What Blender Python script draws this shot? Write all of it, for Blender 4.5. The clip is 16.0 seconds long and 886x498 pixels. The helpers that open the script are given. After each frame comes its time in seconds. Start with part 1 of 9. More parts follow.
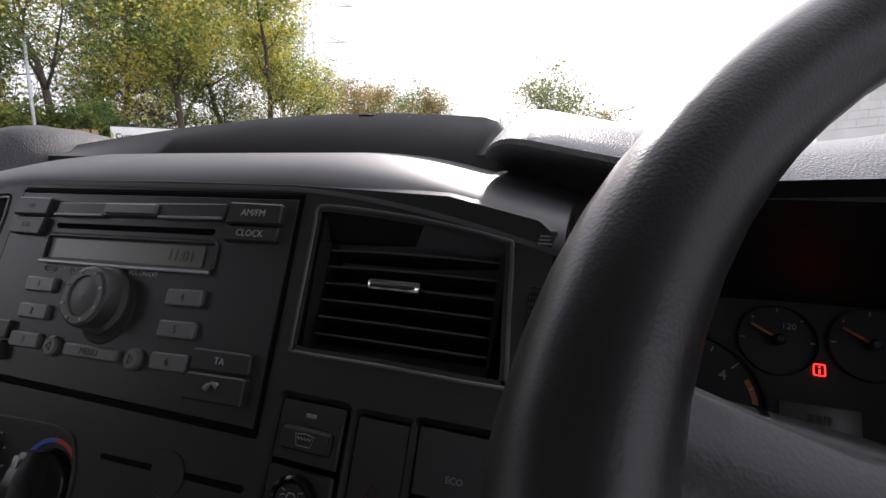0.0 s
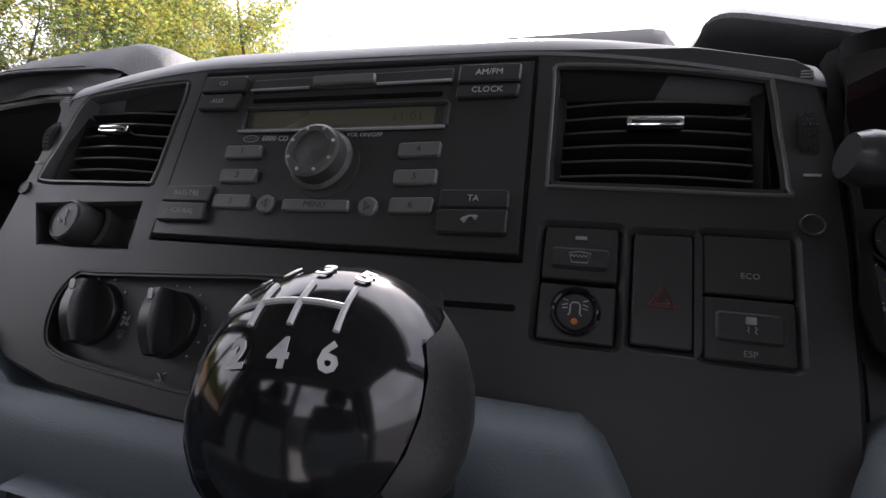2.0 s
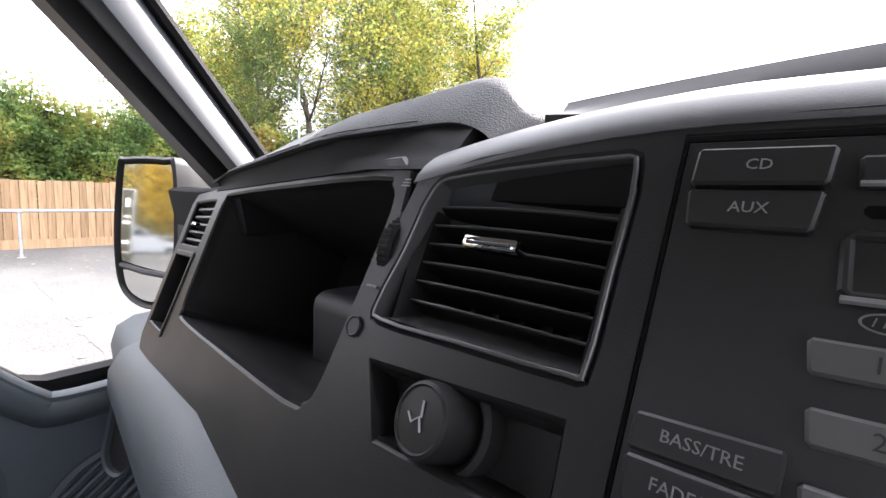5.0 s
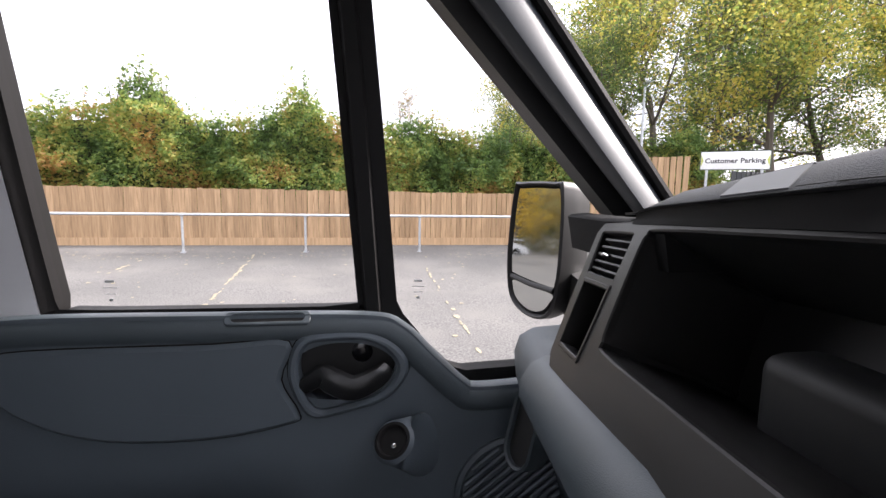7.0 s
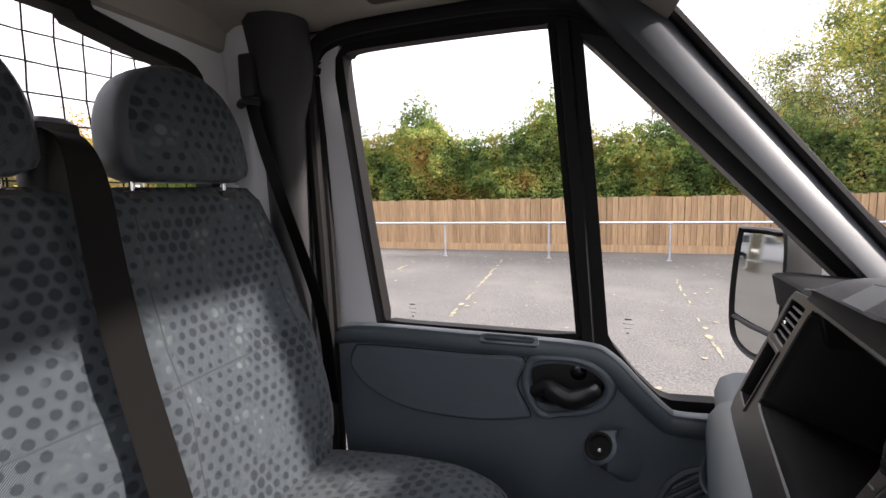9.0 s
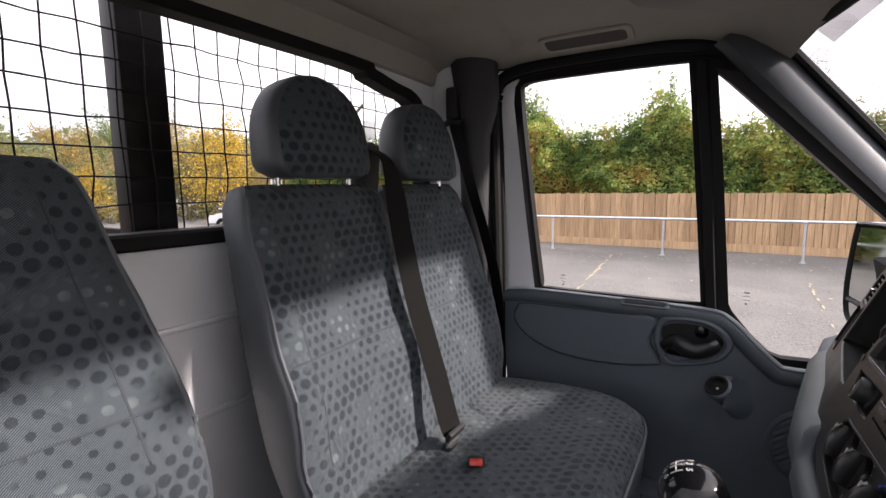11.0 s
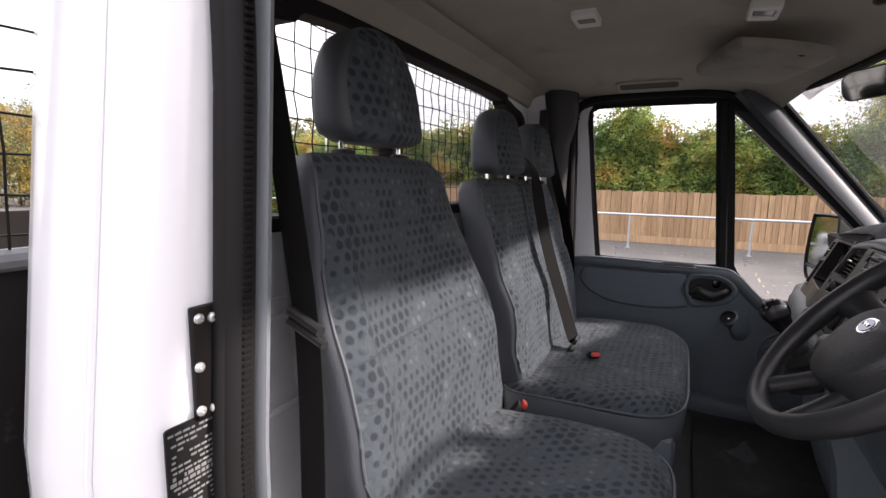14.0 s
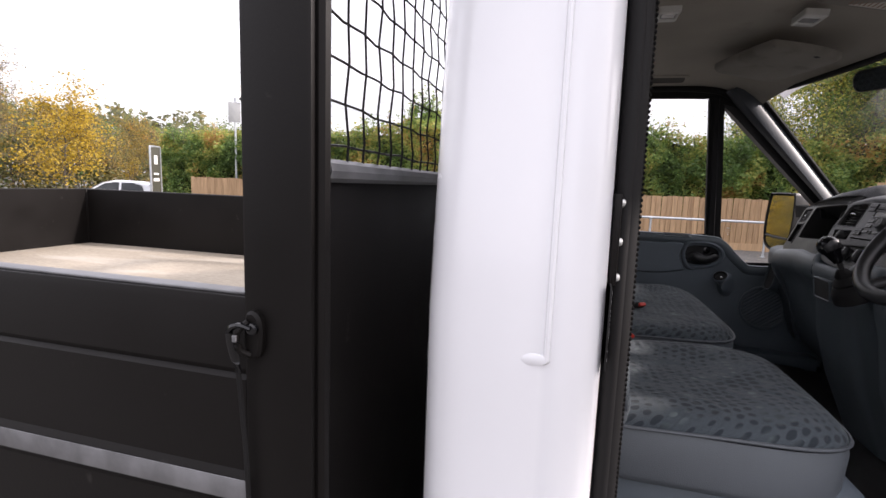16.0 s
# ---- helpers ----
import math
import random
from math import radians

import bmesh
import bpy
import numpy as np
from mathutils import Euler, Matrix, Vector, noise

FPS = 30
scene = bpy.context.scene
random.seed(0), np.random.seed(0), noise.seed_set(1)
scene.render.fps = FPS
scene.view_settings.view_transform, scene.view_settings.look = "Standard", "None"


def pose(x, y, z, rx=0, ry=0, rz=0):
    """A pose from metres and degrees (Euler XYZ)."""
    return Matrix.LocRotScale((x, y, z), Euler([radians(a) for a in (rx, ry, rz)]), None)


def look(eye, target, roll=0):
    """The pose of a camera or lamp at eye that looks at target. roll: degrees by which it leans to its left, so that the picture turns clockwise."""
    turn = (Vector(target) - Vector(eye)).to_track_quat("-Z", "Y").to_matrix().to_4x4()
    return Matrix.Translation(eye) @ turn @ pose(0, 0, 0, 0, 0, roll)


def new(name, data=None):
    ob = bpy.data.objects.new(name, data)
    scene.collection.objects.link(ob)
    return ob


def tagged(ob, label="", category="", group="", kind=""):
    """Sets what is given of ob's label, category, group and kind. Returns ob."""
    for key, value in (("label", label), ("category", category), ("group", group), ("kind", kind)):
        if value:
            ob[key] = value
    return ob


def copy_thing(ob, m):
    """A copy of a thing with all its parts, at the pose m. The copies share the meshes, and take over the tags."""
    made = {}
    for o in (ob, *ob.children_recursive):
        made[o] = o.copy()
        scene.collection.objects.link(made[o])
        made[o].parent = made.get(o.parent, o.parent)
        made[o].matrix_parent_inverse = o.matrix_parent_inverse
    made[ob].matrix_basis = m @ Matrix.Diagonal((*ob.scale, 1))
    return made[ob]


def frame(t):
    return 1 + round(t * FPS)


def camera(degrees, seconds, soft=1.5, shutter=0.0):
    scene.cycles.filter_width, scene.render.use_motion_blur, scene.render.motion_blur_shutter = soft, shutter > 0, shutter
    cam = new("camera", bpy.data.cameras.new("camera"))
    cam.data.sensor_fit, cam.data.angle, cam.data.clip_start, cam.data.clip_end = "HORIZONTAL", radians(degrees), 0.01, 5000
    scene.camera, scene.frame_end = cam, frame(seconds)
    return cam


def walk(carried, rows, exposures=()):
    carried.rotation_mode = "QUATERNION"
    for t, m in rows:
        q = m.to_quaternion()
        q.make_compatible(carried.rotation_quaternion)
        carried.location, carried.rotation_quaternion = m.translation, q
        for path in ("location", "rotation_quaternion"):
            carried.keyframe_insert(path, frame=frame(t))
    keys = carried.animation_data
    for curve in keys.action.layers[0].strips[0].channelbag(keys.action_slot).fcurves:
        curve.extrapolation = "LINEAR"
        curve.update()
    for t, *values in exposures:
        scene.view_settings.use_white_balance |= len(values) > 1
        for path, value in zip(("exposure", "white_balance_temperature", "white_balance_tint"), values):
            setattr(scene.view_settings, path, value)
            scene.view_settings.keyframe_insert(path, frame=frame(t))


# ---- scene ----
cam = camera(85.4, 16.0, soft=1.5)
PATH = [
    (0, (0.2679, -0.1678, 1.4885), (-0.4142, 1.6860, 1.1750), 0.65),
    (0.5, (0.2013, -0.1620, 1.4715), (-0.5229, 1.6774, 1.1681), 0.90),
    (1, (0.1695, -0.2022, 1.4412), (-0.4583, 1.6787, 1.1804), 2.49),
    (1.5, (0.1651, -0.2294, 1.4047), (-0.4308, 1.6661, 1.1766), 2.58),
    (2, (0.1431, -0.2369, 1.3903), (-0.4349, 1.6682, 1.1990), 2.57),
    (2.5, (0.1008, -0.2324, 1.4006), (-0.4295, 1.6853, 1.1968), 2.92),
    (3, (0.0521, -0.2189, 1.4118), (-0.4256, 1.7110, 1.1947), 3.36),
    (5.5, (-0.0973, -0.1177, 1.4567), (-1.6691, 1.0953, 1.2156), 2.02),
    (6, (-0.1152, -0.1354, 1.4572), (-1.8580, 0.8153, 1.2146), 2.03),
    (6.5, (-0.1079, -0.1666, 1.4685), (-1.9950, 0.4558, 1.2417), 1.88),
    (7, (-0.1349, -0.1925, 1.4800), (-2.0944, 0.1213, 1.2306), 0.99),
    (7.5, (-0.1004, -0.2195, 1.5009), (-2.0846, -0.2310, 1.2498), -0.07),
    (8, (-0.0480, -0.1907, 1.5370), (-2.0081, -0.5120, 1.3025), -0.45),
    (8.5, (0.0384, -0.1744, 1.5844), (-1.8741, -0.7091, 1.3471), -1.29),
    (9, (0.1009, -0.1350, 1.5955), (-1.7694, -0.8034, 1.3603), -1.40),
    (9.5, (0.1494, -0.1332, 1.5873), (-1.6887, -0.8838, 1.3464), -1.38),
    (10, (0.2515, -0.1316, 1.5962), (-1.5236, -1.0220, 1.3593), -1.51),
    (12.5, (0.9446, -0.1680, 1.6122), (-0.7133, -1.2534, 1.3414), -0.28),
    (13, (1.0726, -0.1949, 1.5846), (-0.5883, -1.2768, 1.3185), 0.01),
    (13.5, (1.1942, -0.2413, 1.5927), (-0.5043, -1.2601, 1.3149), 0.44),
    (14, (1.2812, -0.3384, 1.6118), (-0.4887, -1.2235, 1.3220), 1.01),
    (14.5, (1.4218, -0.4478, 1.6320), (-0.4052, -1.1980, 1.3168), 1.62),
    (15, (1.5029, -0.5826, 1.6149), (-0.3872, -1.1622, 1.3125), 1.61),
    (15.5, (1.5789, -0.6894, 1.5381), (-0.3281, -1.2237, 1.2588), 1.81),
    (16, (1.6421, -0.8427, 1.4802), (-0.2741, -1.3488, 1.2120), 2.09),
]
walk(cam, [(t, look(eye, target, roll)) for t, eye, target, roll in PATH],
     exposures=[(0.0, 0.66, 6390, 19), (0.5, 0.76, 6390, 19), (1.0, 0.73, 6390, 19), (2.0, 1.58, 6360, 20), (3.0, 1.82, 6360, 20), (5.5, 2.08, 6320, 17), (7.0, 1.31, 6420, 18), (7.5, 1.28, 6500, 18), (8.5, 1.17, 6630, 18), (10.0, 1.04, 6630, 19), (12.5, 1.14, 6680, 21), (13.5, 1.12, 6680, 21), (14.5, 0.89, 6600, 21), (15.0, 0.89, 6580, 21), (16.0, 0.62, 6540, 20)])

# ---- daylight: a bright, thinly overcast autumn sky with a hazy sun ahead of the van ----
world = bpy.data.worlds.new("overcast_sky")
scene.world = world
world.use_nodes = True
wn, wl = world.node_tree.nodes, world.node_tree.links
wn.clear()
w_out = wn.new("ShaderNodeOutputWorld")
w_bg = wn.new("ShaderNodeBackground")
w_sky = wn.new("ShaderNodeTexSky")
w_sky.sky_type = "NISHITA"
w_sky.sun_disc = False
w_sky.sun_elevation = radians(30)
w_sky.sun_rotation = radians(-11)
w_sky.dust_density = 4.0
w_gain = wn.new("ShaderNodeVectorMath")
w_gain.operation = "SCALE"
w_gain.inputs[3].default_value = 0.10
w_coord = wn.new("ShaderNodeTexCoord")
w_noise = wn.new("ShaderNodeTexNoise")
w_noise.inputs["Scale"].default_value = 2.2
w_noise.inputs["Detail"].default_value = 7.0
w_stretch = wn.new("ShaderNodeMapping")
w_stretch.inputs["Scale"].default_value = (1.0, 1.0, 2.6)
w_ramp = wn.new("ShaderNodeValToRGB")
w_ramp.color_ramp.elements[0].position, w_ramp.color_ramp.elements[0].color = 0.32, (0.47, 0.495, 0.535, 1)
w_ramp.color_ramp.elements[1].position, w_ramp.color_ramp.elements[1].color = 0.70, (0.90, 0.905, 0.91, 1)
w_mix = wn.new("ShaderNodeMix")
w_mix.data_type = "RGBA"
w_mix.inputs[0].default_value = 0.88
wl.new(w_coord.outputs["Generated"], w_stretch.inputs["Vector"])
wl.new(w_stretch.outputs["Vector"], w_noise.inputs["Vector"])
wl.new(w_noise.outputs["Fac"], w_ramp.inputs["Fac"])
wl.new(w_sky.outputs["Color"], w_gain.inputs[0])
wl.new(w_gain.outputs["Vector"], w_mix.inputs[6])
wl.new(w_ramp.outputs["Color"], w_mix.inputs[7])
w_split = wn.new("ShaderNodeSeparateXYZ")
w_rise = wn.new("ShaderNodeMapRange")
w_rise.inputs[1].default_value, w_rise.inputs[2].default_value = 0.10, 0.75
w_rise.inputs[3].default_value, w_rise.inputs[4].default_value = 0.95, 1.75
w_dome = wn.new("ShaderNodeVectorMath")
w_dome.operation = "SCALE"
wl.new(w_coord.outputs["Generated"], w_split.inputs[0])
wl.new(w_split.outputs["Z"], w_rise.inputs[0])
wl.new(w_mix.outputs[2], w_dome.inputs[0])
wl.new(w_rise.outputs[0], w_dome.inputs[3])
wl.new(w_dome.outputs["Vector"], w_bg.inputs["Color"])
w_bg.inputs["Strength"].default_value = 1.4
wl.new(w_bg.outputs["Background"], w_out.inputs["Surface"])

sun = new("sun", bpy.data.lights.new("sun", "SUN"))
sun.data.energy = 4.2
sun.data.angle = radians(3)
sun.data.color = (1.0, 0.95, 0.88)
sun.matrix_world = look((0, 0, 0), (0.20, -1.0, -0.60))

# ---- materials ----
def nodes_of(name):
    m = bpy.data.materials.new(name)
    m.use_nodes = True
    nt = m.node_tree
    return m, nt.nodes, nt.links, nt.nodes["Principled BSDF"]


def surface(name, colour, rough=0.6, metal=0.0, vary=0.12, vary_scale=6.0, bump=0.0, bump_scale=300.0, grain=0.0,
            spec=0.5, coat=0.0, stain=None, stain_scale=3.0, stain_at=(0.55, 0.75), stretch=None, bump_kind="noise"):
    """A plain material with two scales of uneven colour, a fine relief and, if given, stains of a second colour."""
    m, n, l, b = nodes_of(name)
    co = n.new("ShaderNodeTexCoord")
    vec = co.outputs["Object"]
    if stretch:
        mp = n.new("ShaderNodeMapping")
        mp.inputs["Scale"].default_value = stretch
        l.new(vec, mp.inputs["Vector"])
        vec = mp.outputs["Vector"]
    n1 = n.new("ShaderNodeTexNoise")
    n1.inputs["Scale"].default_value, n1.inputs["Detail"].default_value = vary_scale, 6.0
    l.new(vec, n1.inputs["Vector"])
    n2 = n.new("ShaderNodeTexNoise")
    n2.inputs["Scale"].default_value, n2.inputs["Detail"].default_value = bump_scale, 2.0
    l.new(vec, n2.inputs["Vector"])
    r1 = n.new("ShaderNodeMapRange")
    r1.inputs[1].default_value, r1.inputs[2].default_value = 0.3, 0.7
    r1.inputs[3].default_value, r1.inputs[4].default_value = 1 - vary, 1 + vary
    l.new(n1.outputs["Fac"], r1.inputs[0])
    r2 = n.new("ShaderNodeMapRange")
    r2.inputs[1].default_value, r2.inputs[2].default_value = 0.3, 0.7
    r2.inputs[3].default_value, r2.inputs[4].default_value = 1 - grain, 1 + grain
    l.new(n2.outputs["Fac"], r2.inputs[0])
    mu = n.new("ShaderNodeMath")
    mu.operation = "MULTIPLY"
    l.new(r1.outputs[0], mu.inputs[0])
    l.new(r2.outputs[0], mu.inputs[1])
    sc = n.new("ShaderNodeVectorMath")
    sc.operation = "SCALE"
    sc.inputs[0].default_value = colour[:3]
    l.new(mu.outputs[0], sc.inputs[3])
    col = sc.outputs["Vector"]
    if stain:
        n3 = n.new("ShaderNodeTexNoise")
        n3.inputs["Scale"].default_value, n3.inputs["Detail"].default_value = stain_scale, 8.0
        l.new(vec, n3.inputs["Vector"])
        r3 = n.new("ShaderNodeMapRange")
        r3.inputs[1].default_value, r3.inputs[2].default_value = stain_at
        l.new(n3.outputs["Fac"], r3.inputs[0])
        mx = n.new("ShaderNodeMix")
        mx.data_type = "RGBA"
        l.new(r3.outputs[0], mx.inputs[0])
        l.new(col, mx.inputs[6])
        mx.inputs[7].default_value = (*stain[:3], 1)
        col = mx.outputs[2]
    l.new(col, b.inputs["Base Color"])
    rr = n.new("ShaderNodeMapRange")
    rr.inputs[1].default_value, rr.inputs[2].default_value = 0.3, 0.7
    rr.inputs[3].default_value, rr.inputs[4].default_value = max(0.02, rough - 0.07), min(1.0, rough + 0.07)
    l.new(n1.outputs["Fac"], rr.inputs[0])
    l.new(rr.outputs[0], b.inputs["Roughness"])
    b.inputs["Metallic"].default_value = metal
    b.inputs["Specular IOR Level"].default_value = spec
    b.inputs["Coat Weight"].default_value = coat
    if bump:
        bp = n.new("ShaderNodeBump")
        bp.inputs["Strength"].default_value, bp.inputs["Distance"].default_value = bump, 0.001
        if bump_kind == "leather":
            vo = n.new("ShaderNodeTexVoronoi")
            vo.inputs["Scale"].default_value = bump_scale
            l.new(vec, vo.inputs["Vector"])
            l.new(vo.outputs["Distance"], bp.inputs["Height"])
        else:
            l.new(n2.outputs["Fac"], bp.inputs["Height"])
        l.new(bp.outputs["Normal"], b.inputs["Normal"])
    return m


def fabric(name, dots=True):
    """Blue-grey twill with rows of darker and paler round dots that swell and shrink over the cloth; UVs are metres."""
    m, n, l, b = nodes_of(name)

    def math_(op, a, c=None, clamp=False):
        k = n.new("ShaderNodeMath")
        k.operation, k.use_clamp = op, clamp
        for i, v in enumerate((a, c)):
            if v is None:
                continue
            if isinstance(v, (int, float)):
                k.inputs[i].default_value = v
            else:
                l.new(v, k.inputs[i])
        return k.outputs[0]
    uv = n.new("ShaderNodeUVMap")
    sep = n.new("ShaderNodeSeparateXYZ")
    l.new(uv.outputs["UV"], sep.inputs[0])
    u, v = sep.outputs[0], sep.outputs[1]
    px, py = 0.0240, 0.0212
    row = math_("DIVIDE", v, py)
    rf = math_("FLOOR", row)
    odd = math_("MULTIPLY", math_("MODULO", math_("ABSOLUTE", rf), 2.0), 0.5)
    cx = math_("ADD", math_("DIVIDE", u, px), odd)
    fx = math_("SUBTRACT", math_("FRACT", cx), 0.5)
    fy = math_("MULTIPLY", math_("SUBTRACT", math_("FRACT", row), 0.5), py / px)
    d = math_("SQRT", math_("ADD", math_("MULTIPLY", fx, fx), math_("MULTIPLY", fy, fy)))
    big = n.new("ShaderNodeTexNoise")
    big.inputs["Scale"].default_value, big.inputs["Detail"].default_value = 9.0, 1.0
    l.new(uv.outputs["UV"], big.inputs["Vector"])
    rad = n.new("ShaderNodeMapRange")
    rad.inputs[1].default_value, rad.inputs[2].default_value = 0.35, 0.65
    rad.inputs[3].default_value, rad.inputs[4].default_value = 0.22, 0.40
    l.new(big.outputs["Fac"], rad.inputs[0])
    # twill: fine slanting ribs
    rib = math_("SINE", math_("MULTIPLY", math_("ADD", u, math_("MULTIPLY", v, 1.3)), 1700.0))
    rough_edge = n.new("ShaderNodeTexNoise")
    rough_edge.inputs["Scale"].default_value = 420.0
    l.new(uv.outputs["UV"], rough_edge.inputs["Vector"])
    edge = math_("ADD", d, math_("MULTIPLY", math_("SUBTRACT", rough_edge.outputs["Fac"], 0.5), 0.12))
    inside = math_("MULTIPLY", math_("SUBTRACT", rad.outputs[0], edge), 22.0, True)
    tone = n.new("ShaderNodeTexNoise")
    tone.inputs["Scale"].default_value = 14.0
    l.new(uv.outputs["UV"], tone.inputs["Vector"])
    dotc = n.new("ShaderNodeValToRGB")
    dotc.color_ramp.elements[0].position, dotc.color_ramp.elements[0].color = 0.52, (0.024, 0.030, 0.036, 1)
    dotc.color_ramp.elements[1].position, dotc.color_ramp.elements[1].color = 0.70, (0.105, 0.128, 0.130, 1)
    l.new(tone.outputs["Fac"], dotc.inputs[0])
    ground = n.new("ShaderNodeMix")
    ground.data_type = "RGBA"
    ground.inputs[6].default_value = (0.022, 0.028, 0.034, 1)
    ground.inputs[7].default_value = (0.088, 0.105, 0.117, 1)
    l.new(math_("ADD", math_("MULTIPLY", rib, 0.5), 0.5), ground.inputs[0])
    mx = n.new("ShaderNodeMix")
    mx.data_type = "RGBA"
    if dots:
        l.new(inside, mx.inputs[0])
    else:
        mx.inputs[0].default_value = 0.0
    l.new(ground.outputs[2], mx.inputs[6])
    l.new(dotc.outputs[0], mx.inputs[7])
    l.new(mx.outputs[2], b.inputs["Base Color"])
    b.inputs["Roughness"].default_value = 0.92
    b.inputs["Specular IOR Level"].default_value = 0.2
    b.inputs["Sheen Weight"].default_value = 0.06
    bp = n.new("ShaderNodeBump")
    bp.inputs["Strength"].default_value, bp.inputs["Distance"].default_value = 0.5, 0.0007
    l.new(rib, bp.inputs["Height"])
    crease = n.new("ShaderNodeTexNoise")
    crease.inputs["Scale"].default_value, crease.inputs["Detail"].default_value, crease.inputs["Distortion"].default_value = 11.0, 3.0, 1.2
    l.new(uv.outputs["UV"], crease.inputs["Vector"])
    b2 = n.new("ShaderNodeBump")
    b2.inputs["Strength"].default_value, b2.inputs["Distance"].default_value = 0.75, 0.020
    l.new(crease.outputs["Fac"], b2.inputs["Height"])
    l.new(bp.outputs["Normal"], b2.inputs["Normal"])
    l.new(b2.outputs["Normal"], b.inputs["Normal"])
    return m


def glass(name, tint=(1, 1, 1), clear=0.93):
    """A thin pane: mostly clear, with a glossy reflection that follows Fresnel."""
    m, n, l, b = nodes_of(name)
    n.remove(b)
    tr = n.new("ShaderNodeBsdfTransparent")
    tr.inputs["Color"].default_value = (tint[0] * clear, tint[1] * clear, tint[2] * clear, 1)
    gl = n.new("ShaderNodeBsdfGlossy")
    gl.inputs["Roughness"].default_value = 0.02
    fr = n.new("ShaderNodeFresnel")
    fr.inputs["IOR"].default_value = 1.22
    mx = n.new("ShaderNodeMixShader")
    weak = n.new("ShaderNodeMath")
    weak.operation = "MULTIPLY"
    weak.inputs[1].default_value = 0.30
    l.new(fr.outputs[0], weak.inputs[0])
    l.new(weak.outputs[0], mx.inputs[0])
    l.new(tr.outputs[0], mx.inputs[1])
    l.new(gl.outputs[0], mx.inputs[2])
    l.new(mx.outputs[0], n["Material Output"].inputs["Surface"])
    return m


def glow(name, colour, strength):
    m, n, l, b = nodes_of(name)
    b.inputs["Base Color"].default_value = (*colour, 1)
    b.inputs["Emission Color"].default_value = (*colour, 1)
    b.inputs["Emission Strength"].default_value = strength
    return m


M_FASCIA = surface("charcoal_fascia_plastic", (0.021, 0.0203, 0.0203), 0.42, vary=0.10, bump=0.14, bump_scale=1500, spec=0.32)
M_PAD = surface("grained_soft_dash_top", (0.034, 0.035, 0.037), 0.56, spec=0.36, vary=0.08, bump=0.45, bump_scale=800, bump_kind="leather")
# Pale grey paints windscreen glare on the hood; the pad's plastic is darker.
M_HOOD = surface("glare_grey_grained_hood", (0.24, 0.245, 0.255), 0.55, vary=0.10, bump=0.45, bump_scale=800, bump_kind="leather", stain=(0.19, 0.193, 0.20), stain_scale=14)
# Satin, with the light that vent edges catch painted in as a paler grey.
M_LIP = surface("highlit_satin_vent_lip", (0.075, 0.074, 0.073), 0.30, vary=0.05)
M_VOLUME = surface("dark_satin_volume_knob", (0.060, 0.060, 0.058), 0.36, metal=0.3, vary=0.08)
M_BLACK = surface("black_plastic", (0.024, 0.0238, 0.0238), 0.46, spec=0.28, vary=0.1, bump=0.08, bump_scale=1200)
# Matt black; also paints the shade of pockets and of the radio knob.
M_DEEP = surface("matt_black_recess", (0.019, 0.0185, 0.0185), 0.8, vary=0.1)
# Near-black strips paint the shade inside the radio gap and slots.
M_VOID = surface("unlit_gap", (0.004, 0.004, 0.004), 0.9, spec=0.08, vary=0.05)
M_SLAT = surface("matt_black_slat", (0.0095, 0.0093, 0.0093), 0.55, spec=0.14, vary=0.08)
M_KNOB = surface("satin_black_knob", (0.011, 0.011, 0.0115), 0.27, spec=0.40, vary=0.06, bump=0.03, bump_scale=1500)
M_GLOSSBLACK = surface("gloss_black_knob", (0.006, 0.006, 0.007), 0.10, vary=0.05, spec=0.4)
M_RADIO = surface("dark_grey_radio_face", (0.024, 0.0232, 0.0232), 0.36, spec=0.34, vary=0.08, bump=0.06, bump_scale=1800)
M_BUTTON = surface("satin_grey_button", (0.095, 0.094, 0.091), 0.36, vary=0.08, metal=0.2)
M_BUTTONDARK = surface("dark_button", (0.023, 0.0224, 0.022), 0.38, spec=0.34, vary=0.06)
M_CHROME = surface("chrome", (0.80, 0.80, 0.80), 0.10, metal=1.0, vary=0.03)
M_SILVER = surface("satin_silver_plastic", (0.32, 0.32, 0.32), 0.36, metal=0.55, vary=0.06)
M_TRIM = surface("blue_grey_door_plastic", (0.084, 0.102, 0.118), 0.50, vary=0.07, bump=0.30, bump_scale=900, spec=0.45)
M_TRIMTOP = surface("blue_grey_lower_dash_plastic", (0.062, 0.077, 0.087), 0.50, vary=0.07, bump=0.35, bump_scale=900)
M_PILLAR = surface("silver_grey_pillar_plastic", (0.052, 0.058, 0.065), 0.44, spec=0.32, vary=0.05, bump=0.10, bump_scale=900)
M_VINYL = surface("grey_seat_vinyl", (0.050, 0.057, 0.065), 0.50, vary=0.10, bump=0.35, bump_scale=600, bump_kind="leather")
M_FABRIC = fabric("dotted_twill_seat_cloth")
M_SKIRT = surface("grey_cushion_vinyl", (0.088, 0.099, 0.110), 0.50, vary=0.10, bump=0.35, bump_scale=600, bump_kind="leather")
M_PIPING = surface("grey_piping", (0.065, 0.073, 0.082), 0.6)
M_LINER = surface("grey_headlining_felt", (0.33, 0.305, 0.262), 0.95, vary=0.10, vary_scale=4, bump=0.3, bump_scale=700, stain=(0.21, 0.188, 0.155), stain_scale=5.0, stain_at=(0.60, 0.82))
M_WHITE = surface("white_van_paint", (0.73, 0.73, 0.75), 0.22, vary=0.02, vary_scale=3, coat=0.5)
M_WHITEIN = surface("white_painted_steel_inside", (0.72, 0.73, 0.75), 0.35, vary=0.04, coat=0.3)
M_RUBBER = surface("black_rubber_seal", (0.010, 0.0095, 0.0095), 0.66, spec=0.17, vary=0.1, bump=0.15, bump_scale=500)
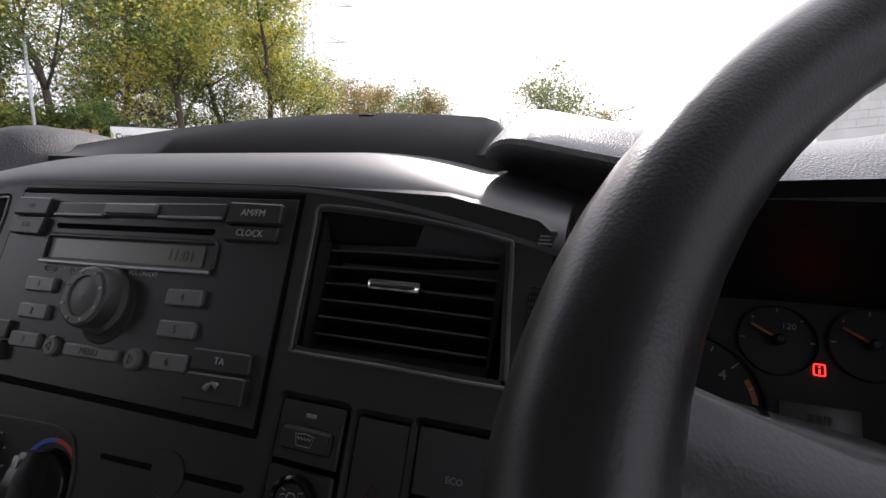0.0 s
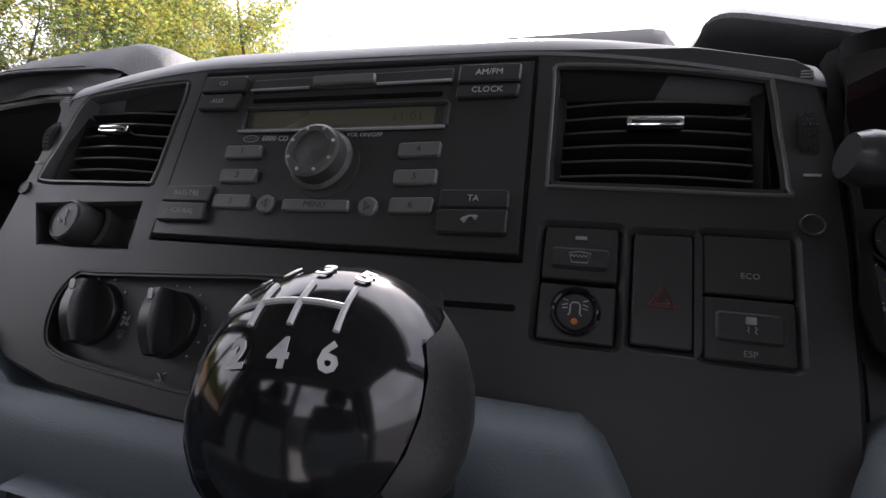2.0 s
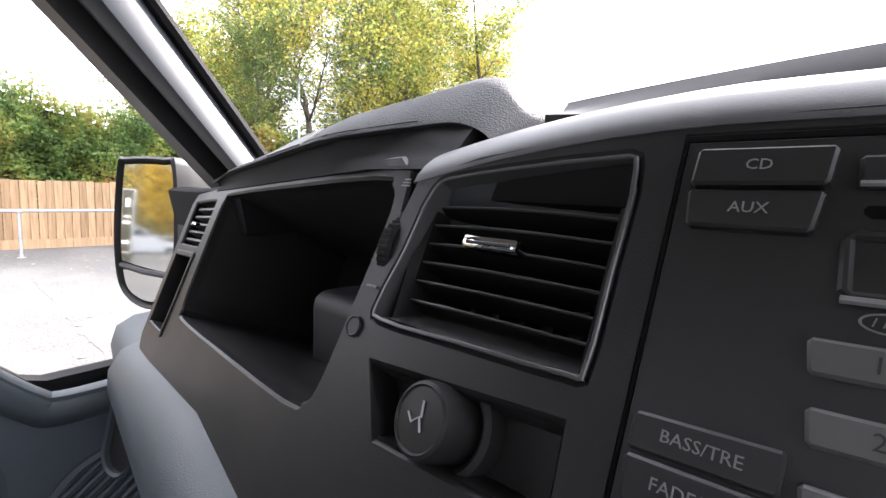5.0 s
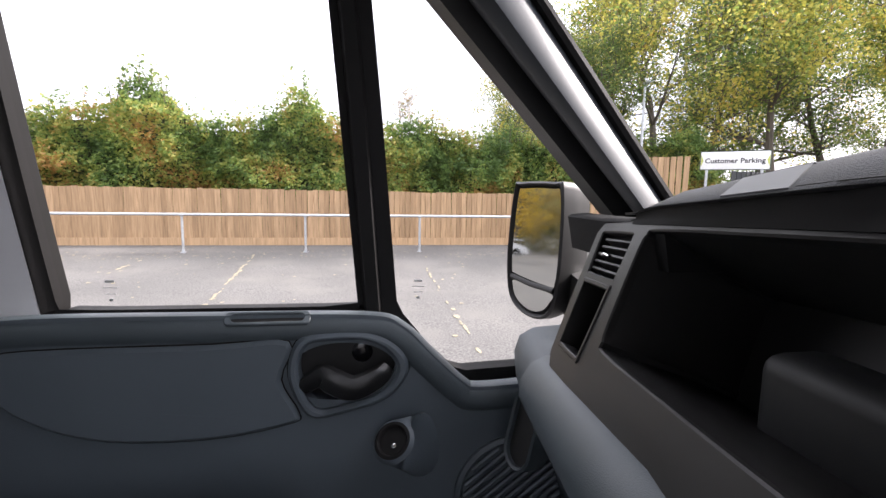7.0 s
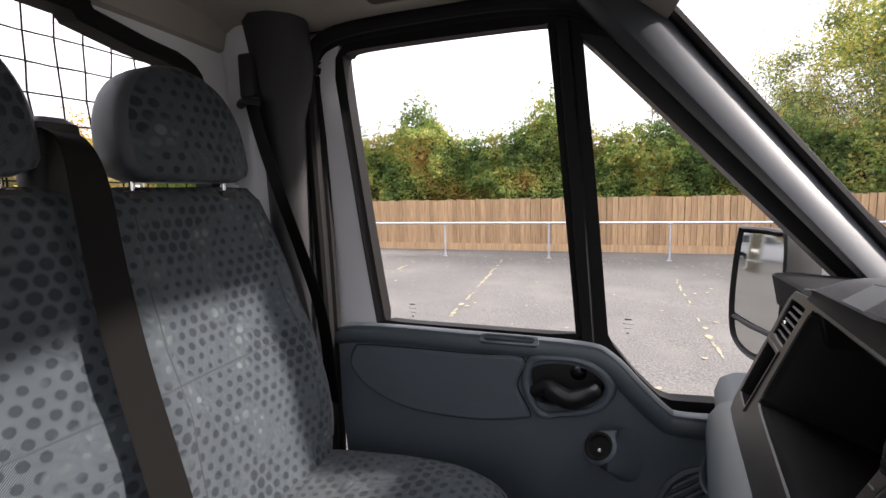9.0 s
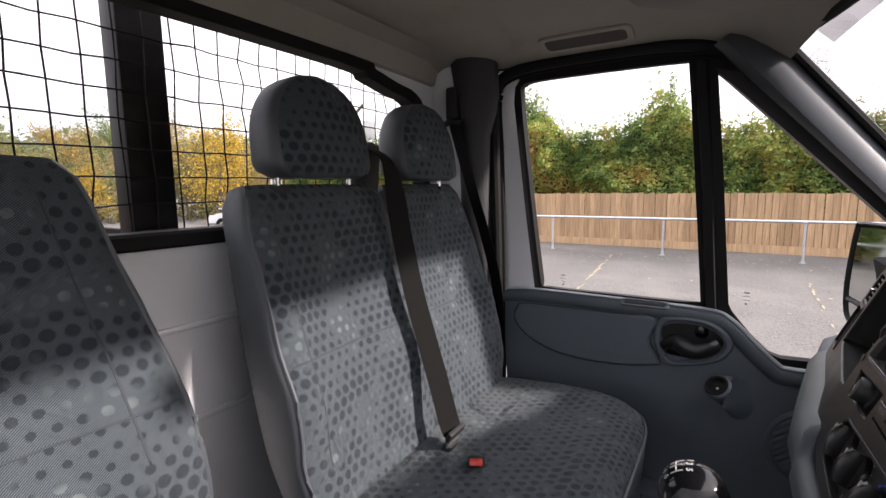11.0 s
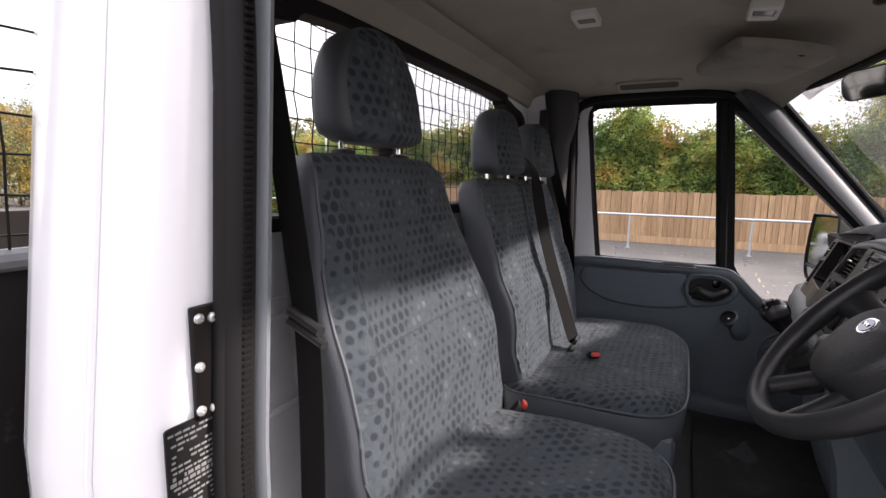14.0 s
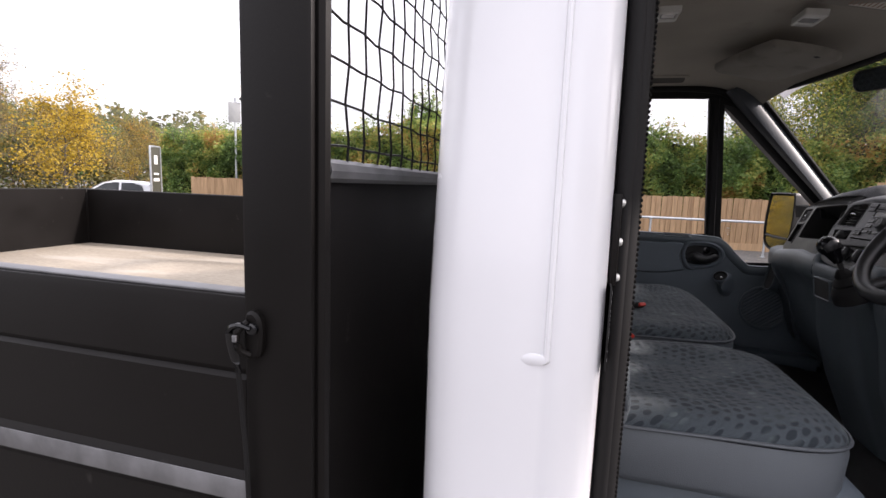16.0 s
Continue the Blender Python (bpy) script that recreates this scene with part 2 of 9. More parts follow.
M_BELT = surface("black_seat_belt_webbing", (0.011, 0.0105, 0.010), 0.7, vary=0.06, spec=0.06, bump=0.12, bump_scale=900, stretch=(1, 1, 0.1))
M_RED = surface("red_buckle_button", (0.55, 0.035, 0.020), 0.35, vary=0.05)
M_MAT = surface("black_rubber_floor", (0.018, 0.018, 0.018), 0.7, vary=0.25, bump=0.4, bump_scale=160, stain=(0.05, 0.046, 0.04), stain_scale=9)
M_BEDSTEEL = surface("black_painted_steel", (0.0078, 0.0068, 0.0064), 0.45, spec=0.13, vary=0.15, vary_scale=5, bump=0.15, bump_scale=220, stain=(0.035, 0.032, 0.030), stain_scale=22, stain_at=(0.70, 0.82))
M_WEAR = surface("scuffed_grey_steel_rail", (0.16, 0.16, 0.165), 0.45, metal=0.3, vary=0.3, vary_scale=20)
M_PLY = surface("worn_plywood_bed", (0.31, 0.265, 0.205), 0.75, vary=0.18, vary_scale=2.5, grain=0.15, bump_scale=90, bump=0.3, stain=(0.44, 0.40, 0.34), stain_scale=3.0, stretch=(1, 0.35, 1))
M_LABEL = surface("black_paper_label", (0.012, 0.012, 0.012), 0.5, spec=0.25)
M_PRINT = surface("white_print", (0.38, 0.38, 0.38), 0.6, vary=0.05)
M_PRINTDIM = surface("grey_print", (0.20, 0.20, 0.20), 0.6, vary=0.05)
M_PRINTDARK = surface("dark_print", (0.02, 0.02, 0.02), 0.6)
M_ORANGE = surface("amber_print", (0.45, 0.12, 0.03), 0.5)
M_REDPRINT = surface("red_print", (0.24, 0.028, 0.02), 0.5)
M_BLUE = surface("blue_print", (0.03, 0.10, 0.42), 0.5)
M_LCD = surface("olive_display", (0.062, 0.060, 0.040), 0.25, vary=0.05)
M_LCDINK = surface("display_segments", (0.030, 0.029, 0.022), 0.3)
M_BADGE = surface("blue_badge", (0.01, 0.03, 0.12), 0.15, coat=0.6)
M_WARN = glow("lit_red_warning", (1.0, 0.03, 0.02), 2.2)
M_GLASS = glass("window_glass")
M_ZINC = surface("zinc_screw", (0.62, 0.62, 0.60), 0.38, metal=0.7, vary=0.1)
M_DOORGLASS = surface("smoked_mirror_glass", (0.50, 0.51, 0.50), 0.015, metal=1.0, vary=0.0)
M_WHEEL = surface("black_leather_wheel", (0.016, 0.016, 0.0165), 0.38, spec=0.36, vary=0.1, bump=0.06, bump_scale=900, bump_kind="leather")
M_LAMPLENS = surface("frosted_lamp_lens", (0.62, 0.62, 0.58), 0.3, vary=0.04)
M_IVORY = surface("pale_lamp_housing", (0.60, 0.60, 0.57), 0.5, vary=0.04)

# ---- shaping helpers ----
WM = {}


def thing(name, label, category, at=(0, 0, 0), group="", kind=""):
    ob = new(name)
    ob.empty_display_size = 0.05
    ob.matrix_basis = Matrix.Translation(at)
    WM[ob] = Matrix.Translation(at)
    return tagged(ob, label, category, group, kind)


def mesh_of(bm, name, mat, sharp=32, smooth=True):
    bmesh.ops.recalc_face_normals(bm, faces=bm.faces)
    me = bpy.data.meshes.new(name)
    bm.to_mesh(me)
    bm.free()
    for k in (mat if isinstance(mat, (list, tuple)) else [mat]):
        me.materials.append(k)
    if smooth:
        me.polygons.foreach_set("use_smooth", [True] * len(me.polygons))
        me.set_sharp_from_angle(angle=radians(sharp))
    return me


def part(name, bm, mat, parent=None, label="", sharp=32):
    """Links a bmesh, shaped in world places, as one mesh object under a thing or a part."""
    return place(name, mesh_of(bm, name, mat, sharp), parent, label)


def place(name, me, parent=None, label="", m=None):
    ob = new(name, me)
    m = m or Matrix.Identity(4)
    ob.matrix_basis = m
    if parent is not None:
        ob.parent = parent
        ob.matrix_parent_inverse = WM[parent].inverted()
    WM[ob] = m
    return tagged(ob, label) if label else ob


def solid(name, bm, mat, label, category, group="", kind="", sharp=32):
    """A whole thing that is one mesh."""
    ob = place(name, mesh_of(bm, name, mat, sharp))
    return tagged(ob, label, category, group, kind)


def box(bm, c, s, m=None, bevel=0.0, seg=2):
    made = bmesh.ops.create_cube(bm, size=1.0)["verts"]
    for v in made:
        v.co = Vector((v.co.x * s[0], v.co.y * s[1], v.co.z * s[2]))
    if bevel:
        edges = list({e for v in made for e in v.link_edges})
        made = [v for v in bmesh.ops.bevel(bm, geom=edges, offset=bevel, segments=seg, affect="EDGES", profile=0.5)["verts"]]
        seen, todo = set(made), list(made)
        while todo:
            v = todo.pop()
            for e in v.link_edges:
                o = e.other_vert(v)
                if o not in seen:
                    seen.add(o)
                    todo.append(o)
        made = list(seen)
    t = (m or Matrix.Identity(4)) @ Matrix.Translation(c)
    for v in made:
        v.co = t @ v.co
    return made


def rr(w, h, r, cx=0.0, cy=0.0, seg=4):
    """A rounded rectangle, as points (x, y), counter-clockwise."""
    r = max(1e-5, min(r, w / 2 - 1e-5, h / 2 - 1e-5))
    pts = []
    for qx, qy, a0 in ((1, 1, 0), (-1, 1, 90), (-1, -1, 180), (1, -1, 270)):
        for k in range(seg + 1):
            a = radians(a0 + 90 * k / seg)
            pts.append((cx + qx * (w / 2 - r) + r * math.cos(a), cy + qy * (h / 2 - r) + r * math.sin(a)))
    return pts


def circle(r, cx=0.0, cy=0.0, n=24, sy=1.0):
    return [(cx + r * math.cos(2 * math.pi * k / n), cy + sy * r * math.sin(2 * math.pi * k / n)) for k in range(n)]


def offset(pts, d):
    """Moves each point of a closed outline outward by d (counter-clockwise outlines)."""
    out = []
    for k, p in enumerate(pts):
        a, c = Vector(pts[k - 1]), Vector(pts[(k + 1) % len(pts)])
        t = c - a
        nrm = Vector((t.y, -t.x))
        nrm = nrm.normalized() if nrm.length > 1e-9 else Vector((0, 0))
        out.append((p[0] + nrm.x * d, p[1] + nrm.y * d))
    return out


def loft(bm, rings, cap=(True, True), closed=True):
    """Skins rings of equally many places with quads."""
    vs = [[bm.verts.new(p) for p in ring] for ring in rings]
    n = len(vs[0])
    for a, b in zip(vs, vs[1:]):
        for k in range(n if closed else n - 1):
            bm.faces.new((a[k], a[(k + 1) % n], b[(k + 1) % n], b[k]))
    if closed and cap[0] and n > 2:
        bm.faces.new(list(reversed(vs[0])))
    if closed and cap[1] and n > 2:
        bm.faces.new(vs[-1])
    return vs


def button(bm, fn, outline, low, high, bevel=0.0012):
    """A raised (or sunk) piece with the given outline on a surface fn(u, v, n)."""
    inner = offset(outline, -bevel)
    loft(bm, [[fn(u, v, low) for u, v in outline], [fn(u, v, high - bevel) for u, v in outline], [fn(u, v, high) for u, v in inner]], (False, True))


def rim(bm, fn, outer, inner, low, high, bevel=0.001, deep=None):
    """A raised frame between two outlines of equally many points."""
    deep = low if deep is None else deep
    loft(bm, [[fn(u, v, low) for u, v in outer], [fn(u, v, high - bevel) for u, v in outer], [fn(u, v, high) for u, v in offset(outer, -bevel)],
              [fn(u, v, high) for u, v in offset(inner, bevel)], [fn(u, v, high - bevel) for u, v in inner], [fn(u, v, deep) for u, v in inner]], (False, False))


def sheet(bm, fn, outer, holes, depth, lip=0.002, n0=0.0):
    """A plate with holes on a surface fn(u, v, n), with rounded lips and walls that go depth back."""
    loops = []
    for k, pts in enumerate([outer, *holes]):
        # an outline shrinks at its lip, a hole widens
        top = offset(pts, -lip if k == 0 else lip)
        front = [bm.verts.new(fn(u, v, n0)) for u, v in top]
        edge = [bm.verts.new(fn(u, v, n0 - lip)) for u, v in pts]
        back = [bm.verts.new(fn(u, v, n0 - depth)) for u, v in pts]
        for a, b in ((front, edge), (edge, back)):
            for i in range(len(a)):
                bm.faces.new((a[i], a[(i + 1) % len(a)], b[(i + 1) % len(a)], b[i]))
        loops += [bm.edges.get((front[i], front[(i + 1) % len(front)])) for i in range(len(front))]
    bmesh.ops.triangle_fill(bm, edges=loops, use_beauty=True, use_dissolve=False)


def smooth_path(pts, n=8, closed=False):
    """A Catmull-Rom curve through the points."""
    pts = [Vector(p) for p in pts]
    out = []
    m = len(pts)
    for k in range(m if closed else m - 1):
        p0 = pts[k - 1] if (closed or k > 0) else pts[0] * 2 - pts[1]
        p1, p2 = pts[k], pts[(k + 1) % m]
        p3 = pts[(k + 2) % m] if (closed or k + 2 < m) else pts[-1] * 2 - pts[-2]
        for j in range(n):
            t = j / n
            out.append(0.5 * (2 * p1 + (p2 - p0) * t + (2 * p0 - 5 * p1 + 4 * p2 - p3) * t * t + (3 * p1 - p0 - 3 * p2 + p3) * t ** 3))
    if not closed:
        out.append(pts[-1])
    return out


def tube(bm, pts, r, n=10, closed=False, flat=1.0, up=(0, 0, 1)):
    """A round (or flattened) bar along places; r is one radius or one for each place."""
    pts = [Vector(p) for p in pts]
    rings = []
    for k, p in enumerate(pts):
        a = pts[k - 1] if (closed or k) else pts[0]
        c = pts[(k + 1) % len(pts)] if (closed or k + 1 < len(pts)) else pts[-1]
        t = (c - a).normalized()
        ref = Vector(up)
        if abs(t.dot(ref)) > 0.97:
            ref = Vector((1, 0, 0)) if abs(t.x) < 0.9 else Vector((0, 1, 0))
        s = t.cross(ref).normalized()
        w = s.cross(t)
        q = r[k] if isinstance(r, (list, tuple)) else r
        rings.append([p + s * (q * math.cos(2 * math.pi * j / n)) + w * (q * flat * math.sin(2 * math.pi * j / n)) for j in range(n)])
    if closed:
        rings.append(rings[0])
        vs = [[bm.verts.new(p) for p in ring] for ring in rings[:-1]]
        vs.append(vs[0])
        for a, b in zip(vs, vs[1:]):
            for j in range(n):
                bm.faces.new((a[j], a[(j + 1) % n], b[(j + 1) % n], b[j]))
    else:
        loft(bm, rings)


def ribbon(bm, pts, width, thick, side):
    """A flat strap along places; side gives, per place or once, the way across it."""
    pts = [Vector(p) for p in pts]
    rings = []
    for k, p in enumerate(pts):
        t = (pts[min(k + 1, len(pts) - 1)] - pts[max(k - 1, 0)]).normalized()
        s = Vector(side[k] if isinstance(side, list) else side)
        s = (s - t * s.dot(t)).normalized()
        w = s.cross(t)
        rings.append([p + s * (width / 2) + w * thick / 2, p - s * (width / 2) + w * thick / 2, p - s * (width / 2) - w * thick / 2, p + s * (width / 2) - w * thick / 2])
    loft(bm, rings)


def lathe(bm, profile, m, n=28, cap=(True, True)):
    """Turns a profile of (radius, height) round the z of m."""
    loft(bm, [[m @ Vector((r * math.cos(2 * math.pi * k / n), r * math.sin(2 * math.pi * k / n), h)) for k in range(n)] for r, h in profile], cap)


def lettering(name, text, size, m, mat, parent, bold=0.0, align="CENTER"):
    """Raised writing in the built-in font, turned into a mesh; m's x runs along the line and its z faces the reader."""
    cu = bpy.data.curves.new(name, "FONT")
    cu.body, cu.size, cu.align_x, cu.align_y, cu.extrude, cu.offset, cu.resolution_u = text, size, align, "CENTER", 0.00012, bold, 2
    tmp = bpy.data.objects.new(name, cu)
    scene.collection.objects.link(tmp)
    me = bpy.data.meshes.new_from_object(tmp.evaluated_get(bpy.context.evaluated_depsgraph_get()))
    bpy.data.objects.remove(tmp)
    bpy.data.curves.remove(cu)
    me.materials.clear()
    me.materials.append(mat)
    return place(name, me, parent, "", m)

# ---- the cab's shell ----
# the van faces +y, the driver sits at +x; z = 0 is the tarmac under it


def lerp(a, b, t):
    return a + (b - a) * t


# floor with a raised step under the seats
bm = bmesh.new()
box(bm, (0, -0.25, 0.665), (1.74, 1.50, 0.07), bevel=0.01)
solid("floor", bm, M_MAT, "black rubber cab floor, dusty", "floor", kind="structure")
bm = bmesh.new()
box(bm, (0, 0.56, 1.05), (1.80, 0.05, 0.80), bevel=0.01)
solid("wall_front", bm, M_DEEP, "black cab bulkhead behind the dashboard", "wall", kind="structure")

# headlining: a shallow vault, lower towards its edges, with a thick front lip
bm = bmesh.new()
under, over = [], []
for j in range(19):
    v = j / 18
    lo, hi = [], []
    for k in range(25):
        s = -1 + 2 * k / 24
        front = 0.080 - 0.140 * abs(s) ** 2.2
        y = lerp(-0.985, front, v)
        z = 2.028 - 0.075 * abs(s) ** 5 - 0.10 * max(0, (v - 0.72) / 0.28) ** 2 * (1 - 0.25 * abs(s)) - 0.035 * max(0, (0.12 - v) / 0.12)
        lo.append(Vector((s * 0.885, y, z)))
        hi.append(Vector((s * 0.93, y, z + 0.045)))
    under.append(lo)
    over.append(hi)
loft(bm, under, closed=False)
loft(bm, over, closed=False)
rim_lo = under[0] + [r[-1] for r in under[1:-1]] + under[-1][::-1] + [r[0] for r in under[-2:0:-1]]
rim_hi = over[0] + [r[-1] for r in over[1:-1]] + over[-1][::-1] + [r[0] for r in over[-2:0:-1]]
loft(bm, [rim_lo, rim_hi], (False, False))
bmesh.ops.remove_doubles(bm, verts=bm.verts, dist=1e-5)
solid("ceiling", bm, M_LINER, "grey felt headlining, grubby and slightly domed", "ceiling", kind="structure", sharp=50)
bm = bmesh.new()
tube(bm, [(s * 0.885, 0.083 - 0.140 * abs(s) ** 2.2, 1.932) for s in [-1 + 2 * k / 30 for k in range(31)]], 0.012, 8)
solid("trim_header", bm, M_RUBBER, "black seal along the top of the windscreen", "trim", kind="structure")

# outer roof skin
bm = bmesh.new()
rings = []
for y, z, half in ((-1.03, 1.96, 0.90), (-1.02, 2.06, 0.88), (-0.80, 2.095, 0.88), (-0.30, 2.09, 0.88), (0.08, 2.03, 0.86), (0.14, 1.965, 0.84)):
    rings.append([Vector((half * math.sin(radians(a)) if abs(a) < 90 else half * a / 90, y - 0.12 * (abs(a) / 90) ** 2 * (y > 0), z - 0.06 * (abs(a) / 90) ** 4)) for a in range(-90, 91, 15)])
loft(bm, rings, closed=False)
bmesh.ops.solidify(bm, geom=bm.faces, thickness=0.01)
solid("roof", bm, M_WHITE, "white painted steel cab roof", "roof", kind="structure")

# rear wall with its window opening (u = x, v = z)
REAR_Y = -0.985


def rear(u, v, n):
    return Vector((u, REAR_Y + n, v))


def rear_outline(grow=0.0):
    g = grow
    pts = [(-0.735 - g, 1.527 - g), (0.735 + g, 1.527 - g), (0.775 + g, 1.560 - g), (0.775 + g, 1.815 + g), (0.72 + g, 1.875 + g), (0.62 + g, 1.895 + g), (0.50 + g, 1.925 + g),
           (-0.40 - g, 1.925 + g), (-0.50 - g, 1.908 + g), (-0.60 - g, 1.888 + g), (-0.69 - g, 1.872 + g), (-0.735 - g, 1.815 + g), (-0.755 - g, 1.62)]
    return [(p.x, p.y) for p in smooth_path([(a, b, 0) for a, b in pts], 3, True)]


bm = bmesh.new()
outer = [(-0.87, 0.66), (0.87, 0.66), (0.87, 1.90), (0.80, 2.0), (-0.80, 2.0), (-0.87, 1.90)]
sheet(bm, rear, outer, [rear_outline()[::-1]], 0.03, 0.002)
wall_rear = solid("wall_rear", bm, M_WHITEIN, "white painted steel cab back wall with a wide window", "wall", kind="structure", sharp=40)
bm = bmesh.new()
for z in (1.36, 1.18):
    box(bm, (0.0, REAR_Y + 0.004, z), (1.66, 0.014, 0.012), bevel=0.005)
for x in (-0.80, 0.80):
    box(bm, (x, REAR_Y + 0.006, 1.25), (0.05, 0.016, 0.75), bevel=0.007)
part("pressed_rib", bm, M_WHITEIN, wall_rear)
bm = bmesh.new()
rim(bm, rear, rr(0.30, 0.125, 0.016, 0.628, 1.452), rr(0.290, 0.115, 0.013, 0.628, 1.452), -0.001, 0.0035, 0.0015)
part("access_panel", bm, M_WHITEIN, wall_rear, "flush access panel")
win_rear = thing("window_2", "cab rear window in a black rubber seal", "window", (0, REAR_Y, 1.5), kind="structure")
bm = bmesh.new()
o1, i1 = rear_outline(0.012), rear_outline(-0.016)
rim(bm, rear, o1, i1, 0.0, 0.016, 0.005, -0.035)
part("window_seal", bm, M_RUBBER, win_rear)
bm = bmesh.new()
vs = [bm.verts.new(rear(u, v, -0.02)) for u, v in rear_outline(-0.006)]
bm.faces.new(vs)
pane = part("pane", bm, M_GLASS, win_rear)
pane.visible_shadow = False
# the back of the headlining folds down over the top of the rear window
bm = bmesh.new()
prof = [(-0.90, 2.005), (-0.945, 1.985), (-0.965, 1.955), (-0.97, 1.936), (-0.985, 1.932), (-0.985, 2.03)]
loft(bm, [[Vector((x, y, z - 0.012 * (abs(x) / 0.8) ** 4)) for y, z in prof] for x in [-0.80 + 1.6 * k / 16 for k in range(17)]])
solid("trim_rear_header", bm, M_LINER, "grey felt trim above the rear window", "trim", kind="structure")

# windscreen
bm = bmesh.new()
top, low = [], []
for k in range(25):
    s = -1 + 2 * k / 24
    top.append(Vector((s * 0.87, 0.092 - 0.172 * abs(s) ** 2.2, 1.945)))
    low.append(Vector((s * 0.90, 0.66 - 0.31 * abs(s) ** 2.2, 1.36 + 0.02 * abs(s))))
loft(bm, [top, low], closed=False)
win = solid("window_1", bm, M_GLASS, "clear raked windscreen", "window", kind="structure")
win.visible_shadow = False


def pillar_a(side):
    """The windscreen pillar's plastic cover, from the roof to the dashboard."""
    bm = bmesh.new()
    rings = []
    for t in [k / 14 for k in range(15)]:
        ws = Vector((lerp(-0.862, -0.885, t), lerp(-0.130, 0.385, t), lerp(1.985, 1.36, t)))
        seal = Vector((lerp(-0.892, -0.905, t), lerp(-0.205, 0.345, t), lerp(1.945, 1.36, t)))
        mid = (ws + seal) / 2
        inward = Vector((0.05, -0.02, -0.02)) * (1 + 0.2 * t)
        ring = [ws, lerp(ws, mid, 0.35) + inward * 0.75, mid + inward, lerp(mid, seal, 0.6) + inward * 0.8, lerp(mid, seal, 0.93) + inward * 0.35, seal, seal + Vector((-0.03, 0.01, 0.01)), ws + Vector((-0.03, 0.02, 0.02))]
        rings.append([Vector((p.x * side, p.y, p.z)) for p in ring])
    loft(bm, rings)
    return bm


solid("trim_pillar_1", pillar_a(1), M_PILLAR, "silver-grey plastic windscreen pillar cover", "trim", kind="structure", sharp=45)
solid("trim_pillar_2", pillar_a(-1), M_PILLAR, "silver-grey plastic windscreen pillar cover", "trim", kind="structure", sharp=45)
for k, side in enumerate((1, -1)):
    bm = bmesh.new()
    tube(bm, [(side * lerp(-0.860, -0.885, t), lerp(-0.120, 0.395, t), lerp(1.99, 1.365, t)) for t in (0, 0.25, 0.5, 0.75, 1)], 0.011, 8)
    solid(f"trim_screen_{k + 1}", bm, M_RUBBER, "black rubber windscreen edge", "trim", kind="structure")

# rear corner posts between the door opening and the back wall
bm = bmesh.new()
prof = [(-0.82, -0.985), (-0.815, -0.93), (-0.835, -0.86), (-0.872, -0.825), (-0.915, -0.812), (-0.98, -0.82), (-1.0, -0.985)]
loft(bm, [[Vector((x + (0.05 if z > 1.9 else 0) * (0.5), y, z)) for x, y in prof] for z in (0.66, 0.9, 1.3, 1.7, 1.88, 1.97)])
solid("wall_post_1", bm, M_WHITEIN, "white painted steel door post", "wall", kind="structure")
bm = bmesh.new()
rings = []
for z, back, front, out in ((1.05, -0.880, -0.815, 0.0), (1.30, -0.885, -0.812, 0.0), (1.60, -0.892, -0.808, 0.0), (1.76, -0.898, -0.803, 0.002), (1.83, -0.902, -0.785, 0.006), (1.88, -0.905, -0.773, 0.012), (1.94, -0.910, -0.771, 0.022), (1.99, -0.915, -0.771, 0.030)):
    rings.append([Vector((x + out, lerp(back, front, q), z)) for x, q in ((-0.845, 0.0), (-0.815, 0.06), (-0.806, 0.25), (-0.812, 0.55), (-0.832, 0.85), (-0.852, 1.0), (-0.866, 1.0), (-0.866, 0.0))])
loft(bm, rings)
solid("trim_post_1", bm, surface("charcoal_post_cover", (0.022, 0.022, 0.024), 0.6, bump=0.2, bump_scale=900), "charcoal plastic cover on the door post", "trim", kind="structure", sharp=50)

# door-opening seal on the passenger side
bm = bmesh.new()
path = smooth_path([(-0.868, -0.785, 0.80), (-0.872, -0.785, 1.30), (-0.872, -0.797, 1.75), (-0.868, -0.79, 1.885), (-0.862, -0.73, 1.945), (-0.862, -0.50, 1.958), (-0.864, -0.28, 1.952), (-0.878, -0.17, 1.915), (-0.895, 0.0, 1.755), (-0.905, 0.30, 1.44)], 8)
tube(bm, path, 0.016, 10)
tube(bm, [(x - 0.022, y + 0.012 if z < 1.9 else y, z - (0.012 if z > 1.9 else 0)) for x, y, z in path], 0.010, 8)
solid("trim_door_seal", bm, M_RUBBER, "black rubber seal round the passenger door opening", "trim", kind="structure")

# ---- passenger door (u = y, v = z; n inward) ----
DX = -0.888


def sag(v):
    """How much lower the waist of the door sits than its window's head."""
    return v - 0.012 * min(1.0, max(0.0, (1.92 - v) / 0.63))


DOOR_Y = 0.022


def door_fn(u, v, n):
    return Vector((DX - 0.035 * max(0.0, (1.2 - v)) ** 2 + n, u + DOOR_Y, sag(v)))


def glass_x(v):
    return -0.955 + 0.045 * (v - 1.28) / 0.62


def frame_fn(u, v, n):
    return Vector((glass_x(v) + n, u + DOOR_Y, sag(v)))


door = thing("door_1", "closed passenger door with blue-grey plastic trim and a black window frame", "door", (DX, -0.3, 0.7), kind="structure")
top_line = smooth_path([(-0.80, 1.272, 0), (-0.70, 1.284, 0), (-0.45, 1.283, 0), (-0.22, 1.279, 0), (-0.165, 1.262, 0), (-0.115, 1.212, 0), (-0.065, 1.165, 0), (-0.03, 1.150, 0), (0.10, 1.155, 0), (0.30, 1.16, 0)], 5)
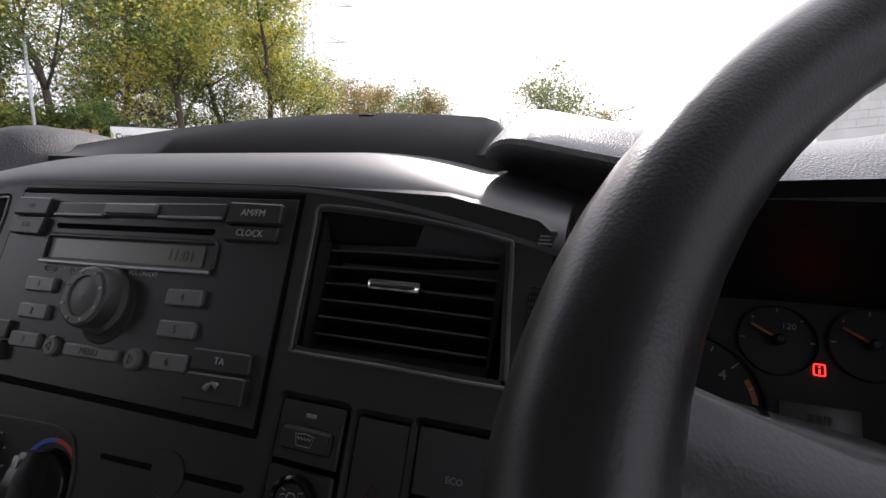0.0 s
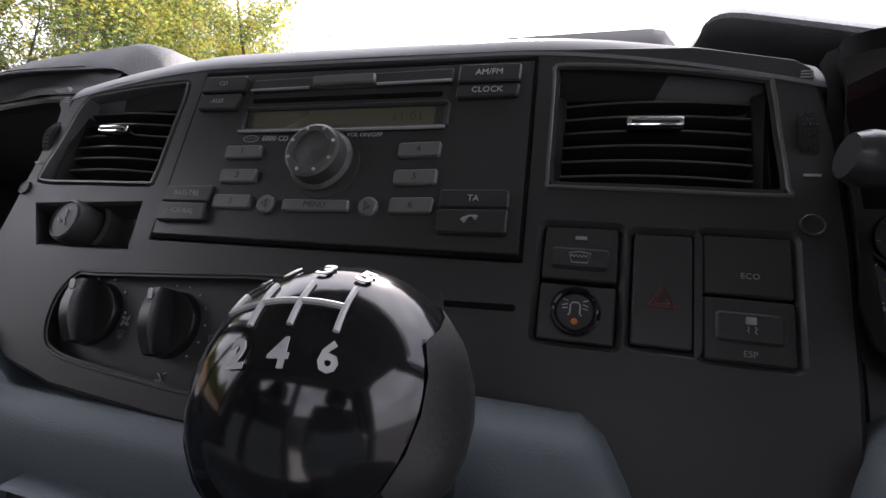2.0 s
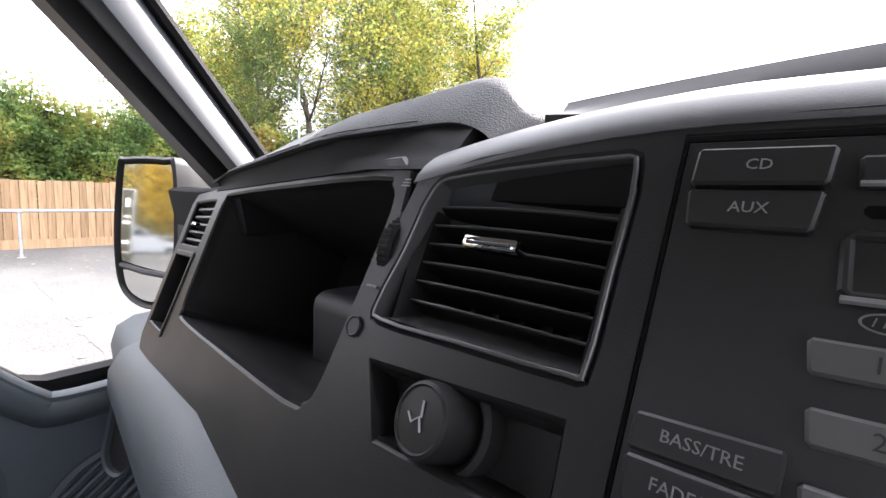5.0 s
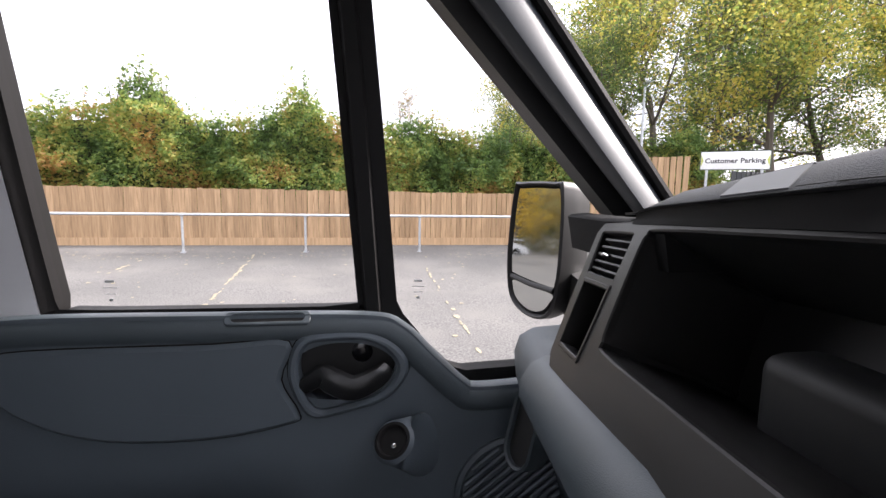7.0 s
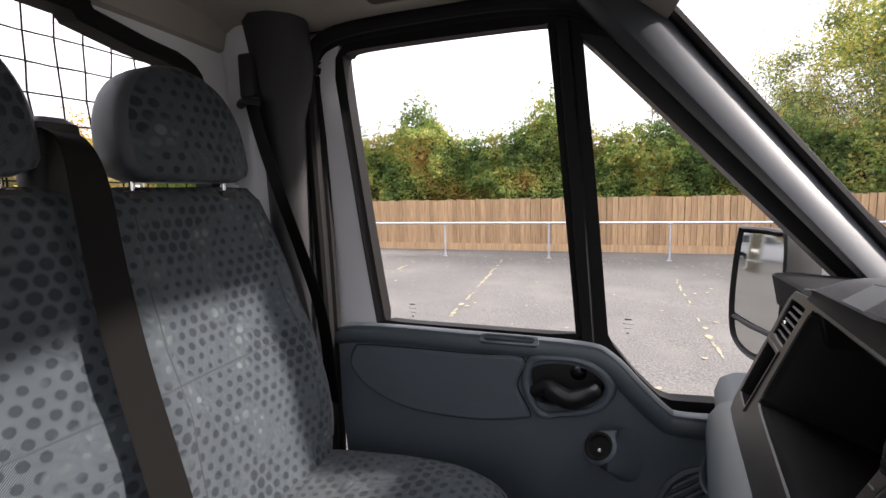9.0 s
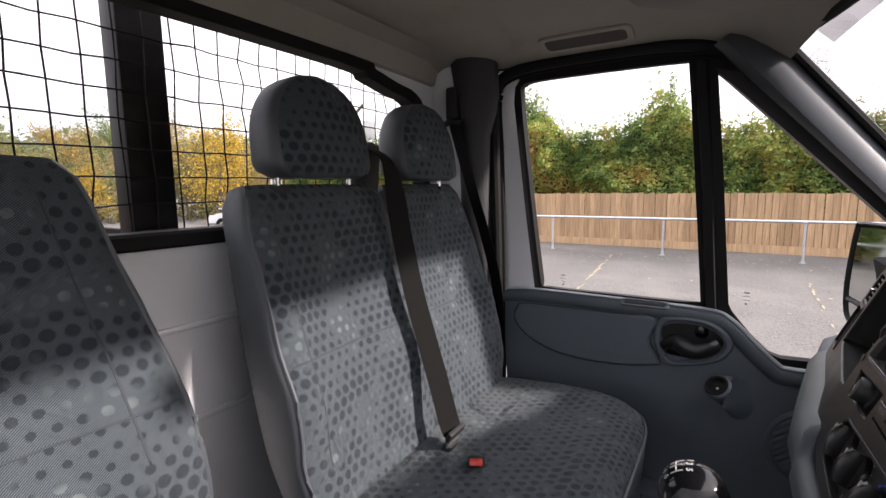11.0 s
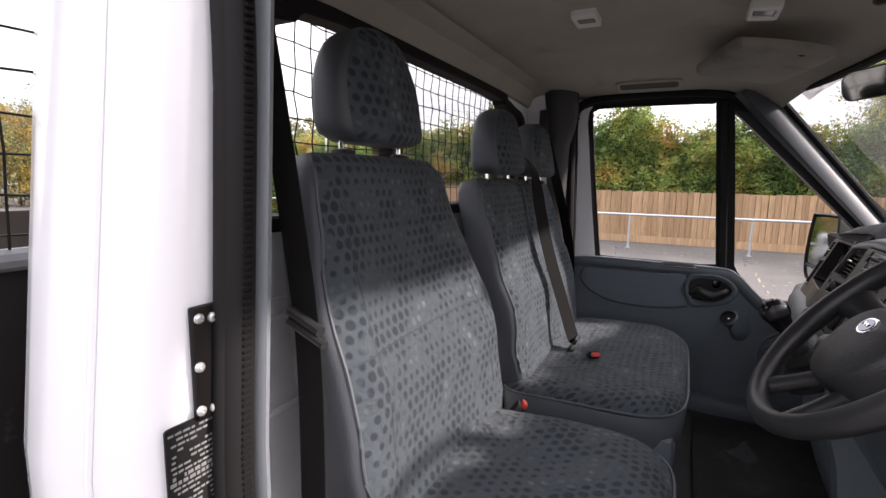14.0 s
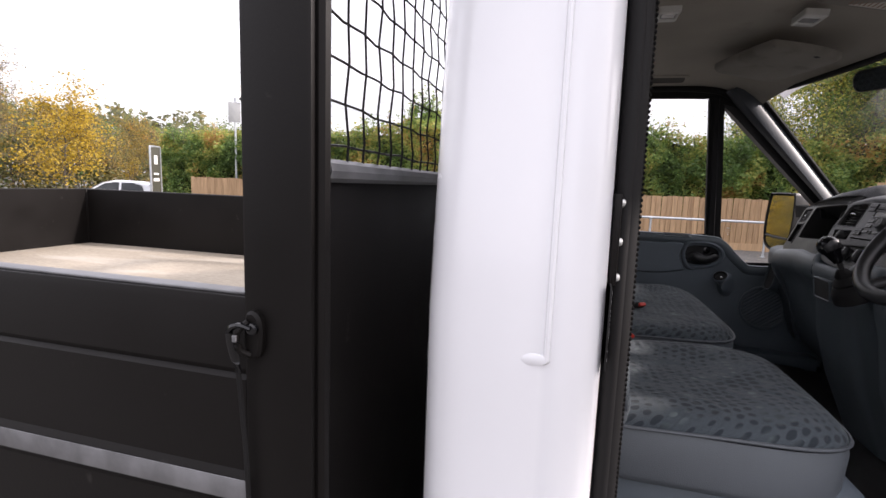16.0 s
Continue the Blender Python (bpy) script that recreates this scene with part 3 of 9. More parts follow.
panel = [(0.30, 0.72), (0.30, 1.12)] + [(p.x, p.y) for p in top_line[::-1]] + [(-0.80, 1.20), (-0.775, 1.10), (-0.76, 0.72)]
# recess of the door handle
cup = [(p.x, p.y) for p in smooth_path([(-0.335, 1.20, 0), (-0.318, 1.236, 0), (-0.27, 1.252, 0), (-0.205, 1.246, 0), (-0.165, 1.215, 0), (-0.175, 1.175, 0), (-0.225, 1.150, 0), (-0.29, 1.148, 0), (-0.328, 1.166, 0)], 4, True)]
bm = bmesh.new()
sheet(bm, door_fn, panel[::-1], [offset(cup, -0.006)], 0.05, 0.012)
part("trim_panel", bm, M_TRIM, door, "blue-grey grained plastic door panel", sharp=40)
# outer steel skin, and an unseen black backing added to stop light leaks
skin = [(0.36, 0.70), (0.36, 1.135), (-0.02, 1.135), (-0.075, 1.150), (-0.13, 1.205), (-0.175, 1.250), (-0.215, 1.268), (-0.80, 1.268), (-0.80, 0.70)]
for nm, n0, mt, lab in (("inner_skin", -0.052, M_DEEP, "dark steel behind the trim"), ("outer_skin", -0.085, M_WHITE, "white painted outer skin")):
    bm = bmesh.new()
    sheet(bm, lambda u, v, n: door_fn(u, v, n + n0), skin, [], 0.012, 0.003)
    part(nm, bm, mt, door, lab)
# rolled ledge along the top
bm = bmesh.new()
tube(bm, [(DX + 0.002 - 0.02, p.x + DOOR_Y, sag(p.y) - 0.012) for p in top_line], 0.026, 12)
part("ledge", bm, M_TRIMTOP, door, "rounded ledge below the window")
# padded upper insert, with a groove round it
ins = smooth_path([(-0.335, 1.252, 0), (-0.45, 1.2505, 0), (-0.70, 1.249, 0), (-0.745, 1.235, 0), (-0.752, 1.19, 0), (-0.70, 1.14, 0), (-0.60, 1.105, 0), (-0.45, 1.10, 0), (-0.335, 1.118, 0), (-0.322, 1.135, 0), (-0.348, 1.19, 0)], 4, True)
bm = bmesh.new()
button(bm, door_fn, [(p.x, p.y) for p in ins], -0.004, 0.010, 0.006)
part("insert", bm, M_TRIM, door, "raised blue-grey upper insert")
ins2 = smooth_path([(-0.323, 1.252, 0), (-0.336, 1.195, 0), (-0.306, 1.13, 0), (-0.25, 1.133, 0), (-0.18, 1.155, 0), (-0.148, 1.20, 0), (-0.165, 1.238, 0), (-0.21, 1.262, 0), (-0.28, 1.264, 0)], 4, True)
bm = bmesh.new()
rim(bm, door_fn, [(p.x, p.y) for p in ins2], offset([(p.x, p.y) for p in smooth_path([(ins2[i * 4].x * 0.82 - 0.045, ins2[i * 4].y * 0.82 + 0.216, 0) for i in range(9)], 4, True)], 0.0), -0.004, 0.012, 0.005, -0.03)
hs = part("handle_surround", bm, M_TRIM, door, "rounded surround of the door handle")
# Black sheet paints the shade at the back of the handle recess.
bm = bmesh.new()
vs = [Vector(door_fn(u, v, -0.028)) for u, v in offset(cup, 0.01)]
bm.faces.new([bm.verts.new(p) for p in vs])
part("handle_recess", bm, M_BLACK, hs, "flat black sheet painting the handle recess's shade")
bm = bmesh.new()
hp = smooth_path([door_fn(-0.315, 1.176, 0.004), door_fn(-0.285, 1.198, 0.012), door_fn(-0.268, 1.190, 0.016), door_fn(-0.235, 1.178, 0.018), door_fn(-0.195, 1.194, 0.014), door_fn(-0.182, 1.206, 0.004)], 5)
tube(bm, hp, [0.012 + 0.010 * math.sin(math.pi * k / (len(hp) - 1)) for k in range(len(hp))], 10, flat=0.55, up=(1, 0, 0))
part("handle_lever", bm, M_KNOB, hs, "curved black release lever")
bm = bmesh.new()
lathe(bm, [(0.017, 0), (0.017, 0.004), (0.012, 0.006)], Matrix.Translation(door_fn(-0.222, 1.222, -0.027)) @ Matrix.Rotation(radians(90), 4, "Y"), 16)
part("lock_button", bm, M_GLOSSBLACK, hs)
# finger slot let into the ledge
slot_fn = lambda u, v, n: Vector((DX - 0.001 - v * 0.70 + n * 0.71, u + DOOR_Y, 1.2765 + v * 0.71 + n * 0.70))
bm = bmesh.new()
rim(bm, slot_fn, rr(0.128, 0.024, 0.008, -0.365, 0.0, 4), rr(0.108, 0.013, 0.006, -0.365, 0.0, 4), -0.006, 0.0035, 0.0015, -0.006)
pull = part("pull_pocket", bm, M_TRIMTOP, door, "slot in the door ledge")
bm = bmesh.new()
bm.faces.new([bm.verts.new(slot_fn(u, v, 0.0012)) for u, v in rr(0.109, 0.014, 0.006, -0.365, 0.0, 4)])
part("pocket_floor", bm, M_BLACK, pull)
# dark joints round the upper insert and the handle surround
for line in (ins, ins2):
    bm = bmesh.new()
    tube(bm, [door_fn(p.x, p.y, 0.0005) for p in line], 0.0022, 6, closed=True)
    part("panel_joint", bm, M_RUBBER, door)
# pod with a round black socket: a stub that stands out of the panel and leans up and back
bm = bmesh.new()
p_top, p_n = Vector((DX + 0.075, -0.156, 1.106)), Vector((0.58, -0.40, 0.71)).normalized()
p_u = Vector((0, 0, 1)).cross(p_n).normalized()
p_v = p_n.cross(p_u)
rings = []
for t in (0.0, 0.25, 0.5, 0.75, 0.92, 1.0):
    ring = []
    for k in range(28):
        a = 2 * math.pi * k / 28
        low = Vector((DX - 0.030, -0.082 + 0.066 * math.cos(a), 1.036 + 0.066 * math.sin(a)))
        r_ = 0.0335 if t < 0.95 else 0.0285
        high = p_top + p_u * (-r_ * math.cos(a)) + p_v * (r_ * math.sin(a)) - p_n * (0.006 if t < 0.95 else 0.0)
        ring.append(lerp(low, high, min(1.0, t / 0.92) ** 0.62))
    rings.append(ring)
loft(bm, rings, (False, False))
pod = part("pod", bm, M_TRIM, door, "rounded pod on the door panel", 50)
P_M = Matrix(((p_u.x, p_v.x, p_n.x, p_top.x), (p_u.y, p_v.y, p_n.y, p_top.y), (p_u.z, p_v.z, p_n.z, p_top.z), (0, 0, 0, 1)))
bm = bmesh.new()
lathe(bm, [(0.0300, -0.0060), (0.0286, -0.0008), (0.0240, 0.0004), (0.0222, -0.0010), (0.0205, -0.0060), (0.0185, -0.0080), (0.0, -0.0070)], P_M, 24)
soc = part("socket", bm, M_RUBBER, pod, "glossy black round socket")
bm = bmesh.new()
lathe(bm, [(0.0042, -0.007), (0.0042, -0.0030), (0.0024, -0.0020), (0.0, -0.0020)], P_M @ Matrix.Translation((0.004, -0.006, 0)), 12)
part("screw", bm, M_CHROME, soc, "bright screw head")
# door speaker: a slotted round grille low at the front
gr = thing("speaker_grille", "round blue-grey loudspeaker grille with slanting ribs on the door", "grille", (DX, 0.04, 0.98))
bm = bmesh.new()
cyv, czv = 0.060, 0.955
lathe(bm, [(0.105, -0.002), (0.105, 0.006), (0.098, 0.010), (0.092, 0.006), (0.09, 0.0)], Matrix.Translation((DX - 0.002, cyv, czv)) @ Matrix.Rotation(radians(90), 4, "Y"), 40, (False, True))
part("surround", bm, M_TRIM, gr)
for k in range(13):
    d = -0.084 + 0.014 * k
    half = math.sqrt(max(0.0, 0.089 ** 2 - d * d))
    bm = bmesh.new()
    ax, ac = Vector((0, math.cos(radians(38)), math.sin(radians(38)))), Vector((0, -math.sin(radians(38)), math.cos(radians(38))))
    c = Vector((DX + 0.003, cyv, czv)) + ac * d
    tube(bm, [c - ax * half, c + ax * half], 0.0045, 6)
    part("rib", bm, M_TRIM, gr)
# window frame: main pane, dividing bar, front quarter pane
frame_ob = thing("window_3", "passenger door window in a black frame with a fixed front quarter light", "window", (-0.95, -0.4, 1.28), kind="structure")
main_pane = [(p.x, p.y) for p in smooth_path([(-0.680, 1.292, 0), (-0.45, 1.289, 0), (-0.226, 1.289, 0), (-0.224, 1.300, 0), (-0.25, 1.60, 0), (-0.279, 1.912, 0), (-0.290, 1.921, 0), (-0.50, 1.924, 0), (-0.70, 1.922, 0), (-0.738, 1.912, 0), (-0.747, 1.88, 0), (-0.722, 1.60, 0), (-0.690, 1.31, 0)], 3, True)][::-1]
quarter = [(-0.222, 1.886), (-0.196, 1.60), (-0.170, 1.300), (-0.158, 1.275), (-0.110, 1.215), (-0.066, 1.172), (-0.040, 1.164), (0.05, 1.168), (0.28, 1.178), (0.37, 1.20), (0.40, 1.26), (0.30, 1.370), (0.213, 1.457), (0.10, 1.572), (-0.06, 1.733)]
ring = [(-0.735, 1.262), (-0.45, 1.265), (-0.215, 1.262), (-0.175, 1.250), (-0.13, 1.205), (-0.075, 1.15), (0.0, 1.135), (0.30, 1.14), (0.43, 1.17), (0.46, 1.26), (0.36, 1.365), (0.255, 1.47), (0.06, 1.665), (-0.12, 1.845), (-0.22, 1.925), (-0.29, 1.945), (-0.50, 1.950), (-0.71, 1.946), (-0.775, 1.925), (-0.788, 1.87), (-0.765, 1.60)]
bm = bmesh.new()
sheet(bm, frame_fn, ring, [main_pane, quarter[::-1]], 0.05, 0.006, 0.018)
part("window_frame", bm, M_RUBBER, frame_ob, "black window frame with dividing bar", sharp=40)
bm = bmesh.new()
loft(bm, [[frame_fn(u - 0.006 + o, v, nn) for o, nn in ((-0.015, 0.018), (-0.010, 0.030), (0.010, 0.030), (0.015, 0.018))] for u, v in ((-0.198, 1.285), (-0.222, 1.60), (-0.250, 1.915))])
part("dividing_bar", bm, M_RUBBER, frame_ob)
for nm, ol in (("pane", main_pane), ("pane", quarter)):
    bm = bmesh.new()
    bm.faces.new([bm.verts.new(frame_fn(u, v, -0.012)) for u, v in offset(ol, 0.006 if nm == "pane" and ol is quarter else -0.006)])
    pn = part(nm, bm, M_GLASS, frame_ob)
    pn.visible_shadow = False
# white painted steel of the door beside the window
bm = bmesh.new()
band = [(-0.69, 1.285), (-0.715, 1.50), (-0.75, 1.86), (-0.745, 1.905), (-0.72, 1.935), (-0.800, 1.935), (-0.822, 1.86), (-0.822, 1.50), (-0.818, 1.285)]
sheet(bm, lambda u, v, n: Vector((glass_x(v) + 0.028 + n, u - 0.016 + DOOR_Y, sag(v))), band[::-1], [], 0.012, 0.006)
part("door_frame", bm, M_WHITE, frame_ob, "white painted door frame beside the glass", sharp=60)
# etched maker's marks low in both panes
for yy, zz in ((-0.62, 1.335), (-0.125, 1.330)):
    bm = bmesh.new()
    for r_, (w_, h_) in enumerate(((0.014, 0.004), (0.022, 0.0012), (0.016, 0.0012), (0.006, 0.004))):
        box(bm, frame_fn(yy, zz - 0.010 * r_, -0.0105), (0.0006, w_, h_))
    part("etched_mark", bm, surface("frosted_etching", (0.46, 0.46, 0.46), 0.7), frame_ob)

# roof side rail over the passenger door, closing the top of the opening
bm = bmesh.new()
loft(bm, [[Vector((x, y, z + dz)) for x, z in ((-0.868, 1.955), (-0.895, 1.945), (-0.935, 1.95), (-0.935, 2.03), (-0.86, 2.02))] for y, dz in ((-0.99, 0.0), (-0.80, 0.0), (-0.50, 0.004), (-0.25, 0.0), (-0.12, -0.02))])
solid("wall_roof_rail", bm, M_BLACK, "dark roof rail above the passenger door", "wall", kind="structure", sharp=50)

# ---- dashboard ----
D_O = Vector((0, 0, 1.361))
D_V = Vector((0, 0.403, 0.915)).normalized()
D_N = Vector((0, -D_V.z, D_V.y))
D_M = Matrix(((1, D_V.x, D_N.x, D_O.x), (0, D_V.y, D_N.y, D_O.y), (0, D_V.z, D_N.z, D_O.z), (0, 0, 0, 1)))


def dash(u, v, n):
    """A place on the leaning centre fascia: u across, v up it, n out of it."""
    return D_O + Vector((u, 0, 0)) + D_V * v + D_N * n


def side_step(x):
    return 0.010 + 0.150 * max(0.0, -0.30 - x)


def left_dash(u, v, n):
    """The passenger side of the fascia, which falls away towards the door."""
    return dash(u, v, n) + Vector((0, side_step(u), -0.06 * max(0.0, -0.30 - u)))


def dash_at(u, v, n=0.0):
    return D_M @ Matrix.Translation((u, v, n))


board = thing("dashboard", "charcoal plastic van dashboard with padded top and blue-grey lower half", "dashboard", (0, 0.2, 0.9))

# centre fascia with openings for vents, radio, heater panel, lighter and switches
LVo = [(p.x, p.y) for p in smooth_path([(a, b, 0) for a, b in ((-0.1385, 0.112), (-0.150, 0.1165), (-0.215, 0.109), (-0.232, 0.1015), (-0.2375, 0.070), (-0.2435, 0.0425), (-0.238, 0.0355), (-0.19, 0.0360), (-0.145, 0.0368), (-0.1385, 0.0405), (-0.1380, 0.075))], 3, True)]
RVo = [(p.x, p.y) for p in smooth_path([(a, b, 0) for a, b in ((0.1185, 0.112), (0.118, 0.1165), (0.125, 0.1195), (0.175, 0.115), (0.2185, 0.107), (0.2235, 0.1025), (0.2255, 0.075), (0.2275, 0.0475), (0.2245, 0.0432), (0.17, 0.0440), (0.1245, 0.0442), (0.1205, 0.0475), (0.1195, 0.08))], 3, True)]
RADIO = [(-0.1235, 0.1222), (-0.1225, -0.0002), (0.1112, 0.0035), (0.1072, 0.1240)]
HEAT = [(p.x, p.y) for p in smooth_path([(a, b, 0) for a, b in ((-0.172, -0.028), (-0.155, -0.0262), (-0.09, -0.0215), (-0.020, -0.0172), (-0.003, -0.024), (0.004, -0.046), (0.001, -0.072), (-0.012, -0.0855), (-0.045, -0.0885), (-0.12, -0.0850), (-0.165, -0.0800), (-0.180, -0.068), (-0.1825, -0.045))], 3, True)]
LIGHT = [(-0.2360, 0.0155), (-0.218, -0.0102), (-0.139, -0.0082), (-0.141, 0.0210)]
SW = [(rr(0.0362, 0.0572, 0.002, 0.1395, -0.0058)), rr(0.0268, 0.0540, 0.002, 0.1765, -0.0055), rr(0.0365, 0.0570, 0.002, 0.2105, -0.0055)]
rim_pts = [(-0.247, 0.108), (-0.2555, 0.060), (-0.2595, 0.015), (-0.2545, -0.025), (-0.2480, -0.055), (-0.2300, -0.074), (-0.2050, -0.089), (-0.16, -0.0985), (-0.08, -0.1030), (0.0, -0.106), (0.06, -0.12), (0.15, -0.135),
           (0.235, -0.132), (0.2475, -0.105), (0.2505, -0.04), (0.2510, 0.02), (0.2490, 0.075), (0.2425, 0.1130), (0.235, 0.1195), (0.19, 0.1300), (0.10, 0.1338), (0.0, 0.1345), (-0.09, 0.1335), (-0.15, 0.1300), (-0.21, 0.1210)]
bm = bmesh.new()
sheet(bm, dash, rim_pts, [LVo, RVo, RADIO, HEAT, LIGHT, *SW], 0.030, 0.0028)
fascia = part("centre_fascia", bm, M_FASCIA, board, "charcoal satin plastic centre fascia", sharp=28)
# satin cap that rolls back over the top of the fascia
bm = bmesh.new()
rings = []
for k in range(31):
    u = lerp(-0.2475, 0.246, k / 30)
    edge = 0.1330 - 0.026 * max(0.0, (abs(u + 0.008) - 0.10) / 0.15) ** 1.7
    p0 = dash(u, edge - 0.0055, 0.0003)
    arc = [p0 - D_N * 0.004, p0]
    for run, tilt in ((0.0030, 60), (0.0040, 50), (0.0045, 42), (0.0050, 35), (0.0060, 28), (0.0080, 20), (0.0120, 13), (0.020, 8), (0.045, 3)):
        arc.append(arc[-1] + Vector((0, run * math.cos(radians(tilt)), run * math.sin(radians(tilt)))))
    arc.append(arc[-1] - Vector((0, 0, 0.04)))
    rings.append(arc + [Vector((u, 0.06, 1.42)), ])
loft(bm, [list(r) for r in rings])
part("fascia_cap", bm, surface("satin_charcoal_cap", (0.045, 0.046, 0.049), 0.47, spec=0.45, vary=0.05, bump=0.08, bump_scale=1500), board, "satin charcoal top of the fascia", sharp=45)
# raised lips round both vents
for ol in (LVo, RVo):
    bm = bmesh.new()
    rim(bm, dash, offset(ol, 0.0007), offset(ol, -0.0012), -0.002, 0.0008, 0.0005, -0.03)
    part("vent_lip", bm, M_LIP, fascia, "satin edge round the vent")


def vent(cx, cy, w, h, skew, wheel_u, flip):
    """An air vent: sunk frame, six slats, a sloping sill, upright fins, a chrome slider and a ribbed thumbwheel."""
    v = thing("air_vent", "black dashboard air vent with horizontal slats and a chrome tab", "air vent", dash(cx, cy, 0), "dashboard air vents")
    q = [(-w / 2, h / 2), (-w / 2 - skew * 0.3, -h / 2), (w / 2 + skew * 0.3, -h / 2), (w / 2, h / 2)]
    bm = bmesh.new()
    back = [dash(cx + a * 1.04, cy + b * 1.10, -0.045) for a, b in q]
    front = [dash(cx + a * 1.04, cy + b * 1.10, -0.004) for a, b in q]
    loft(bm, [front, back], (False, True))
    part("duct", bm, M_DEEP, v)
    hood = bmesh.new()
    loft(hood, [[dash(cx + s * w * 0.53, cy + h * 0.56, -0.003) for s in (-1, -0.5, 0, 0.5, 1)], [dash(cx + s * w * 0.52, cy + h * 0.36, -0.013) for s in (-1, -0.5, 0, 0.5, 1)], [dash(cx + s * w * 0.52, cy + h * 0.30, -0.030) for s in (-1, -0.5, 0, 0.5, 1)]], closed=False)
    part("upper_baffle", hood, M_SLAT, v)
    for k in range(6):
        vv = cy + h * (0.270 - 0.127 * k)
        bm = bmesh.new()
        pts = [(s, math.cos(s * 1.2)) for s in [-1 + 0.2 * i for i in range(11)]]
        rings = []
        for s, cc in pts:
            u = cx + s * w * 0.475
            n0 = -0.012 + 0.006 * cc
            rings.append([dash(u, vv + 0.0006, n0 - 0.0006), dash(u, vv + 0.0002, n0), dash(u, vv - 0.0006, n0), dash(u, vv - 0.0010, n0 - 0.0008), dash(u, vv - 0.0046, n0 - 0.018), dash(u, vv - 0.0034, n0 - 0.018)])
        loft(bm, rings)
        part("slat", bm, M_SLAT, v)
        # Pale line paints the highlight along the slat's front edge.
        bm = bmesh.new()
        tube(bm, [r_[1] + D_N * 0.0002 for r_ in rings], 0.00055, 5)
        part("slat_highlight", bm, M_LIP, v, "paler satin line painting the highlight on the slat's front edge")
    bm = bmesh.new()
    loft(bm, [[dash(cx + q * w * 0.53, cy - h * d, n_) for d, n_ in ((0.42, -0.022), (0.455, -0.014), (0.50, -0.006), (0.525, -0.0015), (0.535, -0.004), (0.535, -0.024))] for q in (-1, -0.5, 0, 0.5, 1)])
    part("sill", bm, M_LIP, v, "satin sloping sill under the slats", 60)
    for k in range(6):
        bm = bmesh.new()
        box(bm, (cx + w * (-0.36 + 0.144 * k), cy - h * 0.08, -0.034), (0.0014, h * 0.85, 0.014), D_M)
        part("fin", bm, M_SLAT, v)
    for s in (-1, 1):
        bm = bmesh.new()
        loft(bm, [[dash(cx + s * (w * 0.495 + 0.003 * (1 - t)), cy + h * lerp(0.32, -0.52, t), -0.004), dash(cx + s * w * 0.475, cy + h * lerp(0.32, -0.52, t), -0.008), dash(cx + s * w * 0.470, cy + h * lerp(0.32, -0.52, t), -0.026), dash(cx + s * w * 0.52, cy + h * lerp(0.32, -0.52, t), -0.026)] for t in (0, 0.25, 0.5, 0.75, 1)])
        part("side_cheek", bm, M_SLAT, v)
    bm = bmesh.new()
    box(bm, (cx - 0.0005, cy + h * 0.02, -0.001), (0.0275, 0.0055, 0.009), D_M, 0.0016, 2)
    tab = part("slider_tab", bm, M_CHROME, v, "bright chrome tab")
    bm = bmesh.new()
    box(bm, (cx - 0.0005, cy + h * 0.02 - 0.0006, 0.0038), (0.0225, 0.0016, 0.0010), D_M, 0.0004, 1)
    part("tab_groove", bm, M_PRINTDARK, tab)
    # thumbwheel
    bm = bmesh.new()
    hold = dash_at(wheel_u, cy - 0.004, -0.012)
    rings = []
    for k in range(15):
        a = radians(-62 + 124 * k / 14)
        rings.append([hold @ Vector((du, 0.019 * math.sin(a), -0.004 + 0.019 * math.cos(a) + (0.0006 if (k % 2) else 0) + ex)) for du, ex in ((-0.0042, -0.002), (-0.0034, 0), (0.0034, 0), (0.0042, -0.002))])
    loft(bm, rings, closed=False)
    tw = part("thumbwheel", bm, M_RUBBER, v, "black ribbed thumbwheel")
    bm = bmesh.new()
    for i in range(5):
        for j in range(13):
            a = radians(-54 + 9 * j)
            c = hold @ Vector((-0.0026 + 0.0013 * i, 0.0192 * math.sin(a), -0.004 + 0.0194 * math.cos(a)))
            box(bm, c, (0.0006, 0.0014, 0.0014))
    part("wheel_ribs", bm, M_BUTTONDARK, tw)
    bm = bmesh.new()
    button(bm, dash, rr(0.0100, 0.038, 0.002, wheel_u, cy - 0.004), -0.012, -0.0006 - 0.004, 0.0004)
    part("wheel_slot", bm, M_DEEP, v)
    bm = bmesh.new()
    box(bm, (wheel_u, cy - 0.0265, 0.0012), (0.0070, 0.0013, 0.0006), D_M)
    part("closed_mark", bm, M_PRINTDIM, v)
    bm = bmesh.new()
    for k in range(3):
        box(bm, (wheel_u + flip * 0.001, cy + 0.0265 + 0.0017 * k, 0.0012), (0.0060 - 0.0008 * k, 0.0007, 0.0005), D_M)
    part("open_mark", bm, M_PRINTDIM, v)
    return v


vent(-0.1885, 0.0760, 0.0940, 0.0740, -0.006, -0.2505, -1)
vent(0.1712, 0.0795, 0.0960, 0.0690, 0.004, 0.2370, 1)
# blanking plugs below the thumbwheels
for u in (-0.2535, 0.2360):
    bm = bmesh.new()
    lathe(bm, [(0.0052, 0.0), (0.0052, 0.0008), (0.0046, 0.0012), (0.0040, 0.0007)], dash_at(u, 0.029, 0.0004), 18)
    part("plug", bm, M_FASCIA, fascia)

# ---- radio ----
radio = thing("car_radio", "dark grey car radio with satin buttons and an olive display", "radio", dash(0, 0.06, 0))
bm = bmesh.new()
button(bm, dash, offset(RADIO, -0.0016), -0.02, 0.0016, 0.0010)
face = part("faceplate", bm, M_RADIO, radio, "dark grey plastic faceplate", sharp=25)
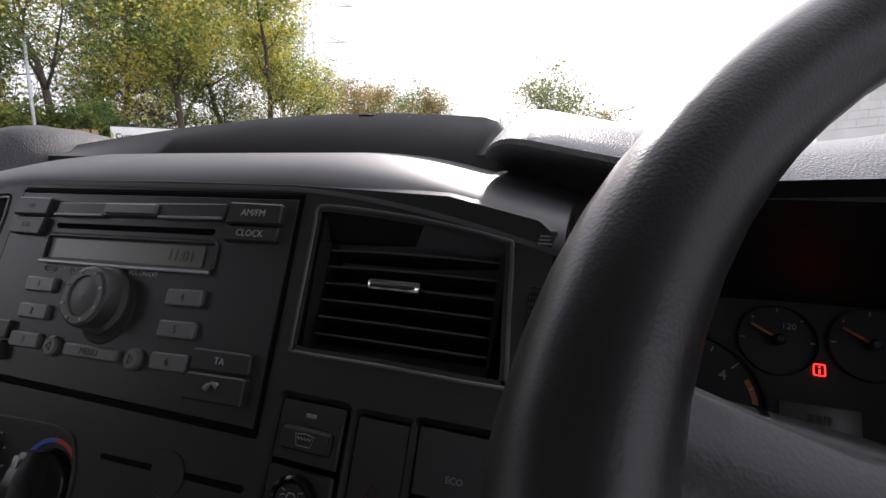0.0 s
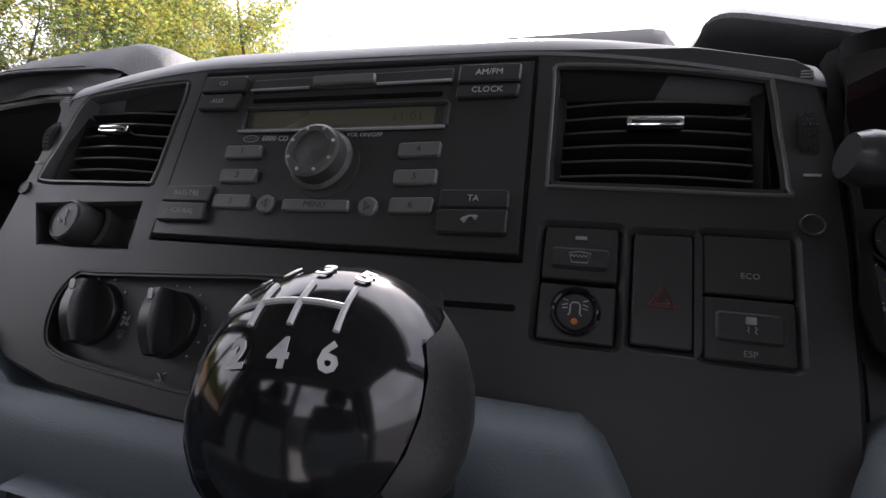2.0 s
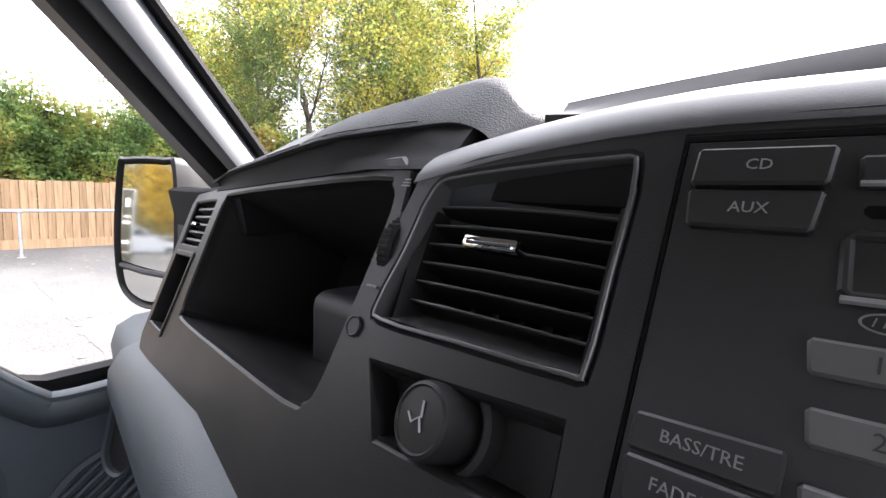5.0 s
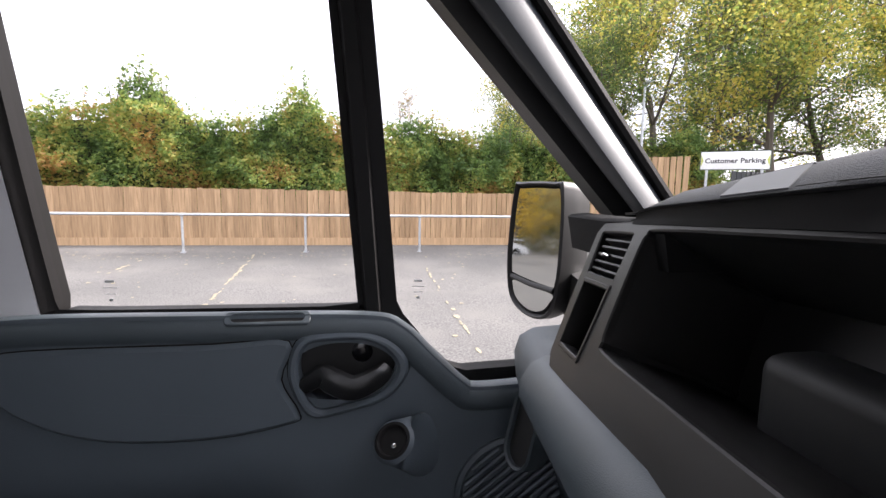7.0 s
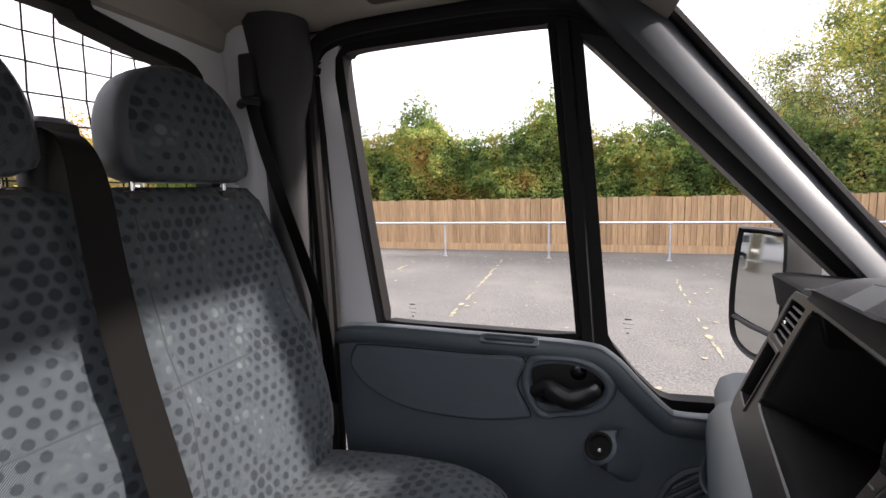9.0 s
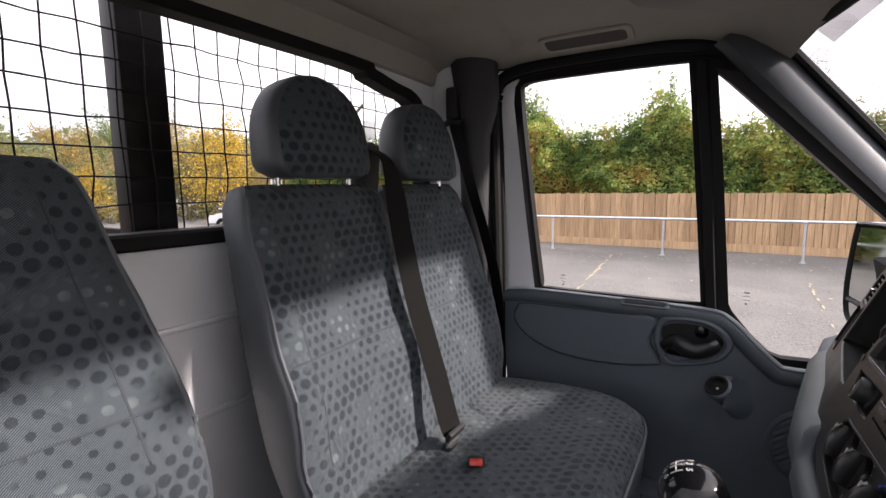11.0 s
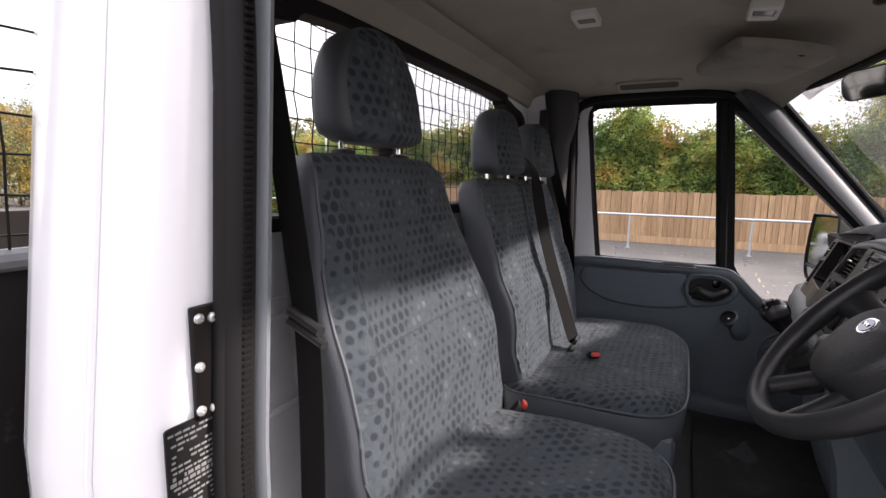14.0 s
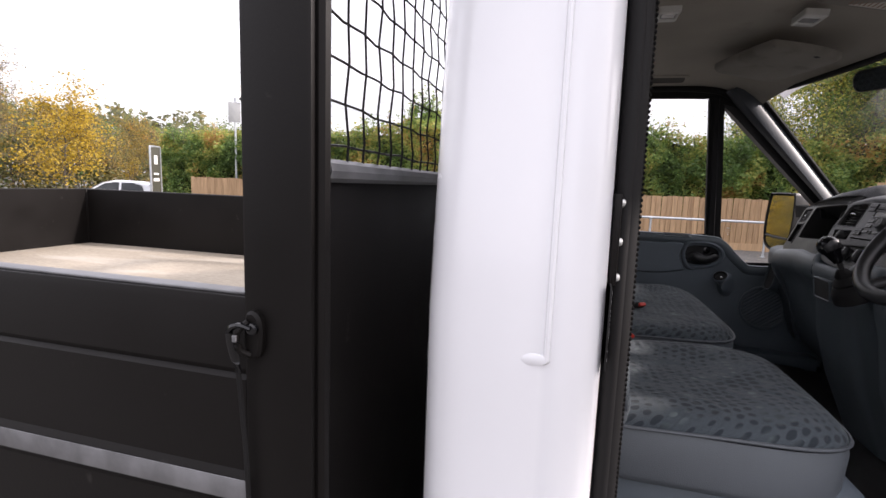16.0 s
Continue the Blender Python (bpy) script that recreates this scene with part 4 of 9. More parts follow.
bm = bmesh.new()
rim(bm, dash, offset(RADIO, 0.0012), offset(RADIO, -0.0018), -0.004, 0.0012, 0.0004)
part("edge_gap", bm, M_VOID, radio)
SAT, DRK = M_BUTTON, M_BUTTONDARK


def key(name, pts, h, mat, text="", size=0.005, ink=None, bev=0.0009, label="", tu=None, tv=None):
    bm = bmesh.new()
    pts = [tuple(p) for p in pts]
    button(bm, dash, pts, 0.0, h, bev)
    ob = part(name, bm, mat, radio, label)
    if text:
        cu_, cv_ = sum(p[0] for p in pts) / len(pts), sum(p[1] for p in pts) / len(pts)
        lettering("writing", text, size, dash_at(cu_ if tu is None else tu, cv_ if tv is None else tv, h + 0.0001), ink or M_PRINT, ob)
    return ob


def quad(a, b, c, d):
    """Corners in order round; turned counter-clockwise and given small chamfers."""
    pts = [a, b, c, d]
    area = sum(pts[k - 1][0] * pts[k][1] - pts[k][0] * pts[k - 1][1] for k in range(4))
    pts = pts if area > 0 else pts[::-1]
    out = []
    for k in range(4):
        p, q0, q1 = Vector(pts[k]), Vector(pts[k - 1]), Vector(pts[(k + 1) % 4])
        for t_ in ((q0 - p), (q1 - p)):
            out.append(tuple(p + t_.normalized() * 0.0012))
    return out


W_ = M_PRINTDIM
key("button", quad((-0.1180, 0.1158), (-0.0835, 0.1160), (-0.0845, 0.1042), (-0.1185, 0.1035)), 0.0062, DRK, "CD", 0.0048, W_)
key("button", quad((-0.1188, 0.1025), (-0.0848, 0.1030), (-0.0865, 0.0905), (-0.1175, 0.0905)), 0.0055, DRK, "AUX", 0.0048, W_)
key("button", quad((0.0640, 0.1182), (0.1000, 0.1178), (0.1003, 0.1062), (0.0640, 0.1060)), 0.0058, DRK, "AM/FM", 0.0054, M_PRINT)
key("button", quad((0.0640, 0.1050), (0.1003, 0.1052), (0.0998, 0.0968), (0.0640, 0.0960)), 0.0050, DRK, "CLOCK", 0.0054, M_PRINT)
key("button", quad((-0.1195, 0.0335), (-0.0835, 0.0350), (-0.0840, 0.0238), (-0.1195, 0.0228)), 0.0050, DRK, "BASS/TRE", 0.0048, W_)
key("button", quad((-0.1195, 0.0218), (-0.0837, 0.0226), (-0.0822, 0.0110), (-0.1180, 0.0092)), 0.0062, DRK, "FADE/BAL", 0.0048, W_)
key("button", quad((0.0650, 0.0380), (0.1020, 0.0392), (0.1028, 0.0285), (0.0650, 0.0272)), 0.0050, DRK, "TA", 0.0050, M_PRINT)
ph = key("button", quad((0.0652, 0.0260), (0.1030, 0.0275), (0.1030, 0.0140), (0.0660, 0.0128)), 0.0062, DRK)
bm = bmesh.new()
tube(bm, [dash(0.0800 + 0.0075 * t, 0.0195 + 0.0022 * math.sin(math.pi * t) + 0.002 * t, 0.0064) for t in (0, 0.15, 0.3, 0.5, 0.7, 0.85, 1)], [0.0015, 0.0015, 0.0008, 0.0007, 0.0008, 0.0015, 0.0015], 6)
part("handset_symbol", bm, M_PRINTDIM, ph)
for k, (u0, v0) in enumerate(((-0.0840, 0.0635), (-0.0822, 0.0468), (-0.0812, 0.0293))):
    key("button", quad((u0, v0), (u0 + 0.0268, v0 + 0.0008), (u0 + 0.0275, v0 - 0.0082), (u0 + 0.0012, v0 - 0.0092)), 0.0046, SAT, str(k + 1), 0.0058, M_PRINTDARK)
for k, (u0, v0) in enumerate(((0.0350, 0.0665), (0.0356, 0.0492), (0.0363, 0.0321))):
    key("button", quad((u0, v0), (u0 + 0.0256, v0 + 0.0013), (u0 + 0.0256, v0 - 0.0082), (u0 + 0.0006, v0 - 0.0094)), 0.0046, SAT, str(k + 4), 0.0058, M_PRINTDARK)
key("button", quad((-0.0315, 0.0282), (0.0122, 0.0295), (0.0128, 0.0225), (-0.0306, 0.0208)), 0.0046, SAT, "MENU", 0.0052, M_PRINTDARK)
for u0, v0, s in ((-0.0426, 0.0246, -1), (0.0240, 0.0260, 1)):
    kb = key("button", circle(0.0060, u0, v0, 20), 0.0050, SAT, bev=0.0012)
    bm = bmesh.new()
    tube(bm, [dash(u0 - s * 0.0014, v0 + 0.0026, 0.0051), dash(u0 + s * 0.0022, v0, 0.0051), dash(u0 - s * 0.0014, v0 - 0.0026, 0.0051)], 0.0003, 5, closed=True)
    part("arrow", bm, M_PRINTDARK, kb)
# disc slot with its satin strip and eject key
bm = bmesh.new()
button(bm, dash, quad((-0.0795, 0.1140), (0.0600, 0.1178), (0.0600, 0.1080), (-0.0790, 0.1045)), 0.0, 0.0040, 0.0012)
part("slot_strip", bm, M_RADIO, radio, "grey strip above the disc slot")
bm = bmesh.new()
tube(bm, [dash(-0.0785, 0.1052, 0.0044), dash(-0.035, 0.1063, 0.0044)], 0.0009, 6)
part("strip_edge", bm, M_SILVER, radio)
bm = bmesh.new()
tube(bm, [dash(0.0125, 0.1073, 0.0044), dash(0.0598, 0.1085, 0.0044)], 0.0009, 6)
part("strip_edge", bm, M_SILVER, radio)
key("eject_button", quad((-0.0335, 0.1140), (0.0105, 0.1148), (0.0112, 0.1080), (-0.0320, 0.1072)), 0.0062, SAT)
bm = bmesh.new()
button(bm, dash, quad((-0.0775, 0.1002), (0.0552, 0.1028), (0.0548, 0.0990), (-0.0765, 0.0966)), 0.0, 0.0020, 0.0002)
part("disc_slot", bm, M_VOID, radio, "black disc slot")
# display
bm = bmesh.new()
disp = quad((-0.0790, 0.0915), (0.0597, 0.0945), (0.0600, 0.0788), (-0.0780, 0.0757))
rim(bm, dash, offset(disp, 0.0018), offset(disp, -0.0012), 0.0, 0.0034, 0.0010, 0.0010)
part("display_frame", bm, M_BUTTONDARK, radio)
bm = bmesh.new()
tube(bm, [dash(-0.079, 0.0742, 0.0036), dash(0.0, 0.0757, 0.0036), dash(0.0605, 0.0775, 0.0036)], 0.0011, 6)
part("display_edge", bm, M_SILVER, radio)
bm = bmesh.new()
bm.faces.new([bm.verts.new(dash(u, v, 0.0022)) for u, v in quad((-0.072, 0.0895), (0.0525, 0.0920), (0.0530, 0.0800), (-0.071, 0.0775))])
lcd = part("display", bm, M_LCD, radio, "unlit olive display")
lettering("writing", "11:01", 0.0095, dash_at(0.036, 0.0855, 0.0024), M_LCDINK, lcd)
lettering("writing", "6000 CD", 0.0052, dash_at(-0.0510, 0.0702, 0.0018), M_PRINT, face)
lettering("writing", "VOL ON/OFF", 0.0040, dash_at(0.0105, 0.0732, 0.0018), M_PRINT, face)
bm = bmesh.new()
rim(bm, dash, circle(0.0058, -0.0692, 0.0700, 24, 0.45), circle(0.0052, -0.0692, 0.0700, 24, 0.42), 0.0016, 0.0021, 0.0001)
for k in range(4):
    tube(bm, [dash(-0.0723 + 0.002 * k, 0.0690, 0.0020), dash(-0.0717 + 0.002 * k, 0.0712, 0.0020)], 0.0002, 4)
part("maker_badge", bm, M_PRINTDIM, face, "small oval badge")
# volume knob
bm = bmesh.new()
hold = dash_at(-0.0135, 0.0555, 0.0016)
lathe(bm, [(0.0205, 0.0), (0.0205, 0.002), (0.0180, 0.004), (0.0178, 0.0100), (0.0172, 0.0125), (0.0155, 0.0137), (0.0118, 0.0137), (0.0114, 0.0125), (0.0100, 0.0127), (0.0, 0.0135)], hold, 40)
kn = part("volume_knob", bm, M_VOLUME, radio, "satin grey volume knob with small studs", sharp=35)
for k in range(8):
    bm = bmesh.new()
    a = 2 * math.pi * (k + 0.5) / 8
    lathe(bm, [(0.0011, 0.0135), (0.0010, 0.0143), (0.0004, 0.0146)], hold @ Matrix.Translation((0.0143 * math.cos(a), 0.0143 * math.sin(a), 0)), 8)
    part("stud", bm, M_SILVER, kn)
# Offset black disc paints the volume knob's shadow on the faceplate.
bm = bmesh.new()
button(bm, dash, circle(0.0215, -0.0095, 0.0515, 28), 0.0, 0.0022, 0.0006)
part("knob_shadow_ring", bm, M_DEEP, radio, "black disc painting the volume knob's shadow")

# ---- heater panel ----
heat = thing("heater_panel", "black heater control panel with three rotary knobs", "heater controls", dash(-0.09, -0.055, 0))
bm = bmesh.new()
button(bm, dash, offset(HEAT, 0.001), -0.02, -0.010, 0.002)
part("panel", bm, M_BLACK, heat)
bm = bmesh.new()
rim(bm, dash, offset(HEAT, 0.0014), offset(HEAT, -0.0006), -0.004, 0.0010, 0.0005, -0.012)
part("panel_edge", bm, M_FASCIA, heat)


def knob(u, v, turn):
    bm = bmesh.new()
    hold = dash_at(u, v, -0.010) @ Matrix.Rotation(radians(turn), 4, "Z")
    lathe(bm, [(0.0205, 0.0), (0.0200, 0.0035), (0.0190, 0.0050), (0.0, 0.0052)], hold, 32)
    ob = part("rotary_knob", bm, M_KNOB, heat, "black rotary knob with a finger bar")
    bm = bmesh.new()
    rings = []
    for k in range(9):
        t = -1 + 2 * k / 8
        hw = 0.0044 + 0.0012 * (1 - t * t)
        top = 0.0215 - 0.006 * t * t
        rings.append([hold @ Vector(p) for p in ((-hw, t * 0.0195, 0.004), (-hw, t * 0.0195, top * 0.8), (-hw * 0.6, t * 0.0195, top), (hw * 0.6, t * 0.0195, top), (hw, t * 0.0195, top * 0.8), (hw, t * 0.0195, 0.004))])
    loft(bm, rings)
    bar = part("finger_bar", bm, M_KNOB, ob)
    bm = bmesh.new()
    box(bm, (0, 0.0150, 0.0192), (0.0026, 0.0066, 0.0020), hold, 0.0008)
    part("pointer", bm, M_PRINT, bar, "white pointer")


knob(-0.1560, -0.0520, 15)
knob(-0.0945, -0.0520, 13)
knob(-0.0300, -0.0520, 6)
bm = bmesh.new()
for k in range(9):
    a = radians(150 - 24 * k)
    box(bm, (-0.0945 + 0.0245 * math.cos(a), -0.052 + 0.0245 * math.sin(a), -0.0094), (0.0010, 0.0010, 0.0006), D_M)
for k in range(4):
    a = radians(110 - 34 * k)
    box(bm, (-0.1560 + 0.0240 * math.cos(a), -0.052 + 0.0240 * math.sin(a), -0.0094), (0.0015, 0.0015, 0.0006), D_M)
part("scale_dots", bm, M_PRINT, heat)
for name, a0, a1, mat in (("cold_arc", 205, 95, M_BLUE), ("hot_arc", 95, -25, surface("red_arc", (0.42, 0.05, 0.03), 0.5))):
    bm = bmesh.new()
    pts = [radians(lerp(a0, a1, k / 16)) for k in range(17)]
    loft(bm, [[dash(-0.0300 + r * math.cos(a), -0.052 + r * math.sin(a), -0.0094) for r in (0.0232, 0.0258)] for a in pts], closed=False)
    part(name, bm, mat, heat)
def demist(u, v, s):
    """A curved windscreen outline with three rising wavy lines."""
    bm = bmesh.new()
    at = lambda x, y: dash(u + x * s, v + y * s, -0.0092)
    tube(bm, [at(-0.0050, 0.0028), at(0.0, 0.0040), at(0.0050, 0.0028), at(0.0034, -0.0022), at(0.0, -0.0028), at(-0.0034, -0.0022)], 0.00028 * s, 5, closed=True)
    for k in (-1, 0, 1):
        tube(bm, [at(k * 0.0018 + 0.0004 * (-1) ** j, -0.0045 + 0.0016 * j) for j in range(5)], 0.00028 * s, 5)
    part("symbol", bm, M_PRINTDIM, heat)


demist(-0.060, -0.058, 1.0)
demist(-0.003, -0.080, 0.75)
demist(-0.1300, -0.062, 0.62)
# fan of four blades beside the first knob
bm = bmesh.new()
for k in range(4):
    a = radians(45 + 90 * k)
    bm.faces.new([bm.verts.new(dash(-0.1300 + 0.0024 * math.cos(a) + 0.0021 * math.cos(q) * math.cos(a + 0.5) - 0.0011 * math.sin(q) * math.sin(a + 0.5), -0.0535 + 0.0024 * math.sin(a) + 0.0021 * math.cos(q) * math.sin(a + 0.5) + 0.0011 * math.sin(q) * math.cos(a + 0.5), -0.0094)) for q in [2 * math.pi * w / 10 for w in range(10)]])
part("symbol", bm, M_PRINTDIM, heat)
# seated figure's footwell arrow under the second knob, as plain strokes
bm = bmesh.new()
for pts in (((-0.003, 0.001), (0.0005, -0.0018), (0.0005, -0.004)), ((-0.0035, -0.003), (0.003, -0.003)), ((0.001, 0.001), (0.003, 0.002))):
    tube(bm, [dash(-0.0895 + x, -0.0815 + y, -0.0092) for x, y in pts], 0.0006, 5)
part("symbol", bm, M_PRINTDIM, heat)
# lettering ring "0" of the fan
lettering("writing", "0", 0.006, dash_at(-0.150, -0.0300, -0.0095), M_PRINTDIM, heat)

# ---- cigarette lighter in its sunk tray ----
lg = thing("cigarette_lighter", "black push-in cigarette lighter in a recessed tray", "lighter", dash(-0.19, 0.005, 0))
bm = bmesh.new()
loft(bm, [[dash(u, v, -0.001) for u, v in LIGHT], [dash(u * 0.92 - 0.0152, v * 0.8, -0.016) for u, v in LIGHT]], (False, True))
part("tray", bm, M_FASCIA, lg)
bm = bmesh.new()
rim(bm, dash, circle(0.0205, -0.189, 0.0055, 28), circle(0.0165, -0.189, 0.0055, 28), -0.018, -0.004, 0.002)
part("socket_ring", bm, M_DEEP, lg)
bm = bmesh.new()
hold = dash_at(-0.1905, 0.0050, -0.014) @ Matrix.Rotation(radians(-6), 4, "Y")
lathe(bm, [(0.0150, 0.0), (0.0150, 0.018), (0.0142, 0.0205), (0.0128, 0.0215), (0.0120, 0.0205), (0.0, 0.0212)], hold, 32)
lk = part("knob", bm, M_BLACK, lg)
bm = bmesh.new()
tube(bm, [hold @ Vector(p) for p in ((-0.006, 0.001, 0.0215), (-0.003, -0.002, 0.0215), (0.0005, 0.0008, 0.0215), (0.003, -0.004, 0.0215))], 0.0005, 5)
tube(bm, [hold @ Vector(p) for p in ((0.0005, 0.007, 0.0215), (0.0015, 0.001, 0.0215))], 0.0005, 5)
part("smoke_symbol", bm, M_PRINT, lk)

# ---- slot and half-moon below the radio ----
bm = bmesh.new()
button(bm, dash, quad((0.0170, -0.0236), (0.1115, -0.0198), (0.1116, -0.0232), (0.0174, -0.0264)), -0.001, 0.0006, 0.0002)
part("card_slot", bm, M_VOID, fascia, "narrow black slot")
bm = bmesh.new()
button(bm, dash, circle(0.0110, 0.0650, -0.0245, 26), -0.001, 0.0009, 0.0004)
part("finger_dimple", bm, M_BLACK, fascia)

# ---- switch bank ----
bank = thing("switch_bank", "two-by-three bank of black dashboard switches", "switches", dash(0.175, -0.006, 0))


def switch(cu, cv, w, h):
    bm = bmesh.new()
    button(bm, dash, rr(w, h, 0.0012, cu, cv, 2), -0.02, -0.0004, 0.0008)
    s = part("switch", bm, M_BUTTONDARK, bank)
    return s


s1 = switch(0.1395, 0.0088, 0.0345, 0.0270)
bm = bmesh.new()
button(bm, dash, rr(0.0270, 0.0105, 0.0020, 0.1395, 0.0058), -0.001, 0.0020, 0.0012)
part("rocker", bm, M_BLACK, s1)
bm = bmesh.new()
tube(bm, [dash(0.1350 + 0.0009 * k, 0.0060 + 0.0012 * (k % 2) , 0.0022) for k in range(10)], 0.0003, 4)
tube(bm, [dash(0.1345, 0.0080, 0.0022), dash(0.1395, 0.0088, 0.0022), dash(0.1445, 0.0080, 0.0022), dash(0.1432, 0.0034, 0.0022), dash(0.1358, 0.0034, 0.0022)], 0.0003, 4, closed=True)
part("heated_screen_symbol", bm, M_PRINTDIM, s1)
bm = bmesh.new()
box(bm, (0.1395, 0.0165, 0.0), (0.0055, 0.0020, 0.0010), D_M, 0.0004)
part("pilot_lens", bm, M_PRINTDIM, s1)
s2 = switch(0.1395, -0.0206, 0.0345, 0.0270)
bm = bmesh.new()
rim(bm, dash, circle(0.0115, 0.1392, -0.0205, 28), circle(0.0092, 0.1392, -0.0205, 28), -0.001, 0.0045, 0.0012)
part("switch_ring", bm, M_GLOSSBLACK, s2)
bm = bmesh.new()
button(bm, dash, circle(0.0090, 0.1392, -0.0205, 28), -0.001, 0.0028, 0.0008)
bt = part("push_button", bm, M_BLACK, s2)
bm = bmesh.new()
tube(bm, [dash(0.1392 + a, -0.0205 + b, 0.0030) for a, b in ((-0.0030, -0.0020), (-0.0022, -0.0010), (-0.0022, 0.0030), (-0.0012, 0.0042), (0.0012, 0.0042), (0.0022, 0.0030), (0.0022, -0.0010), (0.0030, -0.0020))], 0.00032, 4)
for s in (-1, 1):
    for b, e in ((0.0015, 0.0010), (0.0033, 0.0025), (0.0048, 0.0055)):
        tube(bm, [dash(0.1392 + s * 0.0034, -0.0205 + b, 0.0030), dash(0.1392 + s * 0.0058, -0.0205 + e, 0.0030)], 0.00025, 4)
part("beacon_symbol", bm, M_PRINT, bt)
bm = bmesh.new()
lathe(bm, [(0.0016, 0.0), (0.0014, 0.001), (0.0005, 0.0015)], dash_at(0.1392, -0.0252, 0.0026), 12)
part("pilot_lamp", bm, M_ORANGE, bt, "unlit amber lamp")
hz = switch(0.1765, -0.0055, 0.0255, 0.0528)
bm = bmesh.new()
for r_ in (0.0064, 0.0036):
    tube(bm, [dash(0.1762 + r_ * math.cos(radians(a)), -0.0105 + r_ * math.sin(radians(a)), 0.0004) for a in (90, 210, 330)], 0.00042, 5, closed=True)
part("warning_triangle", bm, M_REDPRINT, hz, "red warning triangle")
ec = switch(0.2105, 0.0085, 0.0350, 0.0275)
lettering("writing", "ECO", 0.0038, dash_at(0.2115, 0.0035, 0.0001), M_PRINTDIM, ec)
es = switch(0.2105, -0.0205, 0.0350, 0.0275)
bm = bmesh.new()
button(bm, dash, rr(0.0260, 0.0130, 0.002, 0.2105, -0.0195), -0.001, 0.0016, 0.0010)
part("rocker", bm, M_BLACK, es)
lettering("writing", "ESP", 0.0038, dash_at(0.2108, -0.0305, 0.0001), M_PRINTDIM, es)
bm = bmesh.new()
box(bm, (0.2108, -0.0165, 0.0017), (0.0042, 0.0034, 0.0004), D_M, 0.0006)
for s in (-1, 1):
    tube(bm, [dash(0.2108 + s * 0.0014, -0.0190 - 0.0010 * k, 0.0019) + Vector((0.0006 * (k % 2), 0, 0)) for k in range(4)], 0.0003, 4)
part("skid_symbol", bm, M_PRINTDIM, es)

# ---- passenger side: open shelf, outer vent, cubby ----
def draw_in(u):
    return u + 0.025 * min(1.0, max(0.0, (-0.45 - u) / 0.13))


SHELF = [(draw_in(p.x), p.y) for p in smooth_path([(a, b, 0) for a, b in ((-0.270, 0.088), (-0.277, 0.1035), (-0.292, 0.1070), (-0.45, 0.1075), (-0.60, 0.1065), (-0.616, 0.1005), (-0.6205, 0.085), (-0.6095, 0.0), (-0.6020, -0.018), (-0.590, -0.026), (-0.45, -0.0265), (-0.302, -0.0245), (-0.285, -0.0205), (-0.278, -0.010), (-0.274, 0.03))], 3, True)]
OVENT = [(draw_in(p.x), p.y) for p in smooth_path([(a, b, 0) for a, b in ((-0.650, 0.096), (-0.66, 0.101), (-0.735, 0.100), (-0.745, 0.094), (-0.735, 0.050), (-0.728, 0.046), (-0.655, 0.046), (-0.648, 0.051))], 3, True)]
CUB = [(draw_in(p.x), p.y) for p in smooth_path([(a, b, 0) for a, b in ((-0.645, 0.030), (-0.652, 0.035), (-0.722, 0.034), (-0.728, 0.028), (-0.714, -0.047), (-0.707, -0.052), (-0.646, -0.052), (-0.640, -0.046))], 3, True)]
left_rim = [(draw_in(u), v) for u, v in ((-0.262, 0.112), (-0.275, 0.122), (-0.45, 0.124), (-0.62, 0.119), (-0.755, 0.113), (-0.768, 0.098), (-0.752, 0.0), (-0.735, -0.07), (-0.715, -0.085), (-0.60, -0.083), (-0.45, -0.092), (-0.30, -0.100), (-0.262, -0.105), (-0.252, -0.03), (-0.2585, 0.02), (-0.256, 0.07))]
bm = bmesh.new()
sheet(bm, left_dash, left_rim, [SHELF, OVENT, CUB], 0.028, 0.0018)
lf = part("side_fascia", bm, M_FASCIA, board, "charcoal passenger-side fascia", sharp=32)
# the shelf is a deep box with a raised back block
bm = bmesh.new()
back = [(lerp(u, -0.455, 0.06), lerp(v, 0.04, 0.12)) for u, v in SHELF]
loft(bm, [[left_dash(u, v, -0.010) for u, v in SHELF], [left_dash(u, v, -0.10) for u, v in back], [left_dash(u, v, -0.17) for u, v in back]], (False, True))
part("shelf_box", bm, M_BLACK, lf, "deep black open shelf", sharp=50)
bm = bmesh.new()
box(bm, left_dash(-0.385, 0.012, -0.125), (0.15, 0.06, 0.085), Matrix.Identity(4), 0.016, 4)
part("shelf_block", bm, surface("dark_grey_block", (0.017, 0.018, 0.019), 0.55), lf)
bm = bmesh.new()
loft(bm, [[left_dash(u, v, -0.005) for u, v in CUB], [left_dash(lerp(u, -0.660, 0.1), lerp(v, -0.01, 0.1), -0.10) for u, v in CUB]], (False, True))
part("cubby", bm, M_BLACK, lf, "small open cubby")
bm = bmesh.new()
rim(bm, left_dash, offset(CUB, 0.0025), offset(CUB, -0.003), -0.003, 0.0022, 0.001, -0.02)
part("cubby_lip", bm, M_FASCIA, lf)
ov = thing("air_vent", "small black outer air vent with horizontal slats beside the shelf", "air vent", left_dash(-0.697, 0.073, 0), "dashboard air vents")
bm = bmesh.new()
loft(bm, [[left_dash(u, v, -0.003) for u, v in OVENT], [left_dash(u, v, -0.04) for u, v in OVENT]], (False, True))
part("duct", bm, M_DEEP, ov)
